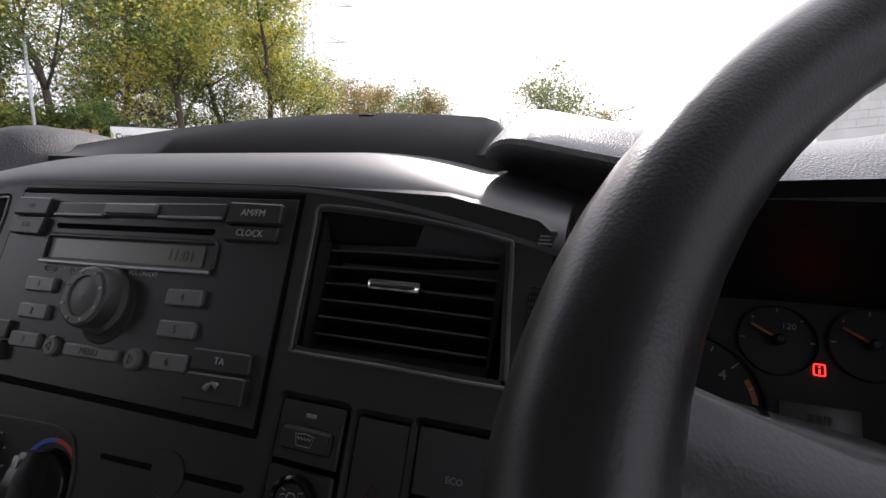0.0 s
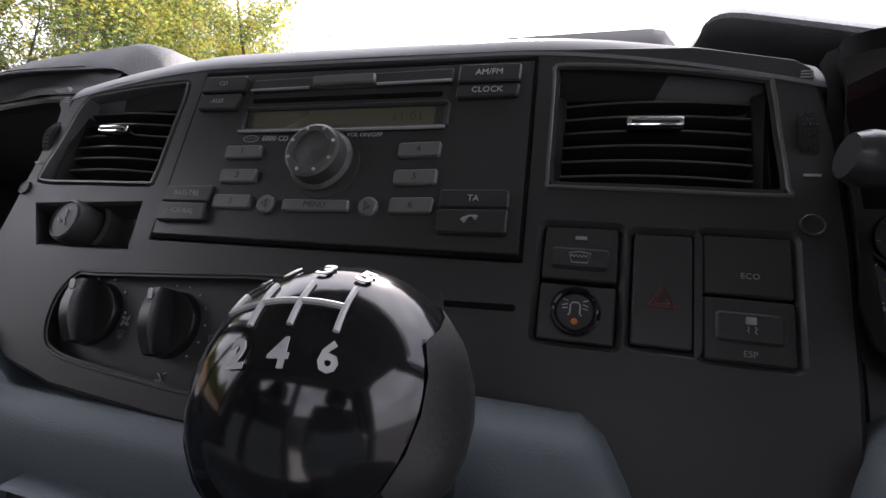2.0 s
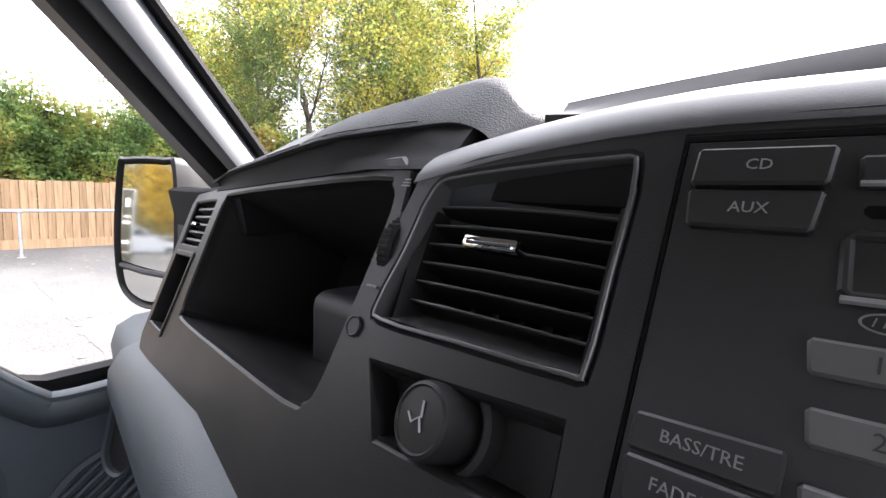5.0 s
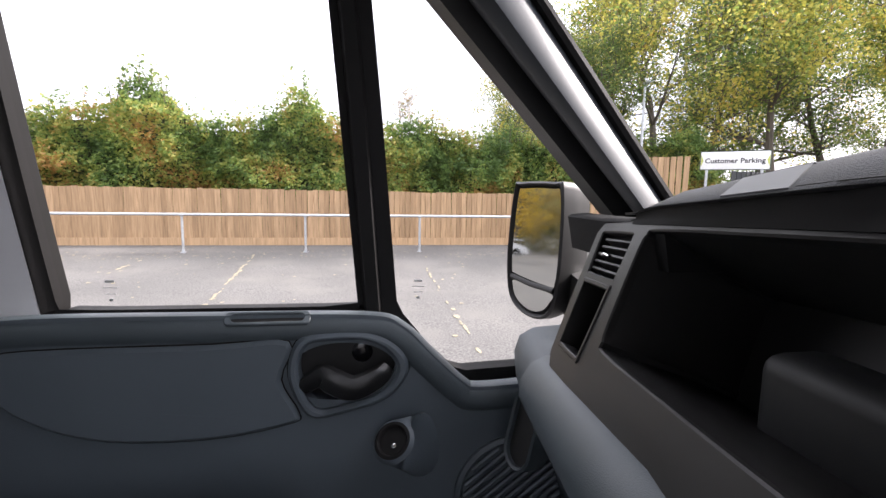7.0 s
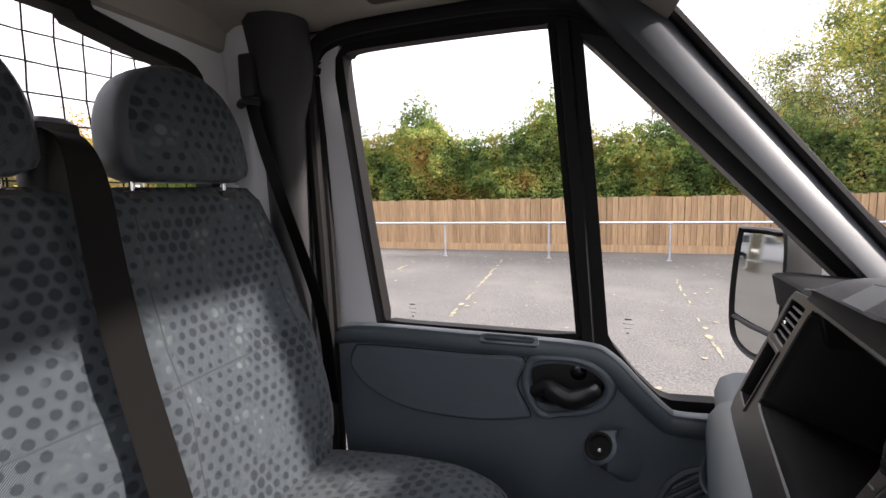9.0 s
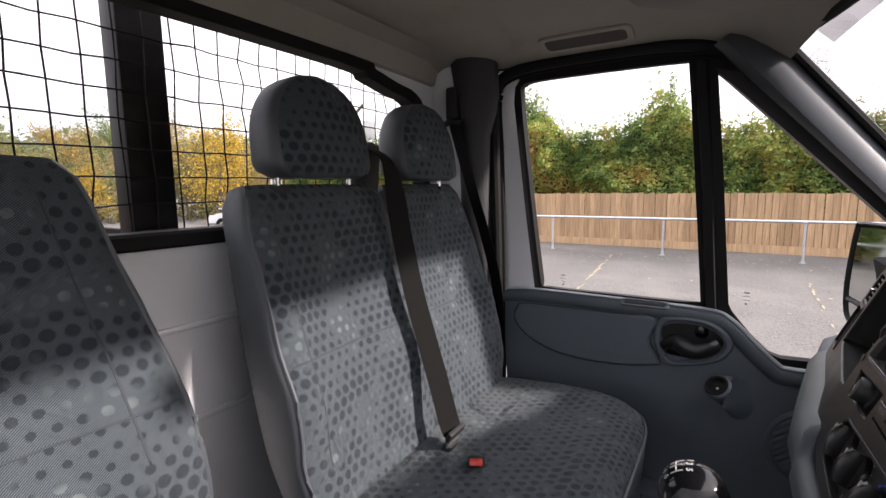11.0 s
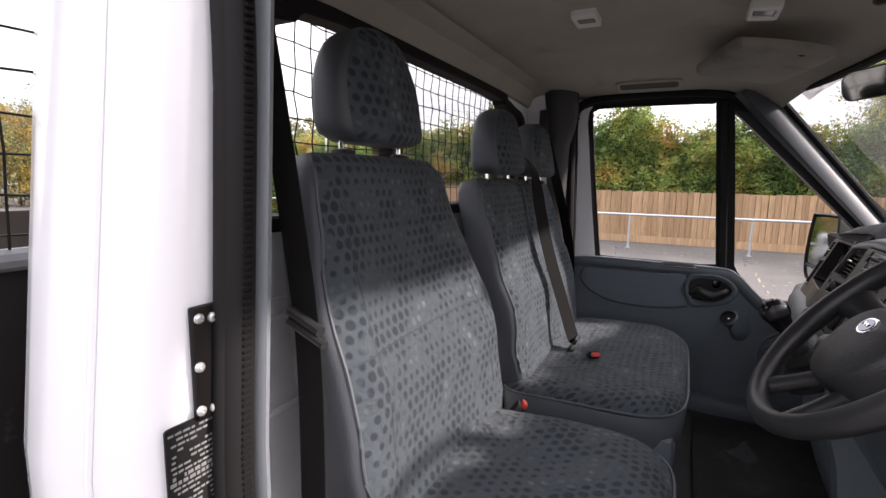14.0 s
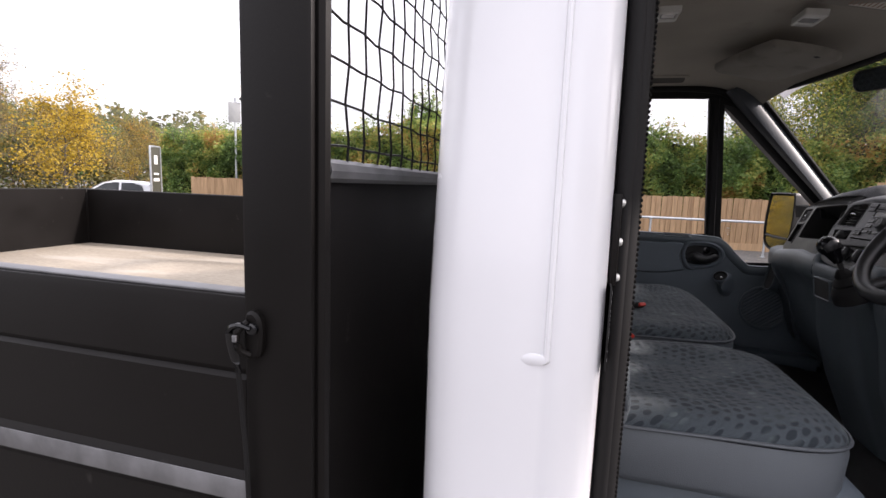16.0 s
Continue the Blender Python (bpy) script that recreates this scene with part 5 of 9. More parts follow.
for k in range(5):
    vv = 0.092 - 0.0098 * k
    bm = bmesh.new()
    loft(bm, [[left_dash(u, vv + 0.0014, -0.004), left_dash(u, vv - 0.0012, -0.003), left_dash(u, vv - 0.0022, -0.005), left_dash(u, vv - 0.006, -0.022), left_dash(u, vv - 0.0035, -0.022)] for u in (-0.714 - 0.0012 * (k - 4), -0.675, -0.628)])
    part("slat", bm, M_BLACK, ov)
bm = bmesh.new()
tube(bm, [left_dash(-0.660, 0.0705, 0.001), left_dash(-0.672, 0.0720, 0.003), left_dash(-0.684, 0.0705, 0.001)], 0.0028, 8, flat=0.6)
part("slider_tab", bm, M_CHROME, ov, "bright chrome tab")

# ---- padded tops ----
def pad(xs, section, name, mat, label, sharp=55):
    bm = bmesh.new()
    loft(bm, [section(x) for x in xs])
    return part(name, bm, mat, board, label, sharp)


def ease_(t):
    t = min(1.0, max(0.0, t))
    return t * t * (3 - 2 * t)


def brow_left(x):
    """Passenger-side dash top: a padded lip over the fascia that swells into a hump beside the centre."""
    t = min(1.0, max(0.0, (-0.235 - x) / 0.45))
    hump = math.exp(-((x + 0.262) / 0.055) ** 2)
    zb = 1.495 - 0.088 * max(0.0, -0.26 - x)
    yf = 0.0435 + side_step(min(x, -0.29)) + 0.031 * ease_((x + 0.37) / 0.10)
    end = math.sqrt(max(0.0, 1 - (1 - min(1.0, max(0.0, (x + 0.233) / -0.050))) ** 2))
    h = lerp(0.026, 0.010, t) + 0.008 * hump
    back = 0.46 - 0.18 * (abs(x) / 0.85) ** 3
    prof = [(yf + 0.020, zb - 0.004), (yf + 0.002, zb - 0.002), (yf, zb - 0.0005), (yf + 0.0012, zb + 0.0012), (yf + 0.030, zb + 0.005 + h * 0.72), (yf + 0.044, zb + 0.005 + h * 0.92), (yf + 0.065, zb + 0.005 + h), (yf + 0.10, zb + 0.003 + h), (0.30, zb + 0.016), (back, zb - 0.010), (back, zb - 0.06), (0.20, zb - 0.05)]
    tip = ease_((-0.585 - x) / 0.075)
    return [Vector((x, y, lerp(lerp(1.475, z, 0.15 + 0.85 * end), 1.452, tip * (0.9 if z > zb else 0.5)))) for y, z in prof]


pad([-0.2332, -0.235, -0.238, -0.242, -0.248, -0.256, -0.265, -0.274, -0.283, -0.29, -0.30, -0.33, -0.37, -0.42, -0.48, -0.54, -0.58, -0.60, -0.62, -0.64, -0.655, -0.66], brow_left, "padded_top", M_PAD, "grained charcoal padded dash top", 40)


def brow_right(x):
    """Driver-side instrument hood: a padded peak from beside the centre to the door."""
    t = (x - 0.205) / 0.68
    start = math.sqrt(max(0.0, 1 - (1 - min(1.0, (x - 0.197) / 0.022)) ** 2))
    zb = 1.5055 - 0.20 * (min(x, 0.33) - 0.207) + 0.018 * ease_((x - 0.34) / 0.14) - 0.022 * max(0.0, t - 0.2)
    yf = 0.086 + 0.20 * max(0.0, t - 0.75)
    back = 0.46 - 0.18 * (abs(x) / 0.85) ** 3
    prof = [(yf + 0.040, zb - 0.006), (yf + 0.006, zb - 0.003), (yf, zb), (yf, zb + 0.003), (yf + 0.010, zb + 0.009), (yf + 0.030, zb + 0.018), (yf + 0.060, zb + 0.0255), (0.22, zb + 0.023), (0.32, zb - 0.002), (back, 1.45), (back, 1.42), (0.20, 1.46)]
    return [Vector((x, y, lerp(1.49, z, 0.3 + 0.7 * start))) for y, z in prof]


pad([0.1975, 0.199, 0.202, 0.206, 0.212, 0.220, 0.232, 0.25, 0.265, 0.28, 0.30, 0.32, 0.34, 0.36, 0.38, 0.42, 0.48, 0.54, 0.60, 0.66, 0.72, 0.78, 0.84, 0.88], brow_right, "instrument_hood", M_HOOD, "grained instrument hood, glare painted into its pale grey")


def centre_hood(x):
    """The upright black tray edge behind the centre fascia."""
    s = (x + 0.012) / 0.214
    zt = 1.537 - 0.020 * s * s + 0.006 * s - 0.014 * max(0.0, (x - 0.180) / 0.014) ** 2
    yb = 0.136 + 0.05 * (1 - s * s)
    prof = [(yb - 0.012, 1.46), (yb - 0.010, 1.500), (yb + 0.010, zt - 0.006), (yb + 0.016, zt), (yb + 0.028, zt + 0.001), (yb + 0.034, zt - 0.006), (yb + 0.05, 1.49), (yb + 0.30, 1.475), (yb + 0.30, 1.44)]
    return [Vector((x, y, z)) for y, z in prof]


pad([-0.226 + 0.420 * k / 48 for k in range(49)], centre_hood, "centre_hood", M_BLACK, "black ridge behind the centre fascia, chipped along its edge", 40)
bm = bmesh.new()
rnd = random.Random(4)
for k in range(26):
    x = rnd.uniform(0.06, 0.178)
    y, z = [(p.y, p.z) for p in centre_hood(x)][3]
    box(bm, (x, y + rnd.uniform(-0.002, 0.004), z - rnd.uniform(0.0, 0.007)), (rnd.uniform(0.002, 0.007), 0.002, rnd.uniform(0.0008, 0.002)), Matrix.Identity(4), 0.0004, 1)
tagged(part("chips", bm, M_PRINTDIM, board), kind="stuff")
# smooth cover let into the pad, and the stitched line along its lower edge
bm = bmesh.new()
rings = []
for x in (-0.402, -0.42, -0.44, -0.462, -0.474):
    p = brow_left(x)
    up = Vector((0, -0.5, 0.86))
    q = brow_left(x - 0.014)
    rings.append([p[3] + up * 0.0002, p[3] + up * 0.0010, lerp(p[3], q[4], 0.5) + up * 0.0010, q[4] + up * 0.0010, q[4] - up * 0.002])
loft(bm, rings)
part("pad_cover", bm, surface("smooth_grey_cover", (0.10, 0.105, 0.11), 0.42, vary=0.05), board, "smooth grey cover let into the padded top")
bm = bmesh.new()
tube(bm, [brow_left(x - 0.014)[4] + Vector((0, 0.001, 0)) for x in (-0.402, -0.42, -0.44, -0.474)], 0.0016, 6)
part("cover_joint", bm, M_DEEP, board)
bm = bmesh.new()
tube(bm, [lerp(brow_left(x)[3], brow_left(x)[4], 0.07) for x in (-0.29, -0.30, -0.32, -0.34, -0.36, -0.38, -0.398)], 0.0005, 5)
part("pad_seam", bm, M_BLACK, board)
# filler between the fascia and the padded lip
bm = bmesh.new()
rings = []
for x in (-0.246, -0.262, -0.30, -0.35, -0.40, -0.45, -0.50, -0.56, -0.60, -0.64):
    low, high = left_dash(x, 0.1125, 0.0012), brow_left(min(x, -0.285))[1] + Vector((0, 0.003, 0.001))
    high.x = x
    rings.append([low - D_N * 0.01, low, lerp(low, high, 0.18) + Vector((0, 0.002, 0.0015)), lerp(low, high, 0.5) + Vector((0, 0.003, -0.001)), high, high + Vector((0, 0.05, -0.01)), left_dash(x, 0.105, -0.06)])
loft(bm, rings)
part("lip_filler", bm, surface("matt_charcoal_wall", (0.0105, 0.0102, 0.0102), 0.7, spec=0.12, bump=0.2, bump_scale=1200), board, "charcoal wall between shelf and padded top", 60)
# low black top over the outer vent, out to the door
bm = bmesh.new()
rings = []
for x in (-0.57, -0.62, -0.66, -0.70, -0.74, -0.80, -0.86):
    p = left_dash(max(x, -0.745), 0.1155, -0.001)
    back = 0.46 - 0.18 * (abs(x) / 0.85) ** 3
    rings.append([Vector((x, y, z)) for y, z in ((p.y, p.z), (p.y + 0.006, p.z + 0.004), (p.y + 0.03, p.z + 0.006), (back, p.z - 0.004), (back, p.z - 0.05), (p.y + 0.01, p.z - 0.05))])
loft(bm, rings)
part("outer_top", bm, surface("grained_black_dash_top", (0.014, 0.014, 0.0145), 0.78, spec=0.14, bump=0.4, bump_scale=800, bump_kind="leather"), board, "black dash top beside the door")

# ---- blue-grey lower half ----
def lower(x):
    """The rolled blue-grey ledge under the fascia on the passenger side."""
    s = side_step(x)
    y0 = -0.030 + s
    z0 = 1.288 - 0.10 * max(0.0, -0.42 - x)
    prof = [(y0 + 0.030, z0 - 0.005), (y0 + 0.004, z0 + 0.002), (y0 - 0.018, z0 - 0.008), (y0 - 0.032, z0 - 0.030), (y0 - 0.034, z0 - 0.055), (y0 - 0.022, z0 - 0.080), (y0 + 0.004, z0 - 0.098), (y0 + 0.03, z0 - 0.14), (y0 + 0.06, z0 - 0.24), (y0 + 0.12, z0 - 0.40), (y0 + 0.30, 0.72), (y0 + 0.36, 0.72), (y0 + 0.2, z0 - 0.05)]
    return [Vector((x, y, z)) for y, z in prof]


pad([-0.215, -0.23, -0.26, -0.30, -0.36, -0.42, -0.50, -0.58, -0.64, -0.70, -0.735], lower, "lower_ledge", M_TRIMTOP, "blue-grey grained lower dash ledge")


def outer_end(x):
    """The end of the ledge beside the door, with a cup-shaped pocket."""
    s = side_step(x)
    y0 = -0.030 + s
    q = max(0.0, -0.735 - x)
    z0 = 1.2565 + 0.03 * q
    prof = [(y0 + 0.06, z0 + 0.002), (y0 + 0.010, z0 - 0.002), (y0 - 0.012, z0 - 0.014), (y0 - 0.020, z0 - 0.040), (y0 - 0.016, z0 - 0.080), (y0 - 0.004, z0 - 0.12), (y0 + 0.02, z0 - 0.16), (y0 + 0.05, z0 - 0.22), (y0 + 0.10, z0 - 0.40), (y0 + 0.28, 0.72), (y0 + 0.34, 0.72), (y0 + 0.2, z0 - 0.03)]
    return [Vector((x, y, z)) for y, z in prof]


pad([-0.737, -0.75, -0.78, -0.81, -0.84, -0.862], outer_end, "ledge_end", M_TRIMTOP, "blue-grey dash end with a drinks pocket")
pock = rr(0.050, 0.120, 0.024, 0.0, 0.0, 6)
hold = Matrix.Translation((-0.790, 0.040, 1.125)) @ Matrix.Rotation(radians(78), 4, "X") @ Matrix.Rotation(radians(18), 4, "Y")
bm = bmesh.new()
rim(bm, lambda u, v, n: hold @ Vector((u, v, n)), offset(pock, 0.006), pock, -0.03, 0.006, 0.003, -0.03)
cupr = part("drinks_pocket", bm, M_TRIMTOP, board, "blue-grey rim of a drinks pocket")
# Flat black sheet paints the shade inside the drinks pocket.
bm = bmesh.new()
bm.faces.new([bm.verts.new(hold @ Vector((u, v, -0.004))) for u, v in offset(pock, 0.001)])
part("pocket_shade_sheet", bm, M_DEEP, cupr, "flat black sheet painting the pocket's shade")


def ease(t):
    t = min(1.0, max(0.0, t))
    return t * t * (3 - 2 * t)


def console(x):
    """The blue-grey trim under the centre fascia, which swells into the pod of the gear lever."""
    p = ease((x + 0.012) / 0.045) * ease((0.200 - x) / 0.055)
    top = lerp(lerp(1.268, 1.226, ease(x / 0.15)), 1.303, p)
    top += 0.030 * ease((-0.195 - x) / 0.03)
    out = lerp(0.016, 0.034, p)
    yf = (top - 1.361) * 0.4404
    prof = [(yf + 0.040, top - 0.020), (yf + 0.006, top - 0.002), (yf - 0.2 * out, top), (yf - 0.7 * out, top - 0.004), (yf - out, top - 0.014), (yf - out - 0.003, top - 0.030), (yf - out + 0.004, top - 0.060), (yf - out + 0.020, top - 0.12), (yf + 0.02, top - 0.24), (yf + 0.06, 0.90), (yf + 0.14, 0.71), (0.20, 0.71), (0.20, 1.10)]
    return [Vector((x, y, z)) for y, z in prof]


pad([-0.230, -0.222, -0.214, -0.205, -0.19, -0.16, -0.13, -0.10, -0.06, -0.03, -0.015, -0.005, 0.005, 0.015, 0.025, 0.04, 0.06, 0.10, 0.13, 0.145, 0.155, 0.165, 0.175, 0.185, 0.195, 0.205, 0.225, 0.243], console, "gear_console", M_TRIMTOP, "blue-grey pod that carries the gear lever")
bm = bmesh.new()
rim(bm, lambda u, v, n: Vector((u, -0.062 - n + (v - 1.20) * -0.14, v)), rr(0.105, 0.066, 0.010, -0.105, 1.196), rr(0.097, 0.058, 0.008, -0.105, 1.196), -0.01, 0.006, 0.002, -0.03)
part("pocket_frame", bm, M_TRIM, board, "blue-grey frame of a small pocket")
# Flat black sheet stands for the pocket's depth and paints its shade.
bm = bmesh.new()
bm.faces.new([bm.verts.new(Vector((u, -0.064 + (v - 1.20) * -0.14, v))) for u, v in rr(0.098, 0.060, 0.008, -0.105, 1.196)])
part("pocket_shade", bm, M_DEEP, board, "flat black sheet painting the pocket's shade")


def knee(x):
    """The driver's knee panel, its top corner rounded beside the centre fascia."""
    t = (x - 0.245) / 0.62
    drop = 0.055 * (1 - ease((x - 0.226) / 0.030))
    top = 1.316 - drop - 0.02 * t
    yf = (top - 1.361) * 0.4404 + 0.02 * t
    prof = [(yf + 0.06, top - 0.01), (yf + 0.006, top), (yf - 0.014, top - 0.004), (yf - 0.030, top - 0.020), (yf - 0.034, top - 0.045), (yf - 0.024, top - 0.10), (0.02, 1.08), (0.10, 0.92), (0.22, 0.72), (0.30, 0.72), (0.24, 1.20)]
    return [Vector((x, y, z)) for y, z in prof]


pad([0.226, 0.232, 0.238, 0.244, 0.250, 0.257, 0.27, 0.30, 0.40, 0.50, 0.60, 0.70, 0.80, 0.865], knee, "knee_panel", M_TRIMTOP, "blue-grey driver's knee panel")

# ---- instruments ----
inst = thing("instrument_cluster", "dark instrument cluster with round dials and a small display", "instrument cluster", (0.46, 0.12, 1.40))
I_M = dash_at(0.405, 0.050, -0.190)


def idash(u, v, n):
    return I_M @ Vector((u, v, n))


bm = bmesh.new()
outl = [(p.x, p.y) for p in smooth_path([(a, b, 0) for a, b in ((0.165, 0.045), (0.13, 0.070), (0.0, 0.078), (-0.13, 0.070), (-0.142, 0.045), (-0.144, -0.02), (-0.13, -0.075), (0.0, -0.085), (0.15, -0.075), (0.170, -0.02))], 4, True)]
bm.faces.new([bm.verts.new(idash(u, v, 0)) for u, v in outl])
part("dial_plate", bm, M_BLACK, inst)
bm = bmesh.new()
loft(bm, [[idash(u * 1.08, v * 1.12, 0.196) for u, v in outl], [idash(u * 1.04, v * 1.08, 0.180) for u, v in outl], [idash(u, v, 0.0) for u, v in outl]], (False, False))
part("binnacle", bm, M_FASCIA, inst, "charcoal surround", 50)
bm = bmesh.new()
sheet(bm, dash, [(0.2515, 0.105), (0.2515, -0.115), (0.86, -0.115), (0.86, 0.105), (0.70, 0.135), (0.30, 0.135)], [[(0.405 + u * 1.08, 0.050 + v * 1.12) for u, v in outl]], 0.03, 0.003, -0.006)
part("driver_fascia", bm, M_FASCIA, inst, "charcoal driver-side fascia")


def dial(cu, cv, r, marks, texts, needle, a0=225, a1=-45, red_from=None):
    bm = bmesh.new()
    rim(bm, idash, circle(r * 1.06, cu, cv, 40), circle(r, cu, cv, 40), 0.0, 0.004, 0.001, 0.001)
    d = part("dial_ring", bm, M_BLACK, inst)
    bm = bmesh.new()
    for k in range(marks + 1):
        a = radians(lerp(a0, a1, k / marks))
        m = I_M @ Matrix.Translation((cu, cv, 0.0012)) @ Matrix.Rotation(a, 4, "Z")
        box(bm, (r * 0.90, 0, 0), (r * 0.13 if k % 2 == 0 else r * 0.07, 0.0009, 0.0004), m)
    part("scale", bm, M_PRINT, d)
    for t, q in texts:
        a = radians(lerp(a0, a1, q))
        lettering("writing", t, r * 0.20, I_M @ Matrix.Translation((cu + r * 0.68 * math.cos(a), cv + r * 0.68 * math.sin(a), 0.0013)), M_PRINT, d)
    if red_from is not None:
        bm = bmesh.new()
        pts = [radians(lerp(a0, a1, lerp(red_from, 1.0, k / 10))) for k in range(11)]
        loft(bm, [[idash(cu + q * r * math.cos(a), cv + q * r * math.sin(a), 0.0011) for q in (0.86, 0.93)] for a in pts], closed=False)
        part("red_band", bm, M_ORANGE, d, "orange-red band")
    bm = bmesh.new()
    m = I_M @ Matrix.Translation((cu, cv, 0.005)) @ Matrix.Rotation(radians(needle), 4, "Z")
    box(bm, (r * 0.40, 0, 0), (r * 0.85, 0.0016, 0.0010), m)
    part("needle", bm, M_ORANGE, d, "orange needle")
    bm = bmesh.new()
    lathe(bm, [(r * 0.17, 0.002), (r * 0.16, 0.008), (r * 0.10, 0.0095)], I_M @ Matrix.Translation((cu, cv, 0)), 20)
    part("needle_cap", bm, M_BUTTONDARK, d)


dial(-0.086, -0.003, 0.050, 12, [(str(k), k / 6) for k in range(7)], 225, red_from=0.72)
dial(0.086, -0.003, 0.050, 14, [("20", 0.14), ("40", 0.29), ("60", 0.43), ("80", 0.57), ("100", 0.71), ("120", 0.86)], 225)
dial(-0.029, 0.050, 0.023, 4, [], 150, 180, 0)
dial(0.024, 0.053, 0.023, 4, [], 150, 180, 0)
lettering("writing", "120", 0.0060, I_M @ Matrix.Translation((-0.022, 0.060, 0.0013)), M_PRINT, inst)
bm = bmesh.new()
box(bm, (-0.006, -0.008, 0.001), (0.046, 0.036, 0.002), I_M, 0.001)
ds = part("small_display", bm, surface("grey_green_display", (0.10, 0.105, 0.09), 0.3), inst, "unlit grey-green display")
bm = bmesh.new()
for k, w in enumerate((0.014, 0.026)):
    for j in range(6):
        box(bm, (-0.006 + w * (j - 2.5) / 6, 0.001 - 0.009 * k, 0.0024), (w / 8, 0.005, 0.0004), I_M)
part("segments", bm, M_LCDINK, ds)
bm = bmesh.new()
rim(bm, idash, rr(0.0070, 0.0080, 0.001, -0.005, 0.033), rr(0.0056, 0.0066, 0.0008, -0.005, 0.033), 0.0008, 0.0014, 0.0001)
box(bm, (-0.005, 0.0320, 0.0012), (0.0010, 0.0030, 0.0004), I_M)
box(bm, (-0.005, 0.0350, 0.0012), (0.0010, 0.0010, 0.0004), I_M)
part("warning_lamp", bm, M_WARN, inst, "lit red information lamp")

# ---- steering column, stalks and wheel ----
HUB = Vector((0.454, -0.064, 1.402))
S_DN = Vector((0, -0.669, -0.743)).normalized()
S_N = Vector((0, -0.743, 0.669)).normalized()
S_M = Matrix(((1, -S_DN.x, S_N.x, HUB.x), (0, -S_DN.y, S_N.y, HUB.y), (0, -S_DN.z, S_N.z, HUB.z), (0, 0, 0, 1)))
col = thing("steering_column", "black plastic steering column cowl with switch stalks", "steering column", tuple(HUB))
bm = bmesh.new()
loft(bm, [[S_M @ Vector((a * w, b * h + off, z)) for a, b in rr(2, 2, 0.7)] for w, h, off, z in ((0.045, 0.045, 0.0, -0.045), (0.062, 0.060, 0.005, -0.06), (0.066, 0.066, 0.01, -0.12), (0.060, 0.06, 0.02, -0.20))])
part("cowl", bm, M_BLACK, col, sharp=50)
for side, writing in ((-1, True), (1, False)):
    bm = bmesh.new()
    a = Vector((HUB.x + side * 0.04, 0.004, 1.388))
    b = Vector((0.238, -0.006, 1.416)) if side < 0 else S_M @ Vector((0.19, 0.02, -0.07))
    ax = (b - a).normalized()
    pts = [lerp(a, b, t) for t in (0, 0.35, 0.40, 0.58, 0.60, 0.615, 0.80, 0.97, 1.0)]
    tube(bm, pts, [0.008, 0.009, 0.0112, 0.0118, 0.0118, 0.0118, 0.0118, 0.0114, 0.009], 20)
    st = part("stalk", bm, surface("satin_black_stalk", (0.030, 0.030, 0.031), 0.33, vary=0.06, bump=0.05, bump_scale=1200), col, "thick black switch stalk")
    bm = bmesh.new()
    for t in (0.575, 0.79):
        tube(bm, [lerp(a, b, t), lerp(a, b, t + 0.012)], 0.0126, 20)
    part("grip_ring", bm, M_GLOSSBLACK, st)
    if writing:
        zax = Vector((-0.35, -0.85, 0.35))
        zax = (zax - ax * zax.dot(ax)).normalized()
        xax = ax if ax.x > 0 else -ax
        yax = zax.cross(xax)
        for txt, t, dy, size in (("SET", 0.955, 0.0042, 0.0030), ("RESET", 0.925, -0.0026, 0.0030), ("MENU", 0.70, 0.0, 0.0030)):
            p_ = lerp(a, b, t) + zax * 0.0123 + yax * dy
            m_ = Matrix(((xax.x, yax.x, zax.x, p_.x), (xax.y, yax.y, zax.y, p_.y), (xax.z, yax.z, zax.z, p_.z), (0, 0, 0, 1)))
            lettering("writing", txt, size, m_, M_PRINT, st)
wheel = thing("steering_wheel", "black grained three-spoke steering wheel with a padded hub", "steering wheel", tuple(HUB))
bm = bmesh.new()
pts = []
for k in range(72):
    a = 2 * math.pi * k / 72
    pts.append(S_M @ Vector((0.191 * math.cos(a), 0.191 * math.sin(a), 0.030)))
tube(bm, pts, [0.0158 + 0.0025 * max(0.0, math.cos(2 * (2 * math.pi * k / 72)) ) for k in range(72)], 16, closed=True, up=tuple(S_N))
part("rim", bm, M_WHEEL, wheel, "grained black rim", 80)
bm = bmesh.new()
hub = [(p.x, p.y) for p in smooth_path([(a, b, 0) for a, b in ((0.085, 0.020), (0.060, 0.050), (0.0, 0.058), (-0.060, 0.050), (-0.085, 0.020), (-0.080, -0.025), (-0.05, -0.065), (0.0, -0.078), (0.05, -0.065), (0.080, -0.025))], 4, True)]
PAD_LOW = -0.028
loft(bm, [[S_M @ Vector((u * s, v * s + PAD_LOW, z)) for u, v in hub] for s, z in ((0.9, -0.03), (1.0, -0.01), (1.0, 0.022), (0.96, 0.032), (0.85, 0.037), (0.5, 0.041), (0.2, 0.043))])
part("hub_pad", bm, surface("charcoal_hub", (0.017, 0.0175, 0.019), 0.5, bump=0.5, bump_scale=420, bump_kind="leather"), wheel, "charcoal padded hub", 45)
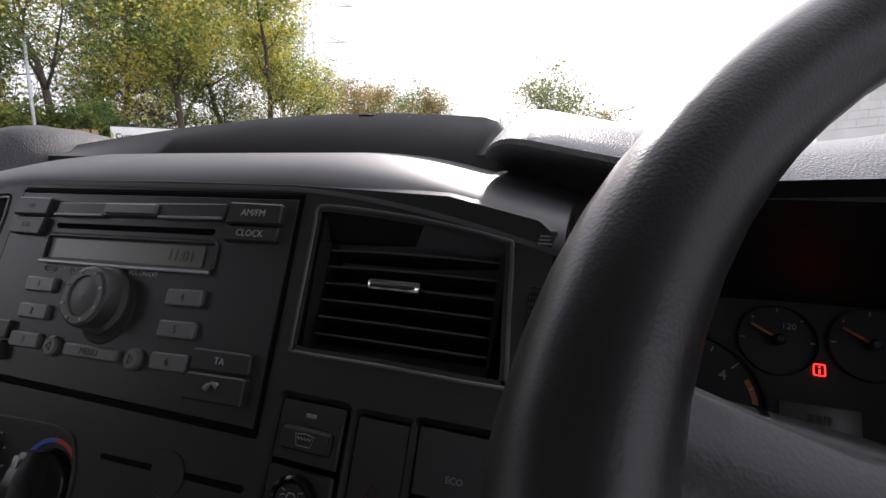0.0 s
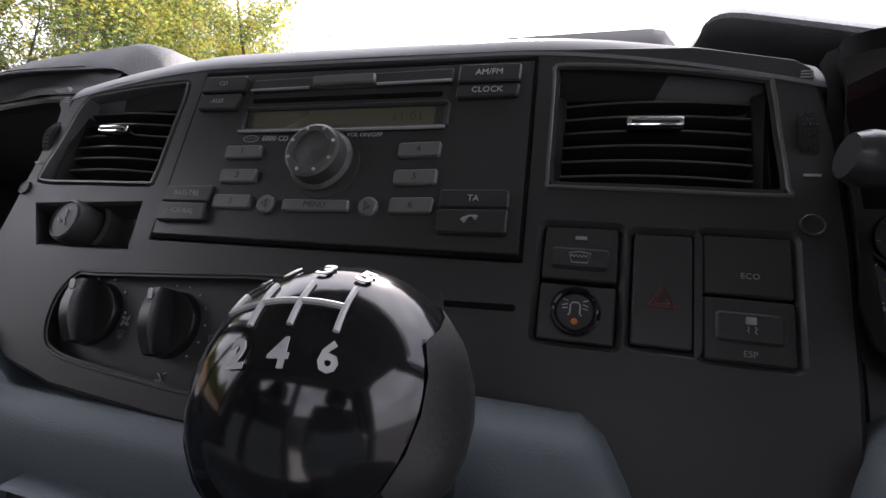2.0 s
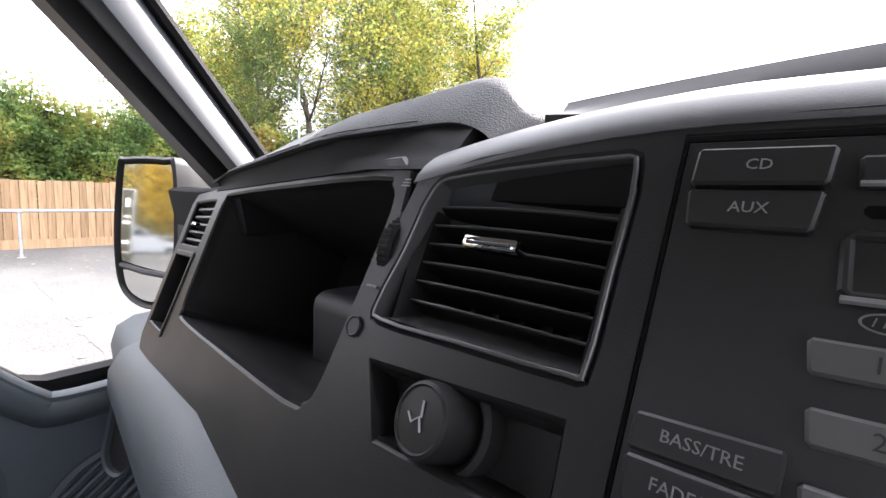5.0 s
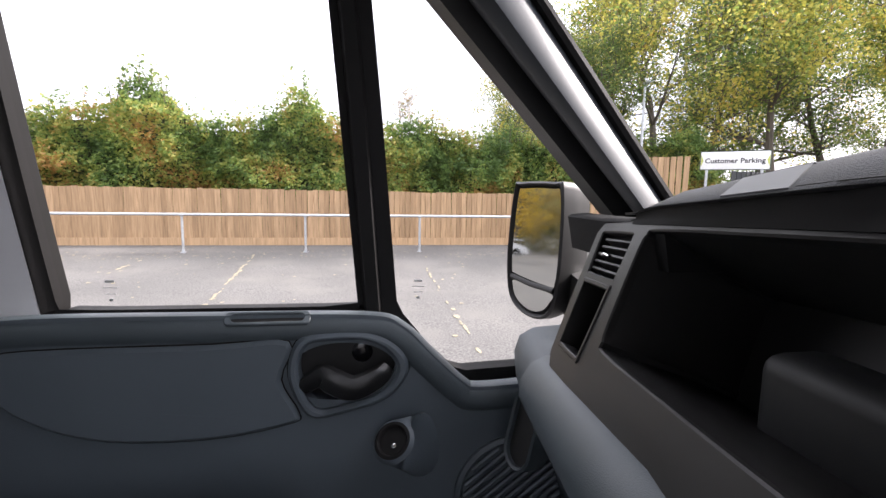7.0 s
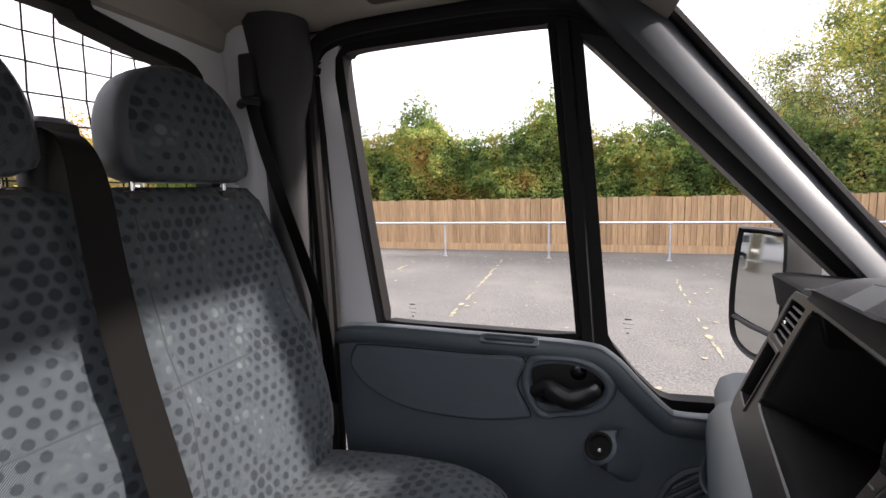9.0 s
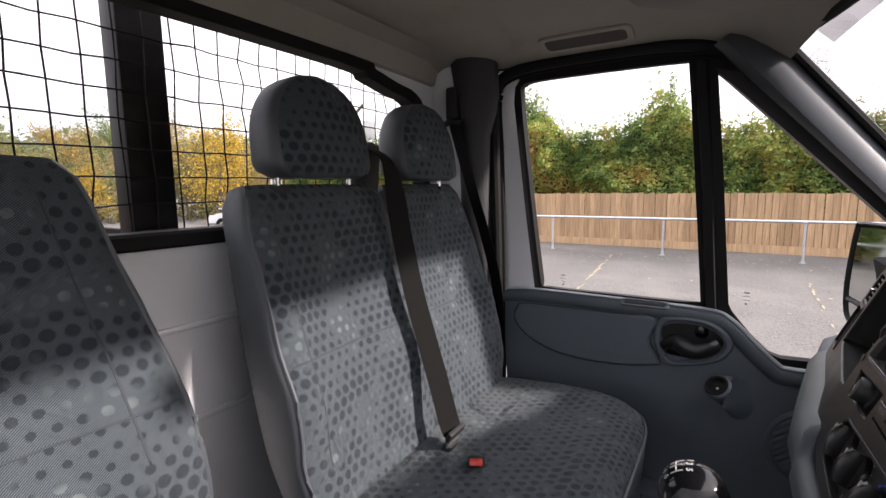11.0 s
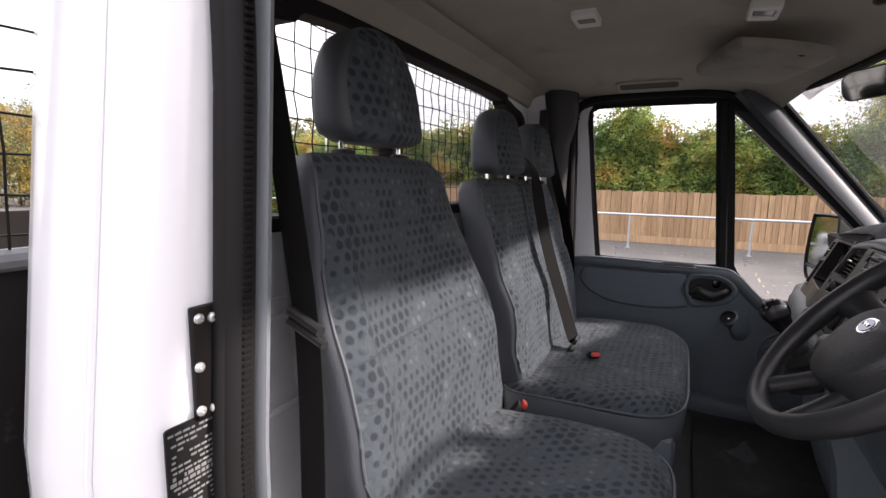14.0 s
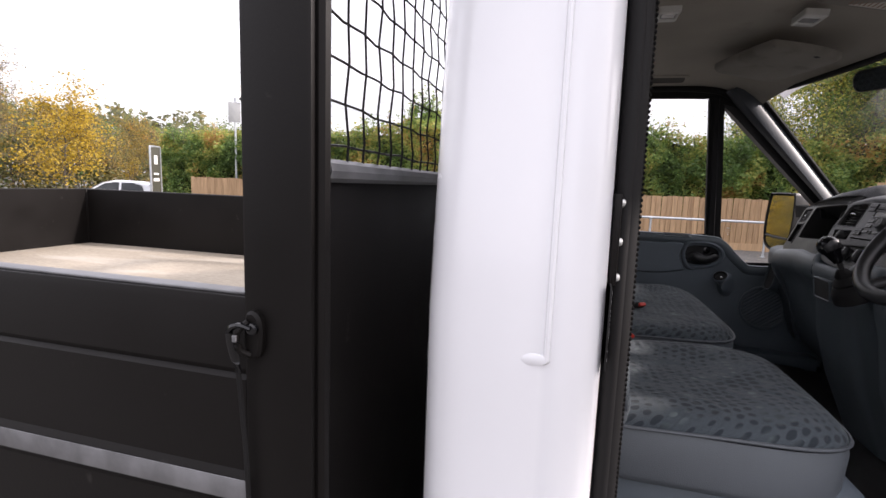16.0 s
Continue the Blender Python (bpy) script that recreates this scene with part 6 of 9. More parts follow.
for a0, wid in ((177, 0.066), (3, 0.066), (248, 0.036), (292, 0.036)):
    bm = bmesh.new()
    d = Vector((math.cos(radians(a0)), math.sin(radians(a0)), 0))
    n_ = Vector((-d.y, d.x, 0))
    rings = []
    for t in (0, 0.3, 0.6, 0.85, 1.0):
        r_ = lerp(0.065, 0.189, t)
        w = wid * lerp(1.0, 0.72, math.sin(math.pi * t))
        z = lerp(-0.006, 0.028, t ** 1.3)
        rings.append([S_M @ (d * r_ + n_ * (w / 2 * q) + Vector((0, 0, z + dz))) for q, dz in ((-1, -0.004), (-0.8, 0.006), (0, 0.009), (0.8, 0.006), (1, -0.004), (0.7, -0.012), (-0.7, -0.012))])
    loft(bm, rings)
    part("spoke", bm, M_WHEEL, wheel, sharp=60)
bm = bmesh.new()
loft(bm, [[S_M @ Vector((u, v, z)) for u, v in circle(r_, 0, 0.018 + PAD_LOW, 28, 0.72)] for r_, z in ((0.021, 0.036), (0.021, 0.0425), (0.019, 0.0442))])
bd = part("badge", bm, M_CHROME, wheel, "oval chrome-rimmed badge")
bm = bmesh.new()
loft(bm, [[S_M @ Vector((u, v, z)) for u, v in circle(r_, 0, 0.018 + PAD_LOW, 28, 0.68)] for r_, z in ((0.0175, 0.0435), (0.016, 0.0452))])
part("badge_face", bm, M_BADGE, bd)
bm = bmesh.new()
tube(bm, [S_M @ Vector((-0.010 + 0.004 * k, 0.0165 + PAD_LOW + 0.004 * (k % 2), 0.0455)) for k in range(6)], 0.0009, 5)
part("badge_mark", bm, M_CHROME, bd)
bm = bmesh.new()
rim(bm, lambda u, v, n: S_M @ Vector((u, v, n)), rr(0.016, 0.012, 0.002, 0, -0.030 + PAD_LOW), rr(0.014, 0.010, 0.0015, 0, -0.030 + PAD_LOW), 0.036, 0.0412, 0.0003)
part("airbag_mark", bm, M_PRINTDIM, wheel)

# ---- gear lever ----
KNOB = Vector((0.0965, -0.1525, 1.3495))
gear = thing("gear_lever", "glossy black gear lever knob with a white shift pattern", "gear lever", (0.10, -0.10, 1.22))
G_UP = Vector((-0.12, -0.53, 0.835)).normalized()
G_X = Vector((1, 0.12, 0))
G_X = (G_X - G_UP * G_X.dot(G_UP)).normalized()
G_Y = G_UP.cross(G_X)
G_M = Matrix(((G_X.x, G_Y.x, G_UP.x, KNOB.x), (G_X.y, G_Y.y, G_UP.y, KNOB.y), (G_X.z, G_Y.z, G_UP.z, KNOB.z), (0, 0, 0, 1)))
KR = 0.0278
bm = bmesh.new()
lathe(bm, [(0.009, -0.052), (0.0125, -0.050), (0.0135, -0.043), (0.017, -0.034)] + [(KR * math.cos(radians(a)) * (1.0 if a > -30 else 1.0), KR * math.sin(radians(a)) * (0.97 if a > 0 else 1.05)) for a in range(-40, 86, 6)] + [(0.0006, KR * 0.972)], G_M, 44)
gk = part("knob", bm, M_GLOSSBLACK, gear, "glossy black ball knob", 60)
# grained leather wings either side of the glossy top
for s in (-1, 1):
    bm = bmesh.new()
    rings = []
    for i in range(9):
        a = radians(lerp(-50, 50, i / 8))
        ring = []
        for j in range(9):
            e = radians(lerp(-42, 34 - 26 * abs(a), j / 8))
            ring.append(G_M @ (Vector((s * math.cos(a) * math.cos(e), math.sin(a) * math.cos(e), math.sin(e))) * (KR * 1.012)))
        rings.append(ring)
    loft(bm, rings, closed=False)
    part("leather_side", bm, M_WHEEL, gk, "grained black leather side", 80)


def on_knob(x, y, lift=1.006):
    r_ = KR * lift
    return G_M @ Vector((x, y, math.sqrt(max(1e-8, r_ * r_ - x * x - y * y)) * 0.975))


bm = bmesh.new()
gx = (-0.0114, -0.0038, 0.0038, 0.0114)
for i, x in enumerate(gx):
    y0, y1 = (-0.0052, 0.0052)
    if i == 0:
        y0 = -0.0005
    pts = [on_knob(x, lerp(y0, y1, k / 6)) for k in range(7)]
    tube(bm, pts, 0.0006, 6)
tube(bm, [on_knob(lerp(gx[0], gx[3], k / 12), 0.0) for k in range(13)], 0.0006, 6)
part("shift_gate", bm, M_PRINT, gk, "white shift pattern")
for t, x, y in (("R", gx[0], 0.0098), ("1", gx[1], 0.0104), ("3", gx[2], 0.0104), ("5", gx[3], 0.0098), ("2", gx[1], -0.0104), ("4", gx[2], -0.0104), ("6", gx[3], -0.0098)):
    p_ = on_knob(x, y, 1.012)
    nrm = (p_ - KNOB).normalized()
    xa = (G_X - nrm * G_X.dot(nrm)).normalized()
    ya = nrm.cross(xa)
    lettering("writing", t, 0.0068, Matrix(((xa.x, ya.x, nrm.x, p_.x), (xa.y, ya.y, nrm.y, p_.y), (xa.z, ya.z, nrm.z, p_.z), (0, 0, 0, 1))), M_PRINT, gk, 0.0002)
bm = bmesh.new()
foot = Vector((0.095, -0.085, 1.235))
tube(bm, [KNOB - G_UP * 0.05, lerp(KNOB - G_UP * 0.05, foot, 0.6), foot], 0.007, 12)
part("shaft", bm, M_BLACK, gear)
bm = bmesh.new()
ax = (KNOB - foot).normalized()
mm = Matrix.Translation(foot) @ ax.to_track_quat("Z", "Y").to_matrix().to_4x4()
lathe(bm, [(0.052, -0.030), (0.050, -0.005), (0.040, 0.012), (0.034, 0.016), (0.036, 0.022), (0.026, 0.034), (0.021, 0.038), (0.022, 0.043), (0.013, 0.058), (0.009, 0.062)], mm, 28)
part("boot", bm, M_RUBBER, gear, "black pleated rubber boot", 50)

# ---- seats ----
def seat_ring(w, t, dip, n=40, p=0.42):
    """A seat's cross-section as (across, depth): flat-sided with round edges, its front (+depth) hollowed by dip."""
    out = []
    for k in range(n):
        a = 2 * math.pi * k / n
        c, s = math.cos(a), math.sin(a)
        x = w / 2 * math.copysign(abs(c) ** p, c)
        d = t / 2 * math.copysign(abs(s) ** p, s)
        if s > 0:
            d -= dip * max(0.0, 1 - (abs(x) / (w / 2 * 0.80)) ** 2) * abs(s) ** 0.3
        out.append((x, d))
    return out


def split_faces(rings, uvs, front_at, name, parent, label_f, label_s, mat_f, mat_s, side_name="side_cover"):
    """Skins rings as two parts: the cloth front, with UVs in metres, and the vinyl sides and back."""
    n = len(rings[0])
    for which, mat, nm, lab in ((True, mat_f, name, label_f), (False, mat_s, side_name, label_s)):
        bm = bmesh.new()
        lay = bm.loops.layers.uv.new("UVMap")
        vs = [[bm.verts.new(p) for p in ring] for ring in rings]
        for i in range(len(rings) - 1):
            for k in range(n):
                if front_at(i, k) == which:
                    f = bm.faces.new((vs[i][k], vs[i][(k + 1) % n], vs[i + 1][(k + 1) % n], vs[i + 1][k]))
                    for loop, uvp in zip(f.loops, (uvs[i][k], uvs[i][(k + 1) % n], uvs[i + 1][(k + 1) % n], uvs[i + 1][k])):
                        loop[lay].uv = uvp
        if not which:
            bm.faces.new(list(reversed(vs[0])))
            bm.faces.new(vs[-1])
        for v in [v for v in bm.verts if not v.link_faces]:
            bm.verts.remove(v)
        part(nm, bm, mat, parent, lab, sharp=70)


def backrest(parent, cx, w_low, w_top, z0, z1, y0, y1, thick=0.13):
    """One backrest, leaning from (y0, z0) to (y1, z1)."""
    rings, uvs = [], []
    N_ = 22
    up = Vector((0, y1 - y0, z1 - z0))
    length = up.length
    up.normalize()
    fwd = Vector((0, up.z, -up.y))
    for j in range(N_ + 1):
        t = j / N_
        w = lerp(w_low, w_top, max(0, (t - 0.25) / 0.75) ** 1.6) * (1 - 0.10 * max(0, (0.25 - t) / 0.25) ** 2)
        th = thick * (0.92 + 0.16 * math.sin(math.pi * min(1, t * 1.2)))
        shrink = 1.0
        if t > 0.90:
            q = (t - 0.90) / 0.10
            shrink = math.sqrt(max(0.0, 1 - (q * 0.94) ** 2.4))
        dip = 0.030 * math.sin(math.pi * min(1.0, t * 1.05)) ** 0.7
        lum = 0.018 * math.exp(-((t - 0.33) / 0.16) ** 2)
        base = Vector((cx, y0, z0)) + up * (length * t)
        ring, uvr = [], []
        for x, d in seat_ring(w * (0.90 + 0.10 * shrink), th * (0.35 + 0.65 * shrink), dip * shrink):
            fold = 0.0105 * noise.noise(Vector(((cx * 9 + x) * 9.0, t * 4.0, cx * 5 + 2.0))) + 0.006 * noise.noise(Vector(((cx + x) * 22.0, t * 9.0, 7.0)))
            ring.append(base + Vector((x, 0, 0)) + fwd * (d + (lum + fold * shrink if d > 0 else 0)))
            uvr.append((x + cx * 3.1, t * length + (0.0 if d > 0 else 0.4)))
        rings.append(ring)
        uvs.append(uvr)
    n = len(rings[0])

    def is_front(i, k):
        return 3 <= k <= 16
    split_faces(rings, uvs, is_front, "backrest", parent, "dotted blue-grey cloth backrest", "grey vinyl side and back cover", M_FABRIC, M_VINYL, side_name="back_cover")
    # piping along both front edges
    for k in (3, 17):
        bm = bmesh.new()
        tube(bm, [rings[i][k] for i in range(1, N_)], 0.0032, 6)
        part("piping", bm, M_PIPING, parent)
    # stitched seams: two upright, one across
    for xq in (7, 13):
        bm = bmesh.new()
        tube(bm, [rings[i][xq] + fwd * -0.0012 for i in range(3, N_ - 1)], 0.0022, 5)
        part("seam", bm, M_FABRIC_SEAM, parent)
    bm = bmesh.new()
    tube(bm, [rings[10][k] + fwd * -0.001 for k in range(4, 17)], 0.0022, 5)
    part("seam", bm, M_FABRIC_SEAM, parent)
    return up, fwd


M_FABRIC_SEAM = surface("seat_seam_thread", (0.034, 0.041, 0.047), 0.9)


def headrest(parent, cx, cy, z0, z1, w, t, lean):
    """A half-round head restraint on two steel posts."""
    N_ = 16
    rings, uvs = [], []
    for j in range(N_ + 1):
        q = j / N_
        z = lerp(z0, z1, q)
        # narrow foot, wide middle, domed top
        prof = (1 - max(0.0, (q - 0.30) / 0.70) ** 2.6 * 0.62) * (1 - 0.10 * max(0.0, (0.18 - q) / 0.18) ** 2)
        cap = math.sqrt(max(0.02, 1 - max(0.0, (q - 0.80) / 0.20) ** 2.2 * 0.97)) * math.sqrt(max(0.05, 1 - max(0.0, (0.10 - q) / 0.10) ** 2 * 0.6))
        ring, uvr = [], []
        for x, d in seat_ring(w * prof * (0.5 + 0.5 * cap), t * (0.30 + 0.70 * cap) * (1 - 0.25 * q), -0.012, p=0.55):
            ring.append(Vector((cx + x, cy + d - lean * q, z)))
            uvr.append((x + cx * 2.3, z))
        rings.append(ring)
        uvs.append(uvr)
    hr = thing_part("headrest", rings, uvs, parent)
    for dx in (-0.098, 0.098):
        bm = bmesh.new()
        lathe(bm, [(0.0050, -0.05), (0.0050, 0.03)], Matrix.Translation((cx + dx * POST, cy - 0.005, z0)), 10)
        part("post", bm, M_CHROME, hr, "bright steel post")
        bm = bmesh.new()
        box(bm, (cx + dx * POST, cy - 0.002, z0 - 0.024), (0.040, 0.030, 0.020), bevel=0.006)
        part("post_guide", bm, M_BLACK, hr, "black plastic guide")


POST = 1.0


def thing_part(name, rings, uvs, parent):
    n = len(rings[0])
    bm = bmesh.new()
    lay = bm.loops.layers.uv.new("UVMap")
    vs = [[bm.verts.new(p) for p in ring] for ring in rings]
    for i in range(len(rings) - 1):
        for k in range(n):
            f = bm.faces.new((vs[i][k], vs[i][(k + 1) % n], vs[i + 1][(k + 1) % n], vs[i + 1][k]))
            f.material_index = 0 if 4 <= k <= 15 else 1
            for loop, uvp in zip(f.loops, (uvs[i][k], uvs[i][(k + 1) % n], uvs[i + 1][(k + 1) % n], uvs[i + 1][k])):
                loop[lay].uv = uvp
    for f in (bm.faces.new(list(reversed(vs[0]))), bm.faces.new(vs[-1])):
        f.material_index = 1
    return part(name, bm, [M_FABRIC, M_VINYL], parent, "cloth-faced headrest with vinyl sides", sharp=70)


def cushion(parent, x0, x1, y_back, y_front, z_top, z_low, round_front=0.10):
    """A seat cushion: dotted cloth top, vinyl skirt, rounded front corners."""
    cx, w = (x0 + x1) / 2, x1 - x0
    L = y_front - y_back

    def outline(g):
        pts = []
        n = 44
        for k in range(n):
            a = 2 * math.pi * k / n
            c, s = math.cos(a), math.sin(a)
            px_ = (w / 2 + g) * math.copysign(abs(c) ** 0.36, c)
            py_ = (L / 2 + g) * math.copysign(abs(s) ** (0.55 if s > 0 else 0.25), s)
            pts.append((cx + px_, (y_back + y_front) / 2 + py_))
        return pts
    skirt = bmesh.new()
    loft(skirt, [[Vector((x, y, z)) for x, y in outline(g)] for g, z in ((-0.04, z_low), (-0.012, z_low + 0.004), (-0.004, z_low + 0.02), (0.0, z_top - 0.050), (-0.003, z_top - 0.032))], (True, False))
    part("side_cover", skirt, M_SKIRT, parent, "grey vinyl cushion skirt", sharp=60)
    bm = bmesh.new()
    lay = bm.loops.layers.uv.new("UVMap")
    rings = []
    for g, dz in ((-0.003, -0.032), (-0.006, -0.022), (-0.020, -0.008), (-0.045, 0.0), (-0.09, 0.002), (-0.14, -0.006), (-0.19, -0.012)):
        ring = []
        for x, y in outline(max(g, -min(w, L) / 2 + 0.02)):
            crown = 0.012 * math.sin(math.pi * (y - y_back) / L) + 0.022 * ((y - y_back) / L)
            fold = 0.009 * noise.noise(Vector((x * 9.0, y * 11.0, 3.0))) if g < -0.03 else 0.0
            ring.append(bm.verts.new((x, y, z_top + dz + crown + fold - 0.018)))
        rings.append(ring)
    n = len(rings[0])
    for a, b in zip(rings, rings[1:]):
        for k in range(n):
            bm.faces.new((a[k], a[(k + 1) % n], b[(k + 1) % n], b[k]))
    bm.faces.new(rings[-1])
    for f in bm.faces:
        for loop in f.loops:
            loop[lay].uv = (loop.vert.co.x * 1.0 + 5.0, loop.vert.co.y + (loop.vert.co.z - z_top) * -1.0)
    part("cushion", bm, M_FABRIC, parent, "dotted blue-grey cloth seat cushion", sharp=70)
    bm = bmesh.new()
    tube(bm, [Vector((x, y, z_top - 0.036 + 0.006 * math.sin(math.pi * (y - y_back) / L) + 0.010 * ((y - y_back) / L))) for x, y in outline(0.0)], 0.0035, 6, closed=True)
    part("piping", bm, M_PIPING, parent)


driver = thing("driver_seat", "blue-grey dotted cloth driver's seat with grey vinyl sides, worn", "car seat", (0.47, -0.5, 0.70))
cushion(driver, 0.205, 0.730, -0.80, -0.312, 1.072, 0.925)
backrest(driver, 0.452, 0.605, 0.455, 1.03, 1.645, -0.750, -0.922, 0.120)
headrest(driver, 0.468, -0.902, 1.676, 1.892, 0.280, 0.115, 0.02)
bm = bmesh.new()
box(bm, (0.47, -0.52, 0.83), (0.46, 0.46, 0.26), bevel=0.03)
part("seat_base", bm, M_TRIM, driver, "grey plastic seat plinth")
bench = thing("passenger_bench", "blue-grey dotted cloth double passenger seat with grey vinyl sides", "car seat", (-0.38, -0.5, 0.70))
cushion(bench, -0.795, 0.030, -0.80, -0.285, 1.045, 0.905)
backrest(bench, -0.205, 0.425, 0.385, 1.02, 1.608, -0.758, -0.915, 0.118)
backrest(bench, -0.590, 0.430, 0.370, 1.02, 1.608, -0.758, -0.915, 0.118)
headrest(bench, -0.200, -0.880, 1.628, 1.830, 0.272, 0.12, 0.02)
headrest(bench, -0.572, -0.872, 1.624, 1.824, 0.272, 0.12, 0.02)
bm = bmesh.new()
box(bm, (-0.38, -0.53, 0.83), (0.76, 0.44, 0.26), bevel=0.03)
part("seat_base", bm, M_TRIM, bench, "grey plastic seat plinth")

# ---- outside: car park, fence, hedge ----
def ground_z(x, y):
    """The tarmac climbs a little from the van to the fence."""
    d = math.hypot(x * 0.5 if x > 0 else x, 0.35 * y)
    return 0.17 * min(1.0, max(0.0, (d - 2.0) / 8.0))


M_TARMAC = surface("worn_tarmac", (0.108, 0.103, 0.097), 0.9, vary=0.16, vary_scale=0.7, bump=1.0, bump_scale=55, grain=0.42, stain=(0.150, 0.141, 0.128), stain_scale=1.3, stain_at=(0.50, 0.85))
bm = bmesh.new()
cuts = [-2000, -400, -100, -60, -40, -30, -24, -20, -17, -15, -13, -12, -11, -10, -9, -8, -7, -6, -5, -4, -3, -2, -1, 0, 1, 2, 4, 8, 20, 60, 200, 2000]
grid = [[bm.verts.new((x, y, ground_z(x, y) if abs(x) < 500 and abs(y) < 500 else 0.17)) for x in cuts] for y in cuts]
for a, b in zip(grid, grid[1:]):
    for k in range(len(cuts) - 1):
        bm.faces.new((a[k], a[k + 1], b[k + 1], b[k]))
solid("ground", bm, M_TARMAC, "grey worn tarmac car park", "ground", kind="structure", sharp=60)

M_GALV = surface("galvanised_steel", (0.52, 0.54, 0.56), 0.42, metal=0.75, vary=0.12, vary_scale=18)


def foliage(name, stops, rough=0.6, patch=1.5):
    """Leaves whose colour differs from leaf to leaf and from clump to clump; thin enough to let some light through."""
    m, n, l, b = nodes_of(name)
    geo = n.new("ShaderNodeNewGeometry")
    co = n.new("ShaderNodeTexCoord")
    cl = n.new("ShaderNodeTexNoise")
    cl.inputs["Scale"].default_value = 0.9
    l.new(co.outputs["Object"], cl.inputs["Vector"])
    mx = n.new("ShaderNodeMath")
    mx.operation = "MULTIPLY_ADD"
    l.new(geo.outputs["Random Per Island"], mx.inputs[0])
    mx.inputs[1].default_value = 0.55
    sub = n.new("ShaderNodeMath")
    sub.operation = "MULTIPLY_ADD"
    l.new(cl.outputs["Fac"], sub.inputs[0])
    sub.inputs[1].default_value, sub.inputs[2].default_value = patch, 0.22 - 0.5 * patch
    l.new(sub.outputs[0], mx.inputs[2])
    ramp = n.new("ShaderNodeValToRGB")
    els = ramp.color_ramp.elements
    els[0].position, els[0].color = stops[0][0], (*stops[0][1], 1)
    els[1].position, els[1].color = stops[-1][0], (*stops[-1][1], 1)
    for pos, c in stops[1:-1]:
        e = els.new(pos)
        e.color = (*c, 1)
    l.new(mx.outputs[0], ramp.inputs[0])
    l.new(ramp.outputs[0], b.inputs["Base Color"])
    b.inputs["Roughness"].default_value = rough
    tr = n.new("ShaderNodeBsdfTranslucent")
    l.new(ramp.outputs[0], tr.inputs["Color"])
    ms = n.new("ShaderNodeMixShader")
    ms.inputs[0].default_value = 0.48
    l.new(b.outputs[0], ms.inputs[1])
    l.new(tr.outputs[0], ms.inputs[2])
    l.new(ms.outputs[0], n["Material Output"].inputs["Surface"])
    return m


M_HEDGE = foliage("hedge_leaves", [(0.12, (0.085, 0.145, 0.040)), (0.42, (0.18, 0.275, 0.070)), (0.60, (0.29, 0.345, 0.085)), (0.82, (0.45, 0.42, 0.11)), (0.97, (0.46, 0.27, 0.09))], patch=2.3)
M_AUTUMN = foliage("yellowing_birch_leaves", [(0.10, (0.101, 0.165, 0.040)), (0.40, (0.231, 0.302, 0.065)), (0.62, (0.504, 0.443, 0.091)), (0.82, (0.600, 0.545, 0.101)), (0.97, (0.600, 0.343, 0.081))])
M_GREENTREE = foliage("green_tree_leaves", [(0.10, (0.060, 0.105, 0.033)), (0.5, (0.131, 0.202, 0.052)), (0.8, (0.242, 0.282, 0.070)), (0.97, (0.403, 0.343, 0.101))])
M_YELLOW = foliage("bright_yellow_leaves", [(0.10, (0.30, 0.20, 0.02)), (0.5, (0.50, 0.34, 0.03)), (0.97, (0.58, 0.42, 0.06))])
M_RUST = foliage("rust_brown_leaves", [(0.10, (0.15, 0.135, 0.050)), (0.40, (0.26, 0.215, 0.065)), (0.70, (0.38, 0.265, 0.060)), (0.97, (0.44, 0.21, 0.045))])
M_SCRUB = foliage("olive_brown_scrub_leaves", [(0.10, (0.085, 0.090, 0.036)), (0.45, (0.165, 0.160, 0.060)), (0.75, (0.26, 0.21, 0.075)), (0.97, (0.34, 0.215, 0.060))])
# Distance haze is mixed into these muted leaf colours.
M_WOODS = foliage("hazed_woodland_leaves", [(0.10, (0.100, 0.115, 0.070)), (0.45, (0.165, 0.175, 0.095)), (0.75, (0.25, 0.225, 0.105)), (0.97, (0.30, 0.215, 0.090))], patch=1.1)
M_BARK = surface("grey_brown_bark", (0.095, 0.080, 0.062), 0.9, vary=0.3, vary_scale=6, bump=0.8, bump_scale=40, stretch=(3, 3, 0.6))
# Dark green that paints the shade inside the hedge, on its solid core.
M_HEDGECORE = surface("hedge_core_shade", (0.045, 0.055, 0.022), 0.95, vary=0.4, vary_scale=4)


def leaf_mesh(name, places, size, mat, rnd, up=0.35):
    """One mesh of many small, randomly turned, folded leaves."""
    n = len(places)
    P_ = np.array([tuple(p) for p in places], float)
    g = np.random.default_rng(rnd.randrange(10 ** 6))
    d = g.normal(size=(n, 3))
    d[:, 2] = d[:, 2] * 0.6 - 0.2
    d /= np.linalg.norm(d, axis=1)[:, None]
    r_ = g.normal(size=(n, 3))
    r_[:, 2] += up
    w = np.cross(d, r_)
    w /= np.linalg.norm(w, axis=1)[:, None] + 1e-9
    s = (size * g.uniform(0.6, 1.35, n))[:, None]
    k = np.cross(d, w)
    v = np.stack([P_ - d * s * 0.5, P_ + w * s * 0.30 + k * s * 0.06, P_ + d * s * 0.55, P_ - w * s * 0.30 + k * s * 0.06], 1).reshape(-1, 3)
    me = bpy.data.meshes.new(name)
    me.from_pydata(v.tolist(), [], [(4 * i, 4 * i + 1, 4 * i + 2, 4 * i + 3) for i in range(n)])
    me.materials.append(mat)
    me.update()
    return me


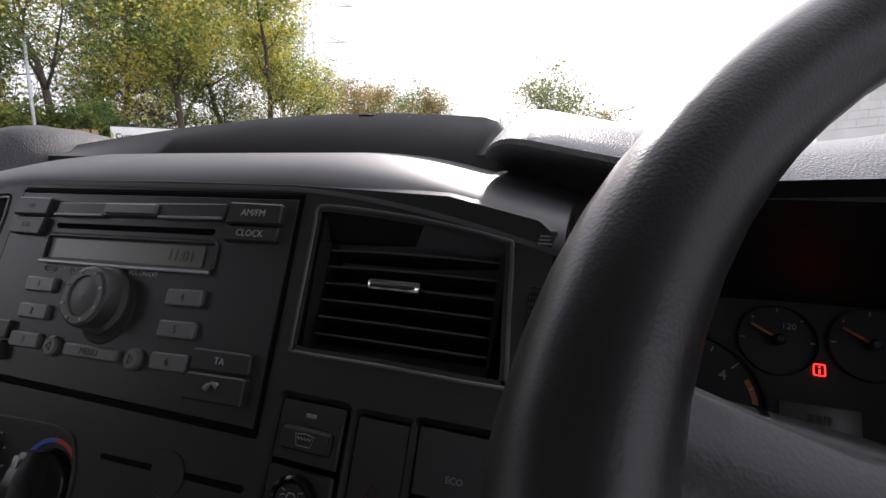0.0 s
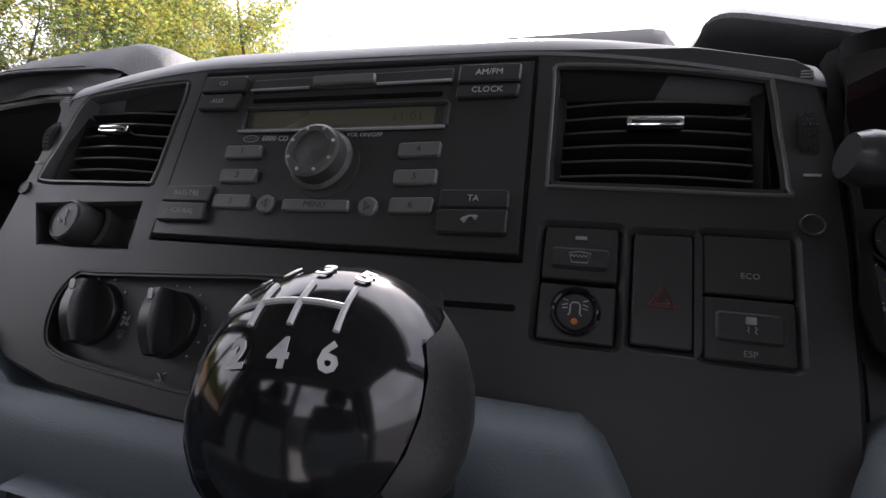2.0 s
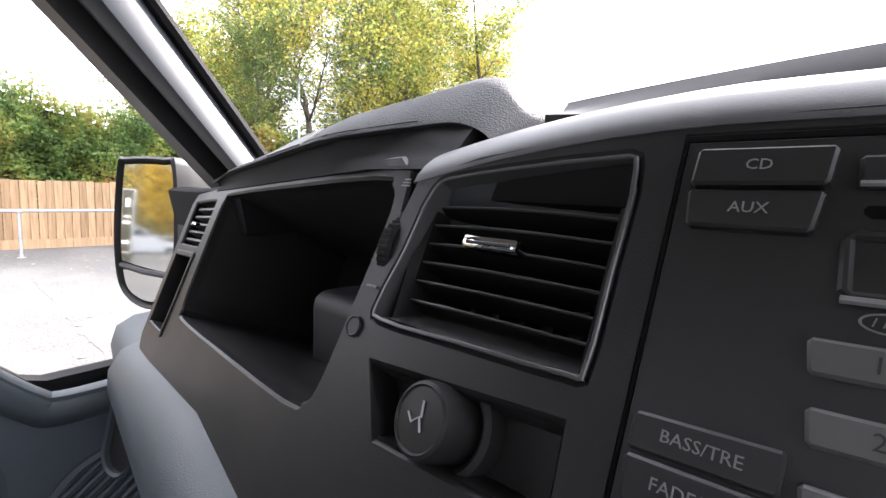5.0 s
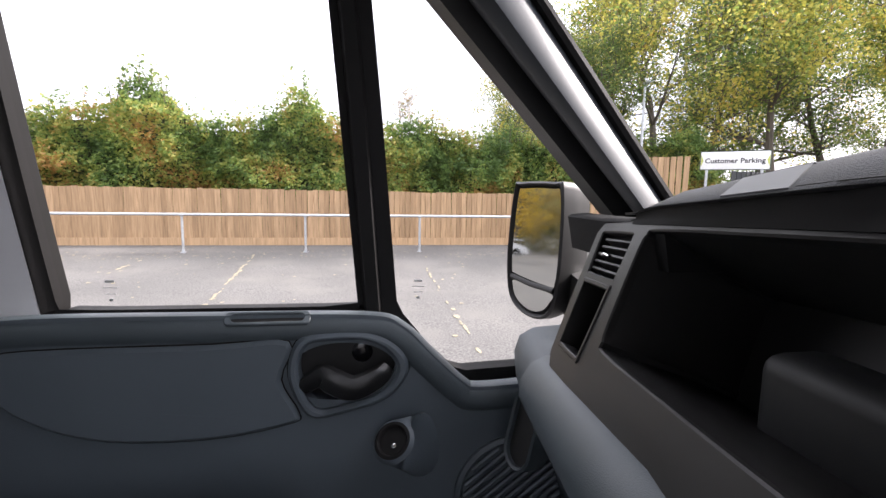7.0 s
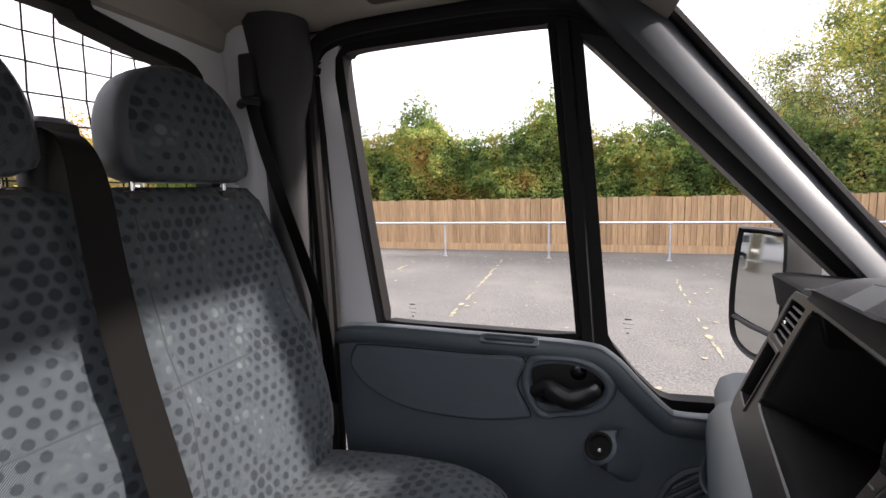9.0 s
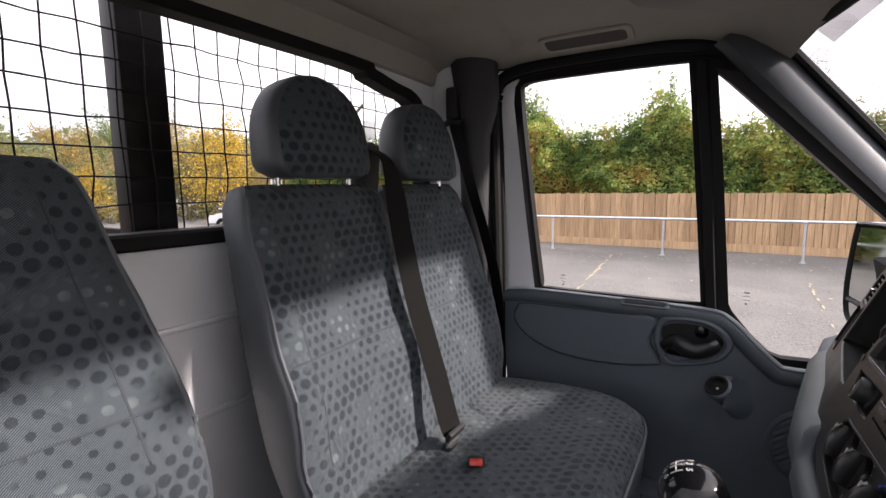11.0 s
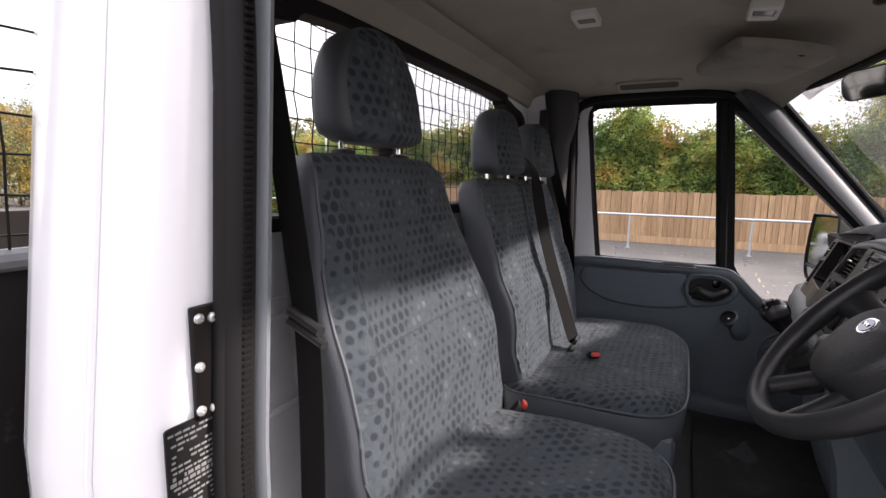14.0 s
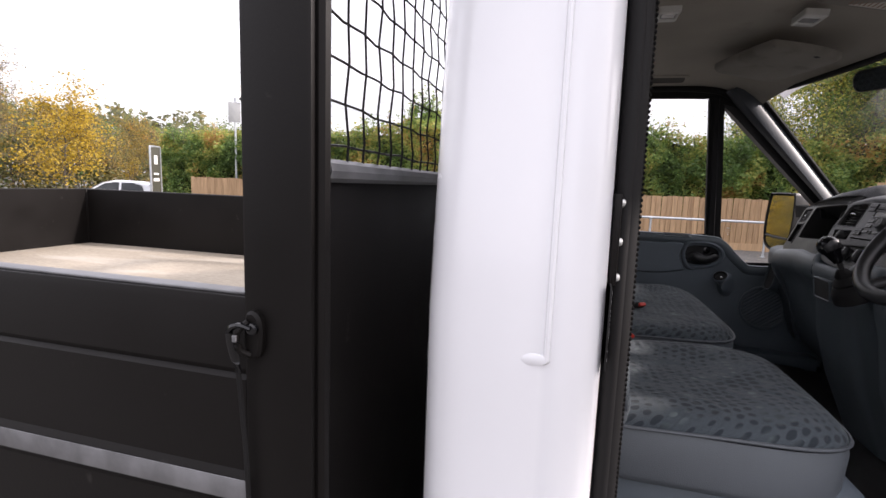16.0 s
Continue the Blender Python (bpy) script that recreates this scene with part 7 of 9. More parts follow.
def fence_run(name, a, b, top_a, top_b, label, mat, seed, board=0.12, tall=1.25, base_board=True):
    """A close-boarded fence from a to b: each board its own piece, gaps set in for the overlaps' shadow lines, with a
    gravel board at the foot.
    """
    rnd = random.Random(seed)
    a, b = Vector(a), Vector(b)
    run = (b - a)
    L = run.length
    ax = run.normalized()
    nz = Vector((-ax.y, ax.x, 0))
    f = thing(name, label, "fence", (a.x, a.y, 0.1))
    n = int(L / board)
    kinds = []
    for k in range(4):
        bm = bmesh.new()
        # Board narrower than its pitch: the gap imitates an overlap's shadow line.
        box(bm, (0, 0, 0.5), (board * 0.962, 0.024, 1.0), Matrix.Identity(4), 0.0)
        for v in bm.verts:
            if v.co.x > 0:
                v.co.y *= 0.45
        kinds.append(mesh_of(bm, "board", mat, smooth=False))
    yaw = math.atan2(ax.y, ax.x)
    for k in range(n):
        t = (k + 0.5) / n
        p = a + run * t
        zb = ground_z(p.x, p.y) + (0.16 if base_board else 0.0)
        top = lerp(top_a, top_b, t) + rnd.uniform(-0.012, 0.012)
        m = Matrix.Translation((p.x, p.y, zb)) @ Matrix.Rotation(yaw + radians(rnd.uniform(3, 6)), 4, "Z") @ Matrix.Rotation(radians(rnd.uniform(-0.5, 0.5)), 4, "Y") @ Matrix.Diagonal((1, 1, top - zb, 1))
        place("board", kinds[k % 4], f, "", m)
    if base_board:
        bm = bmesh.new()
        rings = []
        for t in [k / 12 for k in range(13)]:
            p = a + run * t
            z = ground_z(p.x, p.y)
            rings.append([Vector((p.x, p.y, z - 0.02)) + nz * s * 0.022 + Vector((0, 0, h)) for s, h in ((-1, 0), (1, 0), (1, 0.185), (-1, 0.185))])
        loft(bm, rings)
        part("gravel_board", bm, mat, f, "timber board along the foot of the fence")
    return f


def board_wood(name, base):
    """Fence timber: tone differs from board to board, with upright grain and knots."""
    m, n, l, b = nodes_of(name)
    info = n.new("ShaderNodeObjectInfo")
    co = n.new("ShaderNodeTexCoord")
    mp = n.new("ShaderNodeMapping")
    mp.inputs["Scale"].default_value = (14, 14, 1.1)
    ad = n.new("ShaderNodeVectorMath")
    ad.operation = "ADD"
    cmb = n.new("ShaderNodeCombineXYZ")
    ml = n.new("ShaderNodeMath")
    ml.operation = "MULTIPLY"
    ml.inputs[1].default_value = 37.0
    l.new(info.outputs["Random"], ml.inputs[0])
    l.new(ml.outputs[0], cmb.inputs[0])
    l.new(ml.outputs[0], cmb.inputs[2])
    l.new(co.outputs["Object"], ad.inputs[0])
    l.new(cmb.outputs[0], ad.inputs[1])
    l.new(ad.outputs[0], mp.inputs["Vector"])
    no = n.new("ShaderNodeTexNoise")
    no.inputs["Scale"].default_value, no.inputs["Detail"].default_value = 2.4, 5
    l.new(mp.outputs[0], no.inputs["Vector"])
    kn = n.new("ShaderNodeTexVoronoi")
    kn.inputs["Scale"].default_value = 0.9
    l.new(mp.outputs[0], kn.inputs["Vector"])
    ramp = n.new("ShaderNodeValToRGB")
    els = ramp.color_ramp.elements
    els[0].position, els[0].color = 0.30, tuple(c * 0.72 for c in base) + (1,)
    els[1].position, els[1].color = 0.72, tuple(min(1, c * 1.18) for c in base) + (1,)
    l.new(no.outputs["Fac"], ramp.inputs[0])
    tone = n.new("ShaderNodeValToRGB")
    te = tone.color_ramp.elements
    te[0].position, te[0].color = 0.0, (0.80, 0.75, 0.70, 1)
    te[1].position, te[1].color = 1.0, (1.14, 1.10, 1.06, 1)
    l.new(info.outputs["Random"], tone.inputs[0])
    mx = n.new("ShaderNodeMix")
    mx.data_type, mx.blend_type = "RGBA", "MULTIPLY"
    mx.inputs[0].default_value = 1.0
    l.new(ramp.outputs[0], mx.inputs[6])
    l.new(tone.outputs[0], mx.inputs[7])
    kr = n.new("ShaderNodeMapRange")
    kr.inputs[1].default_value, kr.inputs[2].default_value = 0.05, 0.14
    kr.inputs[3].default_value, kr.inputs[4].default_value = 0.65, 0.0
    l.new(kn.outputs["Distance"], kr.inputs[0])
    mk = n.new("ShaderNodeMix")
    mk.data_type = "RGBA"
    l.new(kr.outputs[0], mk.inputs[0])
    l.new(mx.outputs[2], mk.inputs[6])
    mk.inputs[7].default_value = (base[0] * 0.42, base[1] * 0.34, base[2] * 0.28, 1)
    l.new(mk.outputs[2], b.inputs["Base Color"])
    b.inputs["Roughness"].default_value = 0.8
    return m


M_BOARDS = board_wood("softwood_fence_boards", (0.42, 0.285, 0.165))
M_DARKFENCE = surface("black_stained_boards", (0.030, 0.032, 0.034), 0.7, vary=0.25)

# galvanised rail on posts in front of the fence
RAIL_X = -10.0
bay = 2.29
rail = thing("guard_rail", "galvanised steel tube rail on posts along the fence", "railing", (RAIL_X, 0, 0.17))
for k in range(-6, 4):
    y = -1.40 + bay * k
    bm = bmesh.new()
    lathe(bm, [(0.024, 0.0), (0.024, 0.72)], Matrix.Translation((RAIL_X, y, 0.165)), 12)
    pst = part("post", bm, M_GALV, rail)
    bm = bmesh.new()
    lathe(bm, [(0.055, 0.0), (0.055, 0.012), (0.032, 0.016), (0.030, 0.06)], Matrix.Translation((RAIL_X, y, 0.168)), 14)
    part("foot_flange", bm, M_GALV, pst)
    bm = bmesh.new()
    lathe(bm, [(0.036, -0.03), (0.036, 0.03)], Matrix.Translation((RAIL_X, y, 0.900)) @ Matrix.Rotation(radians(90), 4, "X"), 14)
    part("clamp", bm, M_GALV, pst)
bm = bmesh.new()
tube(bm, [(RAIL_X, -1.40 + bay * -6.4, 0.902), (RAIL_X, -1.40 + bay * 3.3, 0.912)], 0.026, 12)
part("top_rail", bm, M_GALV, rail)

# bay lines: worn, broken, yellowed paint
M_LINE = surface("worn_yellowed_road_paint", (0.27, 0.235, 0.155), 0.85, vary=0.2, vary_scale=8, grain=0.2, bump_scale=50)
rnd = random.Random(7)
for y0, xa, xb, keep in ((-2.30, -9.7, -5.3, 0.86), (0.80, -8.4, -3.2, 0.42), (-4.1, -9.3, -8.0, 0.5), (-5.6, -9.6, -5.0, 0.7), (3.6, -9.0, -3.5, 0.5)):
    bm = bmesh.new()
    x = xa
    while x < xb:
        step = rnd.uniform(0.05, 0.22)
        if rnd.random() < keep:
            w = rnd.uniform(0.025, 0.075)
            cy = y0 + (x - xa) * 0.07 * (1 if y0 < 0 else 0) + rnd.uniform(-0.02, 0.02)
            pts = [(x + step * (0.5 + 0.55 * math.cos(a) * rnd.uniform(0.8, 1.1)), cy + w * 0.5 * math.sin(a) * rnd.uniform(0.6, 1.2)) for a in [2 * math.pi * q / 7 for q in range(7)]]
            bm.faces.new([bm.verts.new((px_, py_, ground_z(px_, py_) + 0.006)) for px_, py_ in pts])
        x += step
    solid("bay_line", bm, M_LINE, "worn yellowed parking bay line on the tarmac", "road marking", "parking bay lines", kind="structure")
# loose patches of pale grit and fallen leaves on the tarmac
bm = bmesh.new()
for k in range(420):
    x, y = rnd.uniform(-9.9, -2.5), rnd.uniform(-7, 5)
    r_ = rnd.uniform(0.010, 0.035)
    if rnd.random() < 0.55:
        x = -9.2 - abs(rnd.gauss(0, 0.7))
    pts = [(x + r_ * math.cos(a) * rnd.uniform(0.6, 1.3), y + r_ * math.sin(a) * rnd.uniform(0.6, 1.3)) for a in [2 * math.pi * q / 5 for q in range(5)]]
    bm.faces.new([bm.verts.new((px_, py_, ground_z(px_, py_) + 0.008)) for px_, py_ in pts])
solid("fallen_leaves", bm, M_LINE, "pale fallen leaves and grit scattered on tarmac", "leaves", kind="stuff")

# hedge behind the fence
rnd = random.Random(21)


def hedge_top(y):
    z = 2.95 + 0.22 * noise.noise(Vector((y * 0.55, 3.1, 0))) + 0.16 * noise.noise(Vector((y * 1.7, 9.1, 0)))
    for c, h, w in ((-5.2, 1.05, 0.75), (-1.75, 0.85, 0.60), (-9.5, 0.6, 1.0), (1.4, 0.15, 0.9), (-7.2, 0.2, 0.6)):
        z += h * math.exp(-((y - c) / w) ** 2)
    return z


def hedge(y0, y1, x0, depth, n, name, label, mat, top, seed, size=0.10):
    r_ = random.Random(seed)
    pts = []
    while len(pts) < n:
        y = r_.uniform(y0, y1)
        zt = top(y) + 0.05 - abs(r_.gauss(0, 0.14)) + 0.14 * noise.noise(Vector((y * 4.5, r_.uniform(0, 1.2), 2.0)))
        q = r_.random()
        z = 0.3 + (zt - 0.3) * q ** 0.8
        lump = 0.60 * noise.noise(Vector((y * 0.9, z * 1.1, 5.0))) + 0.36 * noise.noise(Vector((y * 2.6, z * 2.8, 1.0))) + 0.20 * noise.noise(Vector((y * 5.5, z * 6.0, 3.0)))
        x = x0 - 0.35 + lump - abs(r_.gauss(0, 0.22)) - depth * 0.45 * max(0.0, (z - 0.3) / (zt - 0.3)) ** 4
        if r_.random() < 0.06:
            z += abs(r_.gauss(0, 0.16))
        pts.append((x, y, z))
    hd = thing(name, label, "hedge", (x0 - 0.8, (y0 + y1) / 2, 0.17), kind="stuff")
    place("leaves", leaf_mesh("leaves", pts, size, mat, r_), hd)
    # Solid core, coloured dark to paint the shade behind the leaves.
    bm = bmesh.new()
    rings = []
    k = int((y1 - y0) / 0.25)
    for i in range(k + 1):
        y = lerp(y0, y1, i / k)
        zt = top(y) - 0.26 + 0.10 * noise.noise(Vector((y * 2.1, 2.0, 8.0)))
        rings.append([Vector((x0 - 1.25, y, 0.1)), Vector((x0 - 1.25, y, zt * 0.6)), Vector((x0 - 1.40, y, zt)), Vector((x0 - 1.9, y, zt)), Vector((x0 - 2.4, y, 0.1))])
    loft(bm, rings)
    part("shade_core", bm, M_HEDGECORE, hd)
    # whippy shoots above the top
    bm = bmesh.new()
    tips = []
    for i in range(int((y1 - y0) * 9)):
        y = r_.uniform(y0, y1)
        tall = r_.uniform(0.35, 0.60) + 0.30 * max(0.0, min(1.0, top(y) - 3.1))
        p0 = Vector((x0 - r_.uniform(0.6, 1.3), y, top(y) - 0.3))
        p1 = p0 + Vector((r_.uniform(-0.1, 0.1), r_.uniform(-0.15, 0.15), tall))
        tube(bm, [p0, lerp(p0, p1, 0.5) + Vector((0, r_.uniform(-0.04, 0.04), 0)), p1], [0.008, 0.006, 0.003], 4)
        for j in range(15):
            tips.append(lerp(p0, p1, 0.15 + 0.85 * r_.random()) + Vector((r_.gauss(0, 0.05), r_.gauss(0, 0.05), r_.gauss(0, 0.03))))
    part("shoots", bm, M_BARK, hd)
    place("shoot_leaves", leaf_mesh("shoot_leaves", tips, size, mat, r_), hd)


hedge(-15.0, 9.5, -11.45, 1.2, 125000, "hedge", "dense mixed green hedge with autumn tints behind the fence", M_HEDGE, hedge_top, 3, 0.085)


def tree(name, label, seed, height, spread, trunk_r, mat, leaves=7000, size=0.13, lean=0.0, bare=0.25, first=0.18, droop=0.0):
    """Tapered trunk, forked limbs, twigs, and leaves gathered round the twigs."""
    r_ = random.Random(seed)
    t = thing(name, label, "tree", (0, 0, 0))
    wood, twigs = bmesh.new(), []

    def limb(p, d, length, rad, level):
        pts, rr_ = [p.copy()], [rad]
        k = 5 if level else 9
        for i in range(k):
            d = (d + Vector((r_.gauss(0, 0.10), r_.gauss(0, 0.10), r_.gauss(0.02, 0.06) - droop * level * 0.05))).normalized()
            p = p + d * (length / k)
            pts.append(p.copy())
            rr_.append(max(0.006, rad * (1 - 0.85 * (i + 1) / k)))
            if level < 3 and (level > 0 or i >= k * first):
                for _ in range(2 if level < 2 else 2):
                    if r_.random() < (0.95 if level < 2 else 0.75):
                        out = Vector((r_.gauss(0, 1), r_.gauss(0, 1), r_.uniform(-0.1, 0.9))).normalized()
                        side = (out - d * out.dot(d)).normalized()
                        nd = (d * (0.55 if level else 0.42) + side * 0.85).normalized()
                        frac = 1 - 0.55 * i / k
                        limb(p, nd, (spread * 0.62 * frac if level == 0 else length * 0.52) * r_.uniform(0.75, 1.15), max(0.006, rr_[-1] * 0.55), level + 1)
        if level >= 1:
            for q in pts[2:]:
                twigs.append((q, level))
        tube(wood, pts, rr_, 7 if level == 0 else (5 if level == 1 else 3))
    limb(Vector((0, 0, -0.1)), Vector((lean, 0, 1)).normalized(), height * 0.92, trunk_r, 0)
    part("trunk", wood, M_BARK, t)
    pool = [q for q, lv in twigs if lv >= 2] or [q for q, _ in twigs]
    pool = [q for q in pool if r_.random() > bare]
    pts = []
    while len(pts) < leaves:
        q = r_.choice(pool)
        s = 0.20 if r_.random() < 0.75 else 0.42
        pts.append(q + Vector((r_.gauss(0, s), r_.gauss(0, s), r_.gauss(-0.03, s * 0.8))))
    place("crown", leaf_mesh("crown", pts, size, mat, r_), t)
    return t


def at_bearing(deg, dist, cam_xy=(-0.05, -0.2), yaw=0.0, scale=1.0, z=0.15):
    """Where something stands that far off, that many degrees to the left of the van's nose."""
    a = radians(deg)
    return Matrix.Translation((cam_xy[0] - dist * math.sin(a), cam_xy[1] + dist * math.cos(a), z)) @ Matrix.Rotation(radians(yaw), 4, "Z") @ Matrix.Diagonal((scale, scale, scale, 1))


birch = tree("birch_tree", "tall birch with yellowing autumn leaves", 11, 9.5, 4.6, 0.15, M_AUTUMN, 17000, 0.110)
ash = tree("ash_tree", "tall green tree with leaves turning at the tips", 12, 10.0, 5.0, 0.17, M_GREENTREE, 15000, 0.115, bare=0.15)
cherry = tree("cherry_tree", "spreading tree with thin golden-green leaves", 13, 8.5, 5.2, 0.14, M_AUTUMN, 13000, 0.105, bare=0.25)
for ob in (birch, ash, cherry):
    tagged(ob, group="trees round the car park")
birch.matrix_basis = at_bearing(62.0, 17.5)
ash.matrix_basis = at_bearing(52.5, 19.5)
cherry.matrix_basis = at_bearing(57.5, 15.0, yaw=40)
for ob in (birch, ash, cherry):
    WM[ob] = ob.matrix_basis
for ob, deg, dist, yaw, sc in ((birch, 46.5, 18.0, 70, 1.0), (birch, 40.0, 21.0, 200, 1.05), (ash, 42.5, 24.0, 130, 1.0), (ash, 36.5, 26.0, 20, 0.92), (ash, 57.0, 25.0, 300, 1.0), (birch, 66.5, 23.0, 150, 0.85), (cherry, 49.0, 27.0, 250, 1.1), (ash, 64.0, 15.5, 210, 0.55),
                                (cherry, 68.0, 14.6, 95, 0.55), (ash, 73.5, 17.0, 33, 0.42), (ash, 70.5, 16.0, 77, 0.38)):
    copy_thing(ob, at_bearing(deg, dist, yaw=yaw, scale=sc))
rust = tree("small_tree", "rust-brown shrubby tree thinning in autumn", 14, 5.5, 4.2, 0.09, M_RUST, 5200, 0.12, bare=0.2)
tagged(rust, group="trees round the car park")
rust.matrix_basis = at_bearing(32.0, 30.0, scale=1.12)
green = tree("small_tree", "small green shrubby tree with a dense crown", 15, 5.0, 4.4, 0.09, M_GREENTREE, 6500, 0.12, bare=0.05, first=0.05)
tagged(green, group="trees round the car park")
green.matrix_basis = at_bearing(26.5, 32.0, scale=1.1)
gold = tree("small_tree", "small tree with bright yellow leaves", 16, 5.0, 3.6, 0.08, M_YELLOW, 5200, 0.13, bare=0.05, first=0.05)
tagged(gold, group="trees round the car park")
EYE2 = (1.5, -0.8)
gold.matrix_basis = at_bearing(143.4, 23.0, EYE2, scale=0.80)
bare = tree("bare_tree", "bare winter-thin tree with a fine twiggy crown", 17, 8.0, 4.0, 0.12, M_RUST, 2600, 0.085, bare=0.4)
tagged(bare, group="trees round the car park")
bare.matrix_basis = at_bearing(86.5, 24.0, scale=0.80)
for ob, deg, dist, yaw, sc, eye in ((green, 22.0, 34, 60, 1.15, (0, 0)), (rust, 19.5, 33, 90, 1.0, (0, 0)), (green, 6.5, 26, 10, 1.05, (0, 0)), (rust, 2.0, 30, 140, 0.72, (0, 0)), (gold, 0.5, 30, 140, 0.62, (0, 0)), (rust, 29.0, 27, 33, 0.95, (0, 0)),
                                     (rust, 157.0, 26, 0, 0.85, EYE2), (gold, 155.0, 25, 80, 0.75, EYE2), (green, 148.0, 34, 20, 1.1, EYE2), (rust, 147.0, 26, 130, 0.85, EYE2), (rust, 140.6, 27, 200, 0.85, EYE2), (green, 141.0, 40, 220, 1.15, EYE2), (gold, 138.2, 29, 10, 0.62, EYE2), (rust, 138.6, 30, 10, 0.85, EYE2),
                                     (green, 137.5, 44, 100, 1.2, EYE2), (rust, 136.0, 34, 260, 0.80, EYE2), (green, 132.5, 30, 320, 0.90, EYE2), (green, 130.0, 26, 350, 0.85, EYE2), (green, 126.5, 24, 40, 0.9, EYE2), (green, 124.0, 22, 300, 0.85, EYE2), (green, 121.0, 21, 30, 0.75, EYE2),
                                     (bare, 149.5, 17, 50, 0.95, EYE2), (green, 161.0, 27, 210, 0.95, EYE2), (rust, 165.5, 25, 170, 0.9, EYE2), (bare, 163.0, 26, 10, 0.8, EYE2), (rust, 170.5, 23, 300, 0.9, EYE2), (rust, 176, 23, 100, 0.95, EYE2), (green, 181.0, 24, 100, 1.3, EYE2),
                                     (rust, 151.0, 30, 100, 1.1, EYE2), (rust, 144.5, 34, 10, 1.0, EYE2), (green, 155.5, 42, 60, 1.5, EYE2)):
    copy_thing(ob, at_bearing(deg, dist, eye, yaw, sc * (0.72 if eye is EYE2 else 1.0)))


# fences
fence_run("fence", (-11.2, -12.6, 0), (-11.2, 5.02, 0), 1.42, 1.38, "close-boarded softwood fence with a gravel board", M_BOARDS, 2)
fence_run("fence", (-11.2, 5.05, 0), (-10.78, 6.15, 0), 1.45, 2.26, "close-boarded softwood fence rising beside the car park sign", M_BOARDS, 5)
fence_run("fence", (-10.77, 6.17, 0), (-10.28, 7.12, 0), 2.28, 2.32, "tall close-boarded softwood fence end beside the car park sign", M_BOARDS, 8)
fence_run("dark_fence", (-9.3, 7.4, 0), (-11.5, 16.5, 0), 1.95, 1.95, "dark stained board fence behind the parked car", M_DARKFENCE, 6, 0.15, base_board=False)

# car park sign
sgn = thing("car_park_sign", "white car park sign board with dark lettering", "sign", (-9.64, 7.73, 0.2))
c = Vector((-9.64, 7.73, 2.20))
z_ = Vector((0.72, -0.69, 0)).normalized()
a_ = Vector((0.69, 0.72, 0)).normalized()
SG = Matrix(((a_.x, 0, z_.x, c.x), (a_.y, 0, z_.y, c.y), (0, 1, 0, c.z), (0, 0, 0, 1)))
M_SIGNW = surface("white_sign_face", (0.72, 0.72, 0.70), 0.5, vary=0.05)
bm = bmesh.new()
box(bm, (0, 0, 0), (1.34, 0.42, 0.03), SG, 0.006)
bd = part("board", bm, M_SIGNW, sgn)
bm = bmesh.new()
rim(bm, lambda u, v, n: SG @ Vector((u, v, n)), rr(1.34, 0.42, 0.01), rr(1.30, 0.38, 0.01), 0.010, 0.019, 0.001)
part("edge_strip", bm, surface("green_edge", (0.03, 0.05, 0.03), 0.5), sgn)
lettering("writing", "Customer Parking", 0.155, SG @ Matrix.Translation((0.0, -0.01, 0.018)), M_PRINTDARK, bd, 0.004)
for s in (-1, 1):
    bm = bmesh.new()
    bm.faces.new([bm.verts.new(SG @ Vector((s * (0.645 - q), v, 0.018))) for q, v in ((0, 0.13), (0.0, -0.13), (0.05, 0.0))])
    part("arrow_mark", bm, surface("lime_mark", (0.42, 0.45, 0.10), 0.5), sgn)
    bm = bmesh.new()
    lathe(bm, [(0.03, 0), (0.03, 1.85)], Matrix.Translation((c + a_ * (s * 0.52)).to_tuple()[:2] + (0.15,)) @ Matrix.Identity(4), 10)
    part("post", bm, M_GALV, sgn)
# lamp post beside it
bm = bmesh.new()
pm = at_bearing(59.2, 13.9)
lathe(bm, [(0.045, 0), (0.040, 2.4), (0.030, 4.1), (0.0, 4.12)], pm, 10)
lp = thing("lamp_post", "slim grey steel lamp post behind the fence", "lamp post", tuple(pm.translation))
part("pole", bm, M_GALV, lp)
bm = bmesh.new()
box(bm, (0.10, 0, 4.12), (0.34, 0.10, 0.06), pm, 0.02)
part("lantern", bm, M_GALV, lp)


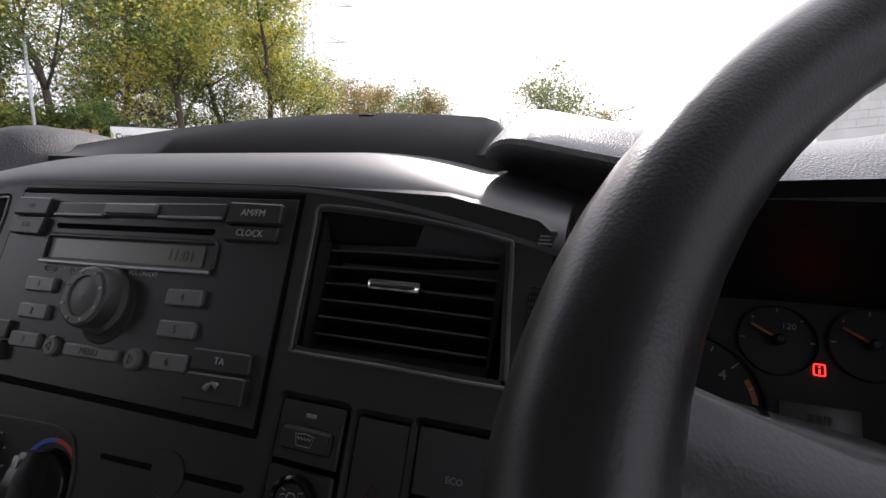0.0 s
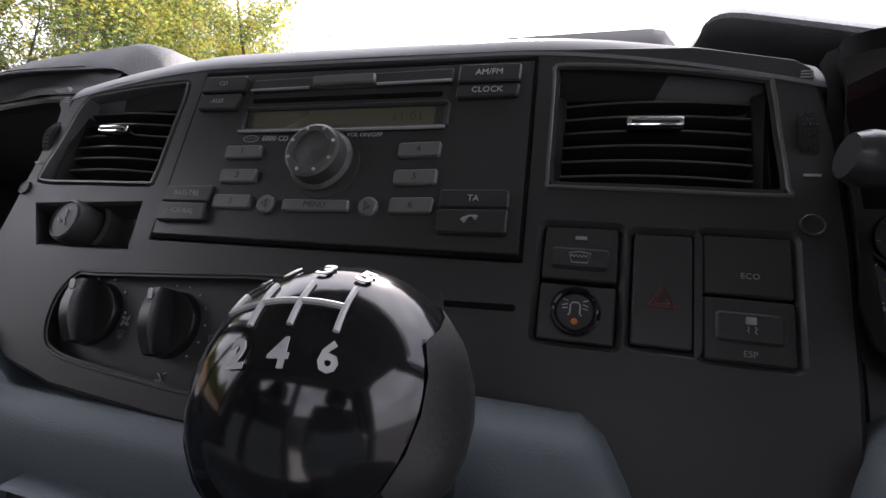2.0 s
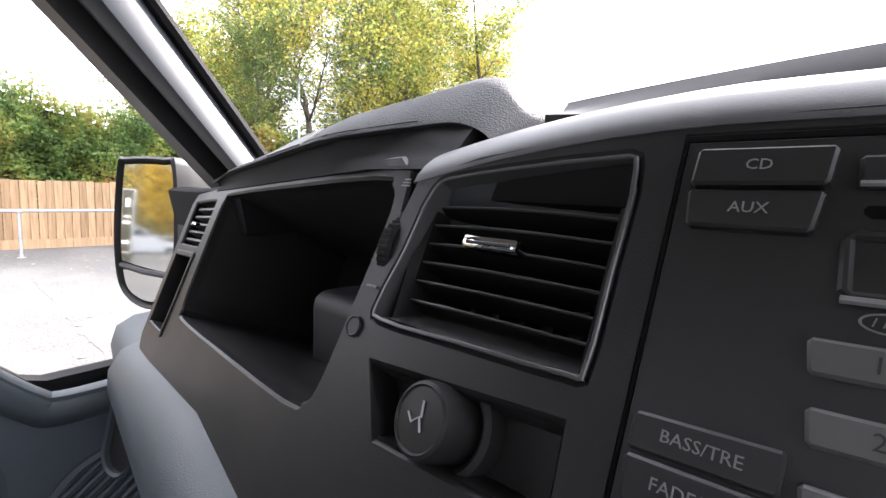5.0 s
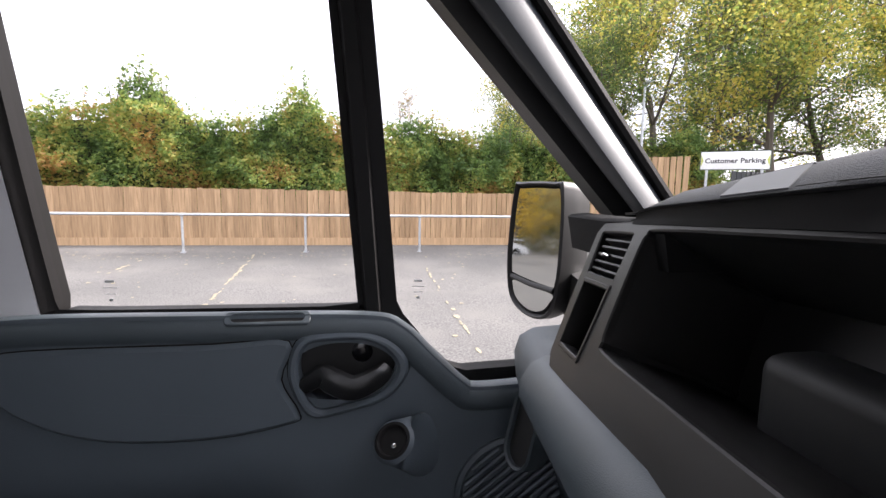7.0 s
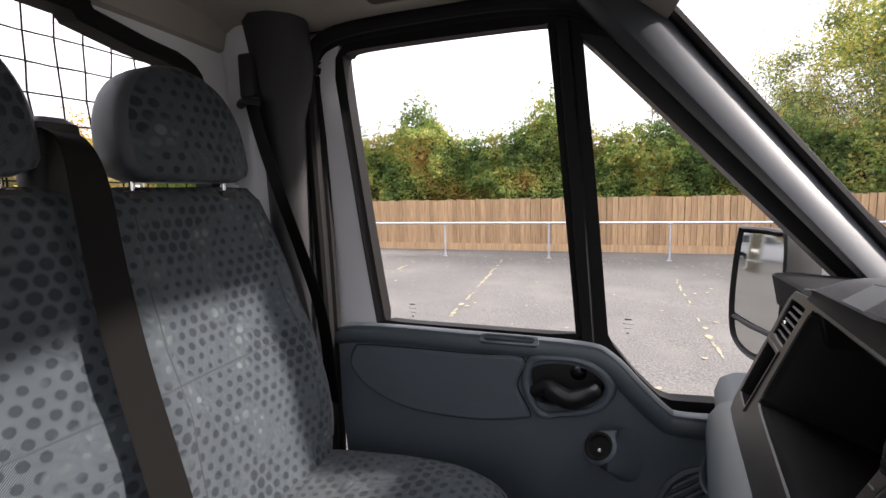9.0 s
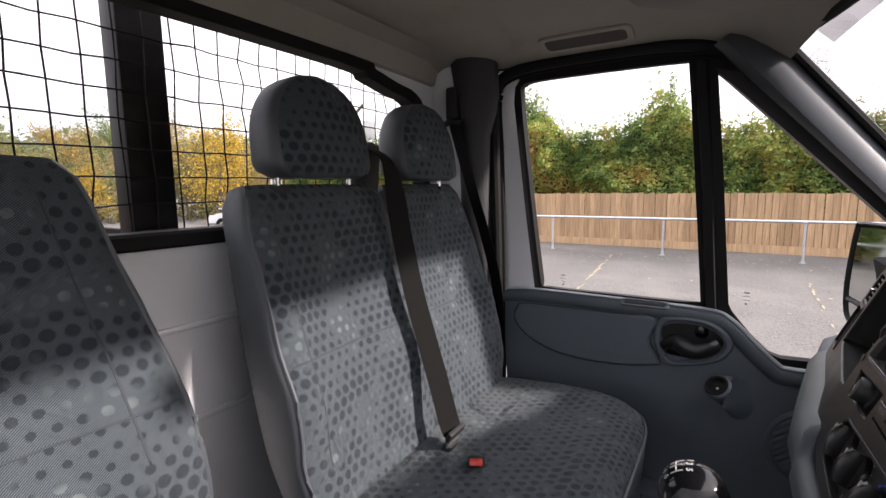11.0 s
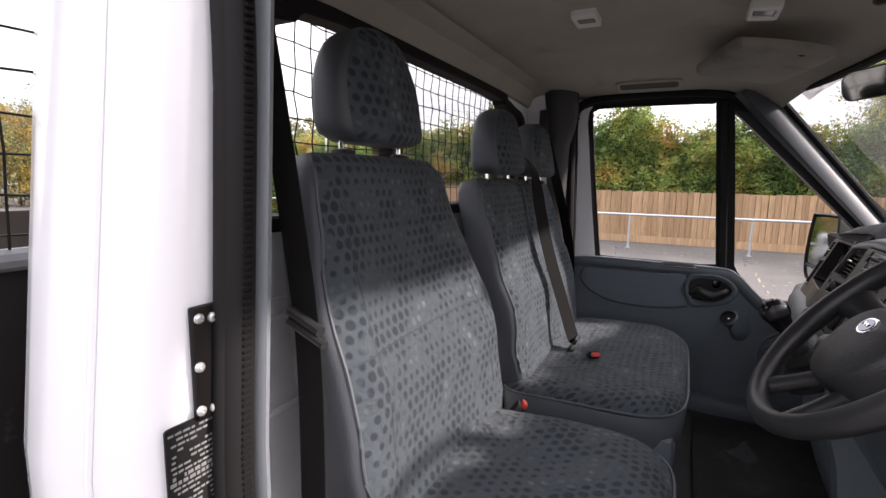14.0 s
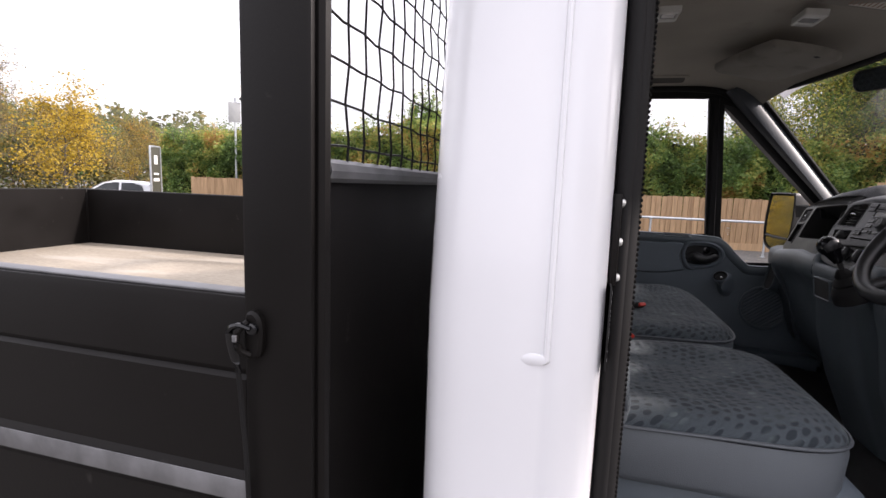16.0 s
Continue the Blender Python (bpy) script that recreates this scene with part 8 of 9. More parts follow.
# parked cars
def car(name, label, m, paint, hatch=True):
    """A small family car: body, glasshouse with panes, wheels with rims, lamps. Its nose points along +x of m."""
    t = thing(name, label, "car", tuple(m.translation))
    def W(x, y, z):
        return m @ Vector((x, y, z))
    prof = [(-2.0, 0.35), (-2.05, 0.62), (-1.98, 0.92), (-1.55, 0.98), (0.75, 0.95), (1.55, 0.82), (1.98, 0.62), (2.0, 0.35)]
    body = bmesh.new()
    secs = []
    for y, k in ((-0.84, 0.94), (-0.80, 1.0), (0.0, 1.02), (0.80, 1.0), (0.84, 0.94)):
        secs.append([W(x * (0.98 + 0.02 * k), y, lerp(0.62, z, k)) for x, z in prof])
    loft(body, secs)
    part("body", body, paint, t, sharp=40)
    roof = [(-1.85, 0.94), (-1.62, 1.36), (-1.25, 1.47), (-0.35, 1.50), (0.12, 1.40), (0.80, 0.95)] if hatch else [(-1.75, 0.94), (-1.25, 1.30), (-0.85, 1.42), (-0.15, 1.44), (0.25, 1.34), (0.95, 0.94)]
    gh = bmesh.new()
    loft(gh, [[W(x * (1 - 0.02 * (1 - k)), y, lerp(0.94, z, k)) for x, z in roof] for y, k in ((-0.78, 0.0), (-0.66, 0.90), (-0.55, 1.0), (0, 1.03), (0.55, 1.0), (0.66, 0.90), (0.78, 0.0))])
    part("roof", gh, paint, t, sharp=40)
    dark = surface(name + "_glass", (0.03, 0.035, 0.04), 0.06, vary=0.02)
    for s in (-1, 1):
        for win_ in ([(-1.50, 1.0), (-1.40, 1.30), (-1.05, 1.40), (-0.62, 1.40), (-0.60, 1.0)], [(-0.52, 1.0), (-0.54, 1.41), (-0.32, 1.41), (0.02, 1.34), (0.58, 1.0)]):
            bm = bmesh.new()
            bm.faces.new([bm.verts.new(W(x, s * (0.792 - 0.13 * (z - 0.94) / 0.5), z)) for x, z in win_])
            part("window", bm, dark, t)
        for x in (-1.25, 1.28):
            bm = bmesh.new()
            lathe(bm, [(0.20, -0.09), (0.30, -0.09), (0.315, -0.05), (0.315, 0.05), (0.30, 0.09), (0.20, 0.09)], m @ Matrix.Translation((x, s * 0.76, 0.31)) @ Matrix.Rotation(radians(90), 4, "X"), 24)
            wh = part("wheel", bm, M_RUBBER, t)
            bm = bmesh.new()
            lathe(bm, [(0.20, -0.08), (0.05, -0.10), (0.05, 0.10), (0.20, 0.08)], m @ Matrix.Translation((x, s * 0.76, 0.31)) @ Matrix.Rotation(radians(90), 4, "X"), 20)
            part("rim", bm, M_SILVER, wh)
        bm = bmesh.new()
        box(bm, (-1.99, s * 0.66, 0.86), (0.08, 0.18, 0.26), m, 0.02)
        part("tail_lamp", bm, surface(name + "_lamp_" + "ab"[s > 0], (0.35, 0.02, 0.02), 0.25), t)
        bm = bmesh.new()
        box(bm, (1.86, s * 0.60, 0.68), (0.20, 0.26, 0.12), m, 0.03)
        part("headlamp", bm, M_LAMPLENS, t)
    bm = bmesh.new()
    bm.faces.new([bm.verts.new(W(x, y, z)) for x, y, z in ((-1.865, -0.62, 1.0), (-1.865, 0.62, 1.0), (-1.66, 0.55, 1.33), (-1.66, -0.55, 1.33))])
    part("rear_window", bm, dark, t)
    bm = bmesh.new()
    bm.faces.new([bm.verts.new(W(x, y, z)) for x, y, z in ((0.785, -0.64, 0.985), (0.785, 0.64, 0.985), (0.16, 0.56, 1.41), (0.16, -0.56, 1.41))])
    part("windscreen", bm, dark, t)
    return t


M_CARWHITE = surface("white_car_paint", (0.74, 0.75, 0.77), 0.2, vary=0.03, coat=0.6)
M_CARSILVER = surface("silver_car_paint", (0.42, 0.44, 0.46), 0.25, metal=0.5, vary=0.03, coat=0.6)
car("car", "white hatchback parked beyond the fence", at_bearing(139.8, 22.0, EYE2, yaw=-60, scale=0.86, z=-0.10), M_CARWHITE)
silver = car("car", "silver estate car with roof rails parked by the sign", at_bearing(43.5, 11.5, yaw=20, scale=0.98, z=0.20), M_CARSILVER)
for s in (-1, 1):
    bm = bmesh.new()
    m_ = at_bearing(43.5, 11.5, yaw=20, scale=0.98, z=0.20)
    tube(bm, [m_ @ Vector((x, s * 0.55, z)) for x, z in ((-1.5, 1.44), (-1.4, 1.53), (-0.4, 1.57), (0.0, 1.48))], 0.018, 6)
    part("roof_rail", bm, M_SILVER, silver)

# round end-of-limit road sign with its neighbours, seen from the car park
rs = thing("road_sign", "round white road sign, black diagonal bar, grey sign backs", "road sign", tuple(at_bearing(127.4, 17.0, EYE2).translation))
RM = at_bearing(127.4, 17.0, EYE2, yaw=0)
face_dir = (Vector((1.5, -0.8, 0)) - RM.translation)
yawf = math.atan2(face_dir.y, face_dir.x)
RM = Matrix.Translation(RM.translation) @ Matrix.Rotation(yawf, 4, "Z")
bm = bmesh.new()
lathe(bm, [(0.30, -0.01), (0.30, 0.01), (0.0, 0.011)], RM @ Matrix.Translation((0.05, 0, 3.95)) @ Matrix.Rotation(radians(90), 4, "Y"), 32)
dc = part("disc", bm, M_SIGNW, rs)
bm = bmesh.new()
box(bm, (0.066, 0, 3.95), (0.004, 0.09, 0.58), RM @ Matrix.Translation((0, 0, 3.95)) @ Matrix.Rotation(radians(-42), 4, "X") @ Matrix.Translation((0, 0, -3.95)))
part("bar", bm, M_PRINTDARK, dc, "black diagonal bar")
for y, z, w, h in ((-0.36, 3.35, 0.36, 0.62), (0.36, 3.35, 0.40, 0.62)):
    bm = bmesh.new()
    box(bm, (0, y, z), (0.02, w, h), RM, 0.005)
    part("sign_back", bm, surface("grey_sign_back", (0.30, 0.31, 0.31), 0.5, vary=0.08), rs)
for y in (-0.34, 0.34):
    bm = bmesh.new()
    lathe(bm, [(0.035, 0), (0.035, 3.9)], RM @ Matrix.Translation((-0.03, y, -0.1)), 10)
    part("post", bm, M_GALV, rs)
# upright totem sign
tm = at_bearing(136.2, 15.5, EYE2)
ts = thing("totem_sign", "narrow dark totem sign in a pale frame with small pale marks", "sign", tuple(tm.translation))
face_dir = Vector((1.5, -0.8, 0)) - tm.translation
TM = Matrix.Translation(tm.translation) @ Matrix.Rotation(math.atan2(face_dir.y, face_dir.x) + radians(56), 4, "Z")
bm = bmesh.new()
box(bm, (0, 0, 1.02), (0.05, 0.42, 2.06), TM, 0.02)
part("panel", bm, surface("dark_olive_panel", (0.045, 0.045, 0.032), 0.5), ts)
bm = bmesh.new()
rim(bm, lambda u, v, n: TM @ Vector((0.026 + n, u, v)), rr(0.46, 1.76, 0.05, 0, 1.20), rr(0.40, 1.68, 0.04, 0, 1.20), -0.03, 0.012, 0.003)
part("frame", bm, M_GALV, ts)
for z, w, h in ((1.70, 0.14, 0.24), (1.32, 0.20, 0.05), (1.16, 0.24, 0.08), (0.62, 0.22, 0.08)):
    bm = bmesh.new()
    box(bm, (0.028, 0, z), (0.004, w, h), TM, 0.001)
    part("mark", bm, M_SIGNW, ts)

# pale block building beyond the driver's side, with a dark verge and a wall lamp
bld = thing("building", "pale painted blockwork building with a shallow dark-edged roof", "building", (9, 17, 0))
M_BLOCK = surface("pale_painted_blockwork", (0.62, 0.62, 0.60), 0.8, vary=0.08, vary_scale=1.5, bump=0.3, bump_scale=40)
B0, B1 = Vector((6.0, 18.7, 0)), Vector((11.0, 9.5, 0))
bx = (B1 - B0).normalized()
bn = Vector((-bx.y, bx.x, 0)) if Vector((-bx.y, bx.x, 0)).dot(-B0) > 0 else Vector((bx.y, -bx.x, 0))
wl_ = bmesh.new()
L_ = (B1 - B0).length
loft(wl_, [[B0, B0 + bx * L_, B0 + bx * L_ + Vector((0, 0, 5.4)), B0 + Vector((0, 0, 4.55))], [p - bn * 6 for p in (B0, B0 + bx * L_, B0 + bx * L_ + Vector((0, 0, 5.4)), B0 + Vector((0, 0, 4.55)))]])
wall = part("wall", wl_, M_BLOCK, bld)
for r_ in range(8):
    for k in range(14):
        u0 = 0.02 + 0.62 * k + (0.31 if r_ % 2 else 0)
        if u0 + 0.6 > L_ - 0.05:
            continue
        zz = 3.05 + 0.24 * r_
        if zz > 4.45:
            continue
        bm = bmesh.new()
        fn = lambda u, v, n: B0 + bx * u + Vector((0, 0, v)) + bn * n
        button(bm, fn, rr(0.605, 0.228, 0.008, u0 + 0.31, zz, 1), -0.01, 0.012, 0.006)
        part("block", bm, M_BLOCK, wall)
bm = bmesh.new()
pts = [B0 + bn * 0.25 - bx * 0.3 + Vector((0, 0, 4.55)), B0 + bx * (L_ + 0.3) + bn * 0.25 + Vector((0, 0, 5.42))]
loft(bm, [[p + Vector((0, 0, h)) + bn * o for o, h in ((0, -0.10), (0, 0.16), (-0.4, 0.22), (-6.2, 0.9), (-6.2, 0.7), (-0.4, -0.10))] for p in pts])
part("roof", bm, surface("dark_roof_edge", (0.05, 0.055, 0.06), 0.5, vary=0.1), bld)
bm = bmesh.new()
box(bm, fn(2.2, 4.05, 0.12), (0.17, 0.17, 0.14), Matrix.Identity(4), 0.04)
part("wall_lamp", bm, M_BLACK, bld)

# pylon and its cables
py_m = at_bearing(35.2, 105.0, z=0)
pyl = thing("pylon", "steel lattice electricity pylon in the distance", "pylon", tuple(py_m.translation))
py_m = py_m @ Matrix.Rotation(radians(35), 4, "Z")
bm = bmesh.new()
H_ = 46
for sx in (-1, 1):
    for sy in (-1, 1):
        tube(bm, [py_m @ Vector((sx * 3.2, sy * 3.2, 0)), py_m @ Vector((sx * 1.0, sy * 1.0, 26)), py_m @ Vector((sx * 0.25, sy * 0.25, H_))], 0.12, 4)
for k in range(18):
    z0, z1 = k * H_ / 18, (k + 1) * H_ / 18
    w0, w1 = [3.2 - 2.2 * min(1, z / 26) - 0.75 * max(0, (z - 26) / 20) for z in (z0, z1)]
    for s in (-1, 1):
        tube(bm, [py_m @ Vector((-w0, s * w0, z0)), py_m @ Vector((w1, s * w1, z1))], 0.06, 3)
        tube(bm, [py_m @ Vector((w0, s * w0, z0)), py_m @ Vector((-w1, s * w1, z1))], 0.06, 3)
        tube(bm, [py_m @ Vector((s * w0, -w0, z0)), py_m @ Vector((s * w1, w1, z1))], 0.06, 3)
part("tower", bm, M_GALV, pyl)
arms = []
for z, w in ((27, 7.5), (34, 9.0), (41, 6.5)):
    for s in (-1, 1):
        bm = bmesh.new()
        tip = py_m @ Vector((s * w, 0, z + 0.6))
        for sy in (-0.8, 0.8):
            tube(bm, [py_m @ Vector((s * 0.8, sy, z)), tip], 0.08, 3)
            tube(bm, [py_m @ Vector((s * 0.7, sy, z + 1.8)), tip], 0.08, 3)
        part("cross_arm", bm, M_GALV, pyl)
        arms.append(tip)
M_WIRE = surface("grey_cable", (0.18, 0.19, 0.20), 0.6)
for tip in arms:
    bm = bmesh.new()
    far = Vector((95, 70, tip.z + 6))
    mid = lerp(tip, far, 0.5) + Vector((0, 0, -7))
    pts = []
    for k in range(25):
        t = k / 24
        pts.append(tip * (1 - t) ** 2 + mid * (2 * t * (1 - t)) + far * t * t)
    tube(bm, pts, 0.045, 4)
    solid("power_cable", bm, M_WIRE, "overhead power cable hanging from the pylon", "cable", "power cables")
# a second line of cables behind the van, between two far pylons
P1, P2 = Vector((-420, 70, 0)), Vector((250, -224, 0))
turn = math.atan2(P2.y - P1.y, P2.x - P1.x) + radians(90)
ends = []
for P_ in (P1, P2):
    copy_thing(pyl, Matrix.Translation(P_) @ Matrix.Rotation(turn, 4, "Z") @ py_m.inverted() @ pyl.matrix_basis)
    ends.append([Matrix.Translation(P_) @ Matrix.Rotation(turn, 4, "Z") @ (py_m.inverted() @ tip) for tip in arms])
for a0, a1 in zip(*ends):
    bm = bmesh.new()
    tube(bm, [lerp(a0, a1, t) - Vector((0, 0, 34 * t * (1 - t))) for t in [q / 40 for q in range(41)]], 0.045, 4)
    solid("power_cable", bm, M_WIRE, "overhead power cable hanging from the pylon", "cable", "power cables")


def scrub(a, b, height, depth, n, mat, label, seed, size=0.16):
    """A tangled strip of undergrowth: lumpy mounds of leaves on short stems."""
    r_ = random.Random(seed)
    a, b = Vector(a), Vector(b)
    run = b - a
    side = Vector((-run.y, run.x, 0)).normalized()
    t_ = thing("undergrowth", label, "shrubs", tuple((a + b) / 2 + Vector((0, 0, 0.17))), kind="stuff")
    pts = []
    for _ in range(n):
        t = r_.random()
        zt = height * (0.72 + 0.55 * noise.noise(Vector((t * run.length * 0.33, seed, 0.0))) + 0.25 * noise.noise(Vector((t * run.length * 1.3, seed, 4.0))))
        z = 0.15 + zt * r_.random() ** 0.8
        w = depth * (1 - 0.6 * z / max(0.5, zt)) * 0.5
        pts.append(a + run * t + side * (r_.uniform(-w, w) + 0.5 * noise.noise(Vector((t * run.length * 0.8, z, seed)))) + Vector((0, 0, z)))
    place("leaves", leaf_mesh("leaves", pts, size, mat, r_), t_)
    bm = bmesh.new()
    for _ in range(int(run.length * 5)):
        p = a + run * r_.random() + side * r_.uniform(-depth / 3, depth / 3)
        d = Vector((r_.gauss(0, 0.3), r_.gauss(0, 0.3), 1.0)) * (height * r_.uniform(0.5, 0.95))
        tube(bm, [p, p + d * 0.5 + Vector((r_.gauss(0, 0.08), r_.gauss(0, 0.08), 0)), p + d], [0.022, 0.014, 0.005], 4)
    part("stems", bm, M_BARK, t_)


scrub((-24, -9, 0), (-14, -24, 0), 2.6, 3.0, 15000, M_SCRUB, "olive-brown tangled undergrowth below the trees", 31)
scrub((-14.5, -22, 0), (6, -31, 0), 3.0, 3.0, 16000, M_SCRUB, "olive-brown tangled undergrowth below the trees", 32)
scrub((-18, -24, 0), (0, -34, 0), 3.8, 3.0, 9000, M_GREENTREE, "dull green scrub behind the olive-brown undergrowth", 33)
scrub((-27, 4, 0), (-22, 17, 0), 3.6, 3.0, 9000, M_GREENTREE, "green undergrowth below the car park trees", 34)
scrub((-22, 16, 0), (-12, 26, 0), 3.6, 3.0, 9000, M_GREENTREE, "green undergrowth below the car park trees", 35)

# far wooded rise behind the scrub: rows of rounded crowns
wood = thing("woodland", "far grey-green wooded rise with a ragged treeline", "woods", (-70, -75, 0), kind="stuff")
r_ = random.Random(77)
pts = []
for k in range(150):
    deg = lerp(112, 176, (k + r_.random()) / 150)
    dist = r_.uniform(84, 112)
    c = at_bearing(deg, dist, EYE2).translation
    top = 9.6 + 1.5 * noise.noise(Vector((deg * 0.22, 2.0, 0))) + r_.gauss(0, 0.9) + (dist - 98) * 0.05
    wide = r_.uniform(2.2, 3.8)
    for _ in range(170):
        a, q = r_.uniform(0, 2 * math.pi), r_.random()
        rad_ = wide * math.sqrt(max(0.02, 1 - (1.25 * q - 0.45) ** 2)) * r_.uniform(0.75, 1.05)
        pts.append(c + Vector((rad_ * math.cos(a), rad_ * math.sin(a), top * (0.30 + 0.70 * q))))
    for _ in range(30):
        pts.append(c + Vector((r_.uniform(-wide, wide), r_.uniform(-wide, wide), r_.uniform(0.3, top * 0.35))))
place("crowns", leaf_mesh("crowns", pts, 0.95, M_WOODS, r_), wood)

# ---- driver's door post, seen from outside ----
def lean(z):
    return -0.11 * max(0.0, z - 1.30)


post = thing("wall_post_2", "white painted steel door post on the driver's side, black seal along its edge", "door post", (0.95, -0.85, 0.6), kind="structure")
prof = [(0.902, -0.820), (0.908, -0.795), (0.93, -0.790), (0.955, -0.788), (0.992, -0.792), (1.012, -0.803), (1.024, -0.818), (1.030, -0.835), (1.038, -0.852), (1.036, -0.860), (1.040, -0.868), (1.046, -0.915), (1.044, -0.968), (1.034, -1.002), (1.012, -1.024), (0.985, -1.034), (0.86, -1.034), (0.862, -0.985)]
bm = bmesh.new()
loft(bm, [[Vector((x + lean(z), y, z)) for x, y in prof] for z in (0.45, 0.70, 1.00, 1.20, 1.30, 1.50, 1.70, 1.90, 2.02)])
part("post_skin", bm, M_WHITE, post, "white painted outer skin", 50)
# pressed groove that ends in a rounded dimple
bm = bmesh.new()
tube(bm, [(1.0385 + lean(z), -0.8605, z) for z in (1.262, 1.30, 1.45, 1.60, 1.80, 2.0)], 0.0045, 8)
part("pressed_groove", bm, M_WHITE, post)
bm = bmesh.new()
loft(bm, [[Vector((1.036 + d, -0.880 + 0.026 * math.cos(a) * s, 1.262 + 0.010 * math.sin(a) * s)) for a in [2 * math.pi * k / 16 for k in range(16)]] for s, d in ((1.0, 0.0), (0.8, 0.006), (0.4, 0.0075))], (False, True))
part("dimple", bm, M_WHITE, post)
bm = bmesh.new()
for k in range(2):
    pth = [(0.934 + 0.55 * lean(z) + 0.012 * k, -0.770 - 0.004 * k, z) for z in (0.45, 0.8, 1.2, 1.3, 1.5, 1.7, 1.88)] + [(0.885, -0.70, 1.950), (0.862, -0.50, 1.965), (0.862, -0.25, 1.955)]
    tube(bm, smooth_path(pth, 4), 0.020 - 0.008 * k, 10)
seal = part("door_seal", bm, M_RUBBER, post, "black ribbed rubber door seal", 70)
bm = bmesh.new()
for k in range(150):
    z = 0.80 + 0.0075 * k
    box(bm, (0.936 + 0.55 * lean(z), -0.7508, z), (0.011, 0.004, 0.0046), Matrix.Identity(4), 0.0012, 1)
part("seal_ribs", bm, surface("matt_rubber_ribs", (0.010, 0.0095, 0.0095), 0.95, spec=0.04), seal)
bm = bmesh.new()
loft(bm, [[Vector((x + 0.55 * lean(z), y, z)) for x, y in ((0.912, -0.762), (0.906, -0.753), (0.898, -0.756), (0.893, -0.82), (0.905, -0.82))] for z in (0.70, 1.0, 1.3, 1.5, 1.7, 1.90)])
part("inner_trim", bm, surface("grey_painted_edge", (0.17, 0.185, 0.20), 0.4, vary=0.06), post, "pale grey painted edge inside the seal", 50)
# striker plate with dome-headed screws, and the sticker under it
bm = bmesh.new()
box(bm, (0.952, -0.7835, 1.414), (0.036, 0.010, 0.124), Matrix.Identity(4), 0.003)
stp = part("striker_plate", bm, M_BEDSTEEL, post, "black door striker plate")
bm = bmesh.new()
box(bm, (0.937, -0.776, 1.414), (0.008, 0.022, 0.118), Matrix.Identity(4), 0.002)
part("striker_flange", bm, M_BEDSTEEL, stp)
for x, z in ((0.946, 1.462), (0.962, 1.464), (0.964, 1.412), (0.949, 1.362), (0.965, 1.364)):
    bm = bmesh.new()
    lathe(bm, [(0.0056, 0.0), (0.0052, 0.0025), (0.0032, 0.0042), (0.0018, 0.0044), (0.0014, 0.0030), (0.0, 0.0030)], Matrix.Translation((x + 0.002, -0.7786, z)) @ Matrix.Rotation(radians(-90), 4, "X"), 14)
    part("screw", bm, M_ZINC, stp, "dome-headed steel screw")
lab_fn = lambda u, v, n: Vector((0.974 + u, -0.7852 - 0.048 * max(0.0, u), 1.300 + v)) + Vector((0, n, 0))
bm = bmesh.new()
button(bm, lab_fn, rr(0.060, 0.112, 0.004), -0.001, 0.0012, 0.0003)
lab = part("sticker", bm, M_LABEL, post, "black information sticker with rows of pale print")
bm = bmesh.new()
rnd = random.Random(3)
for k in range(17):
    z = 0.048 - 0.0060 * k
    x = -0.024
    while x < 0.022:
        w = rnd.uniform(0.002, 0.008)
        if rnd.random() < 0.78:
            box(bm, lab_fn(x + w / 2, z, 0.0016), (w, 0.0004, 0.0024 if k not in (8, 9) else 0.004), Matrix.Identity(4))
        x += w + 0.0016
part("print_bars", bm, M_PRINTDIM, lab)
# sill and outer body below the door opening
bm = bmesh.new()
box(bm, (0.93, -0.20, 0.58), (0.18, 1.20, 0.20), Matrix.Identity(4), 0.03)
solid("wall_sill", bm, M_WHITE, "white painted sill under the driver's door opening", "sill", kind="structure")
bm = bmesh.new()
box(bm, (0.885, -0.2, 0.705), (0.05, 1.10, 0.02), Matrix.Identity(4), 0.006)
solid("trim_sill", bm, M_BLACK, "black plastic sill trim", "trim", kind="structure")
# front side wall under the dash, both sides
for s in (-1, 1):
    bm = bmesh.new()
    box(bm, (s * 0.93, 0.48, 1.00), (0.05, 0.35, 0.78), Matrix.Identity(4), 0.01)
    solid(f"wall_side_{1 if s < 0 else 2}", bm, M_BLACK, "dark cab side panel ahead of the door", "wall", kind="structure")
# steel pillar behind the plastic cover, closing the gap to the door frame
for k, s in enumerate((1, -1)):
    bm = bmesh.new()
    loft(bm, [[Vector((s * (lerp(-0.890, -0.915, t) + dx), lerp(-0.23, 0.36, t) + dy, lerp(1.975, 1.36, t) + dz)) for dx, dy, dz in ((0.0, -0.035, -0.02), (0.0, 0.070, 0.02), (-0.05, 0.070, 0.02), (-0.05, -0.035, -0.02))] for t in (0, 0.5, 1)])
    solid(f"wall_pillar_{k + 1}", bm, M_BLACK, "dark steel windscreen pillar", "pillar", kind="structure")

# ---- load bed and headboard behind the cab ----
head = thing("headboard", "black steel headboard with a mesh window guard behind the cab", "headboard", (0, -1.182, 0.6))
for s in (-1, 1):
    bm = bmesh.new()
    box(bm, (s * 1.100, -1.197, 1.42), (0.040, 0.100, 1.64), Matrix.Identity(4), 0.006)
    part("side_post", bm, M_BEDSTEEL, head, "black box-section post")
    bm = bmesh.new()
    tube(bm, [(s * 1.102, -1.142, 0.60), (s * 1.102, -1.142, 2.22)], 0.010, 8)
    part("edge_tube", bm, M_BEDSTEEL, head)
bm = bmesh.new()
box(bm, (0, -1.167, 1.04), (2.17, 0.012, 0.89), Matrix.Identity(4), 0.003)
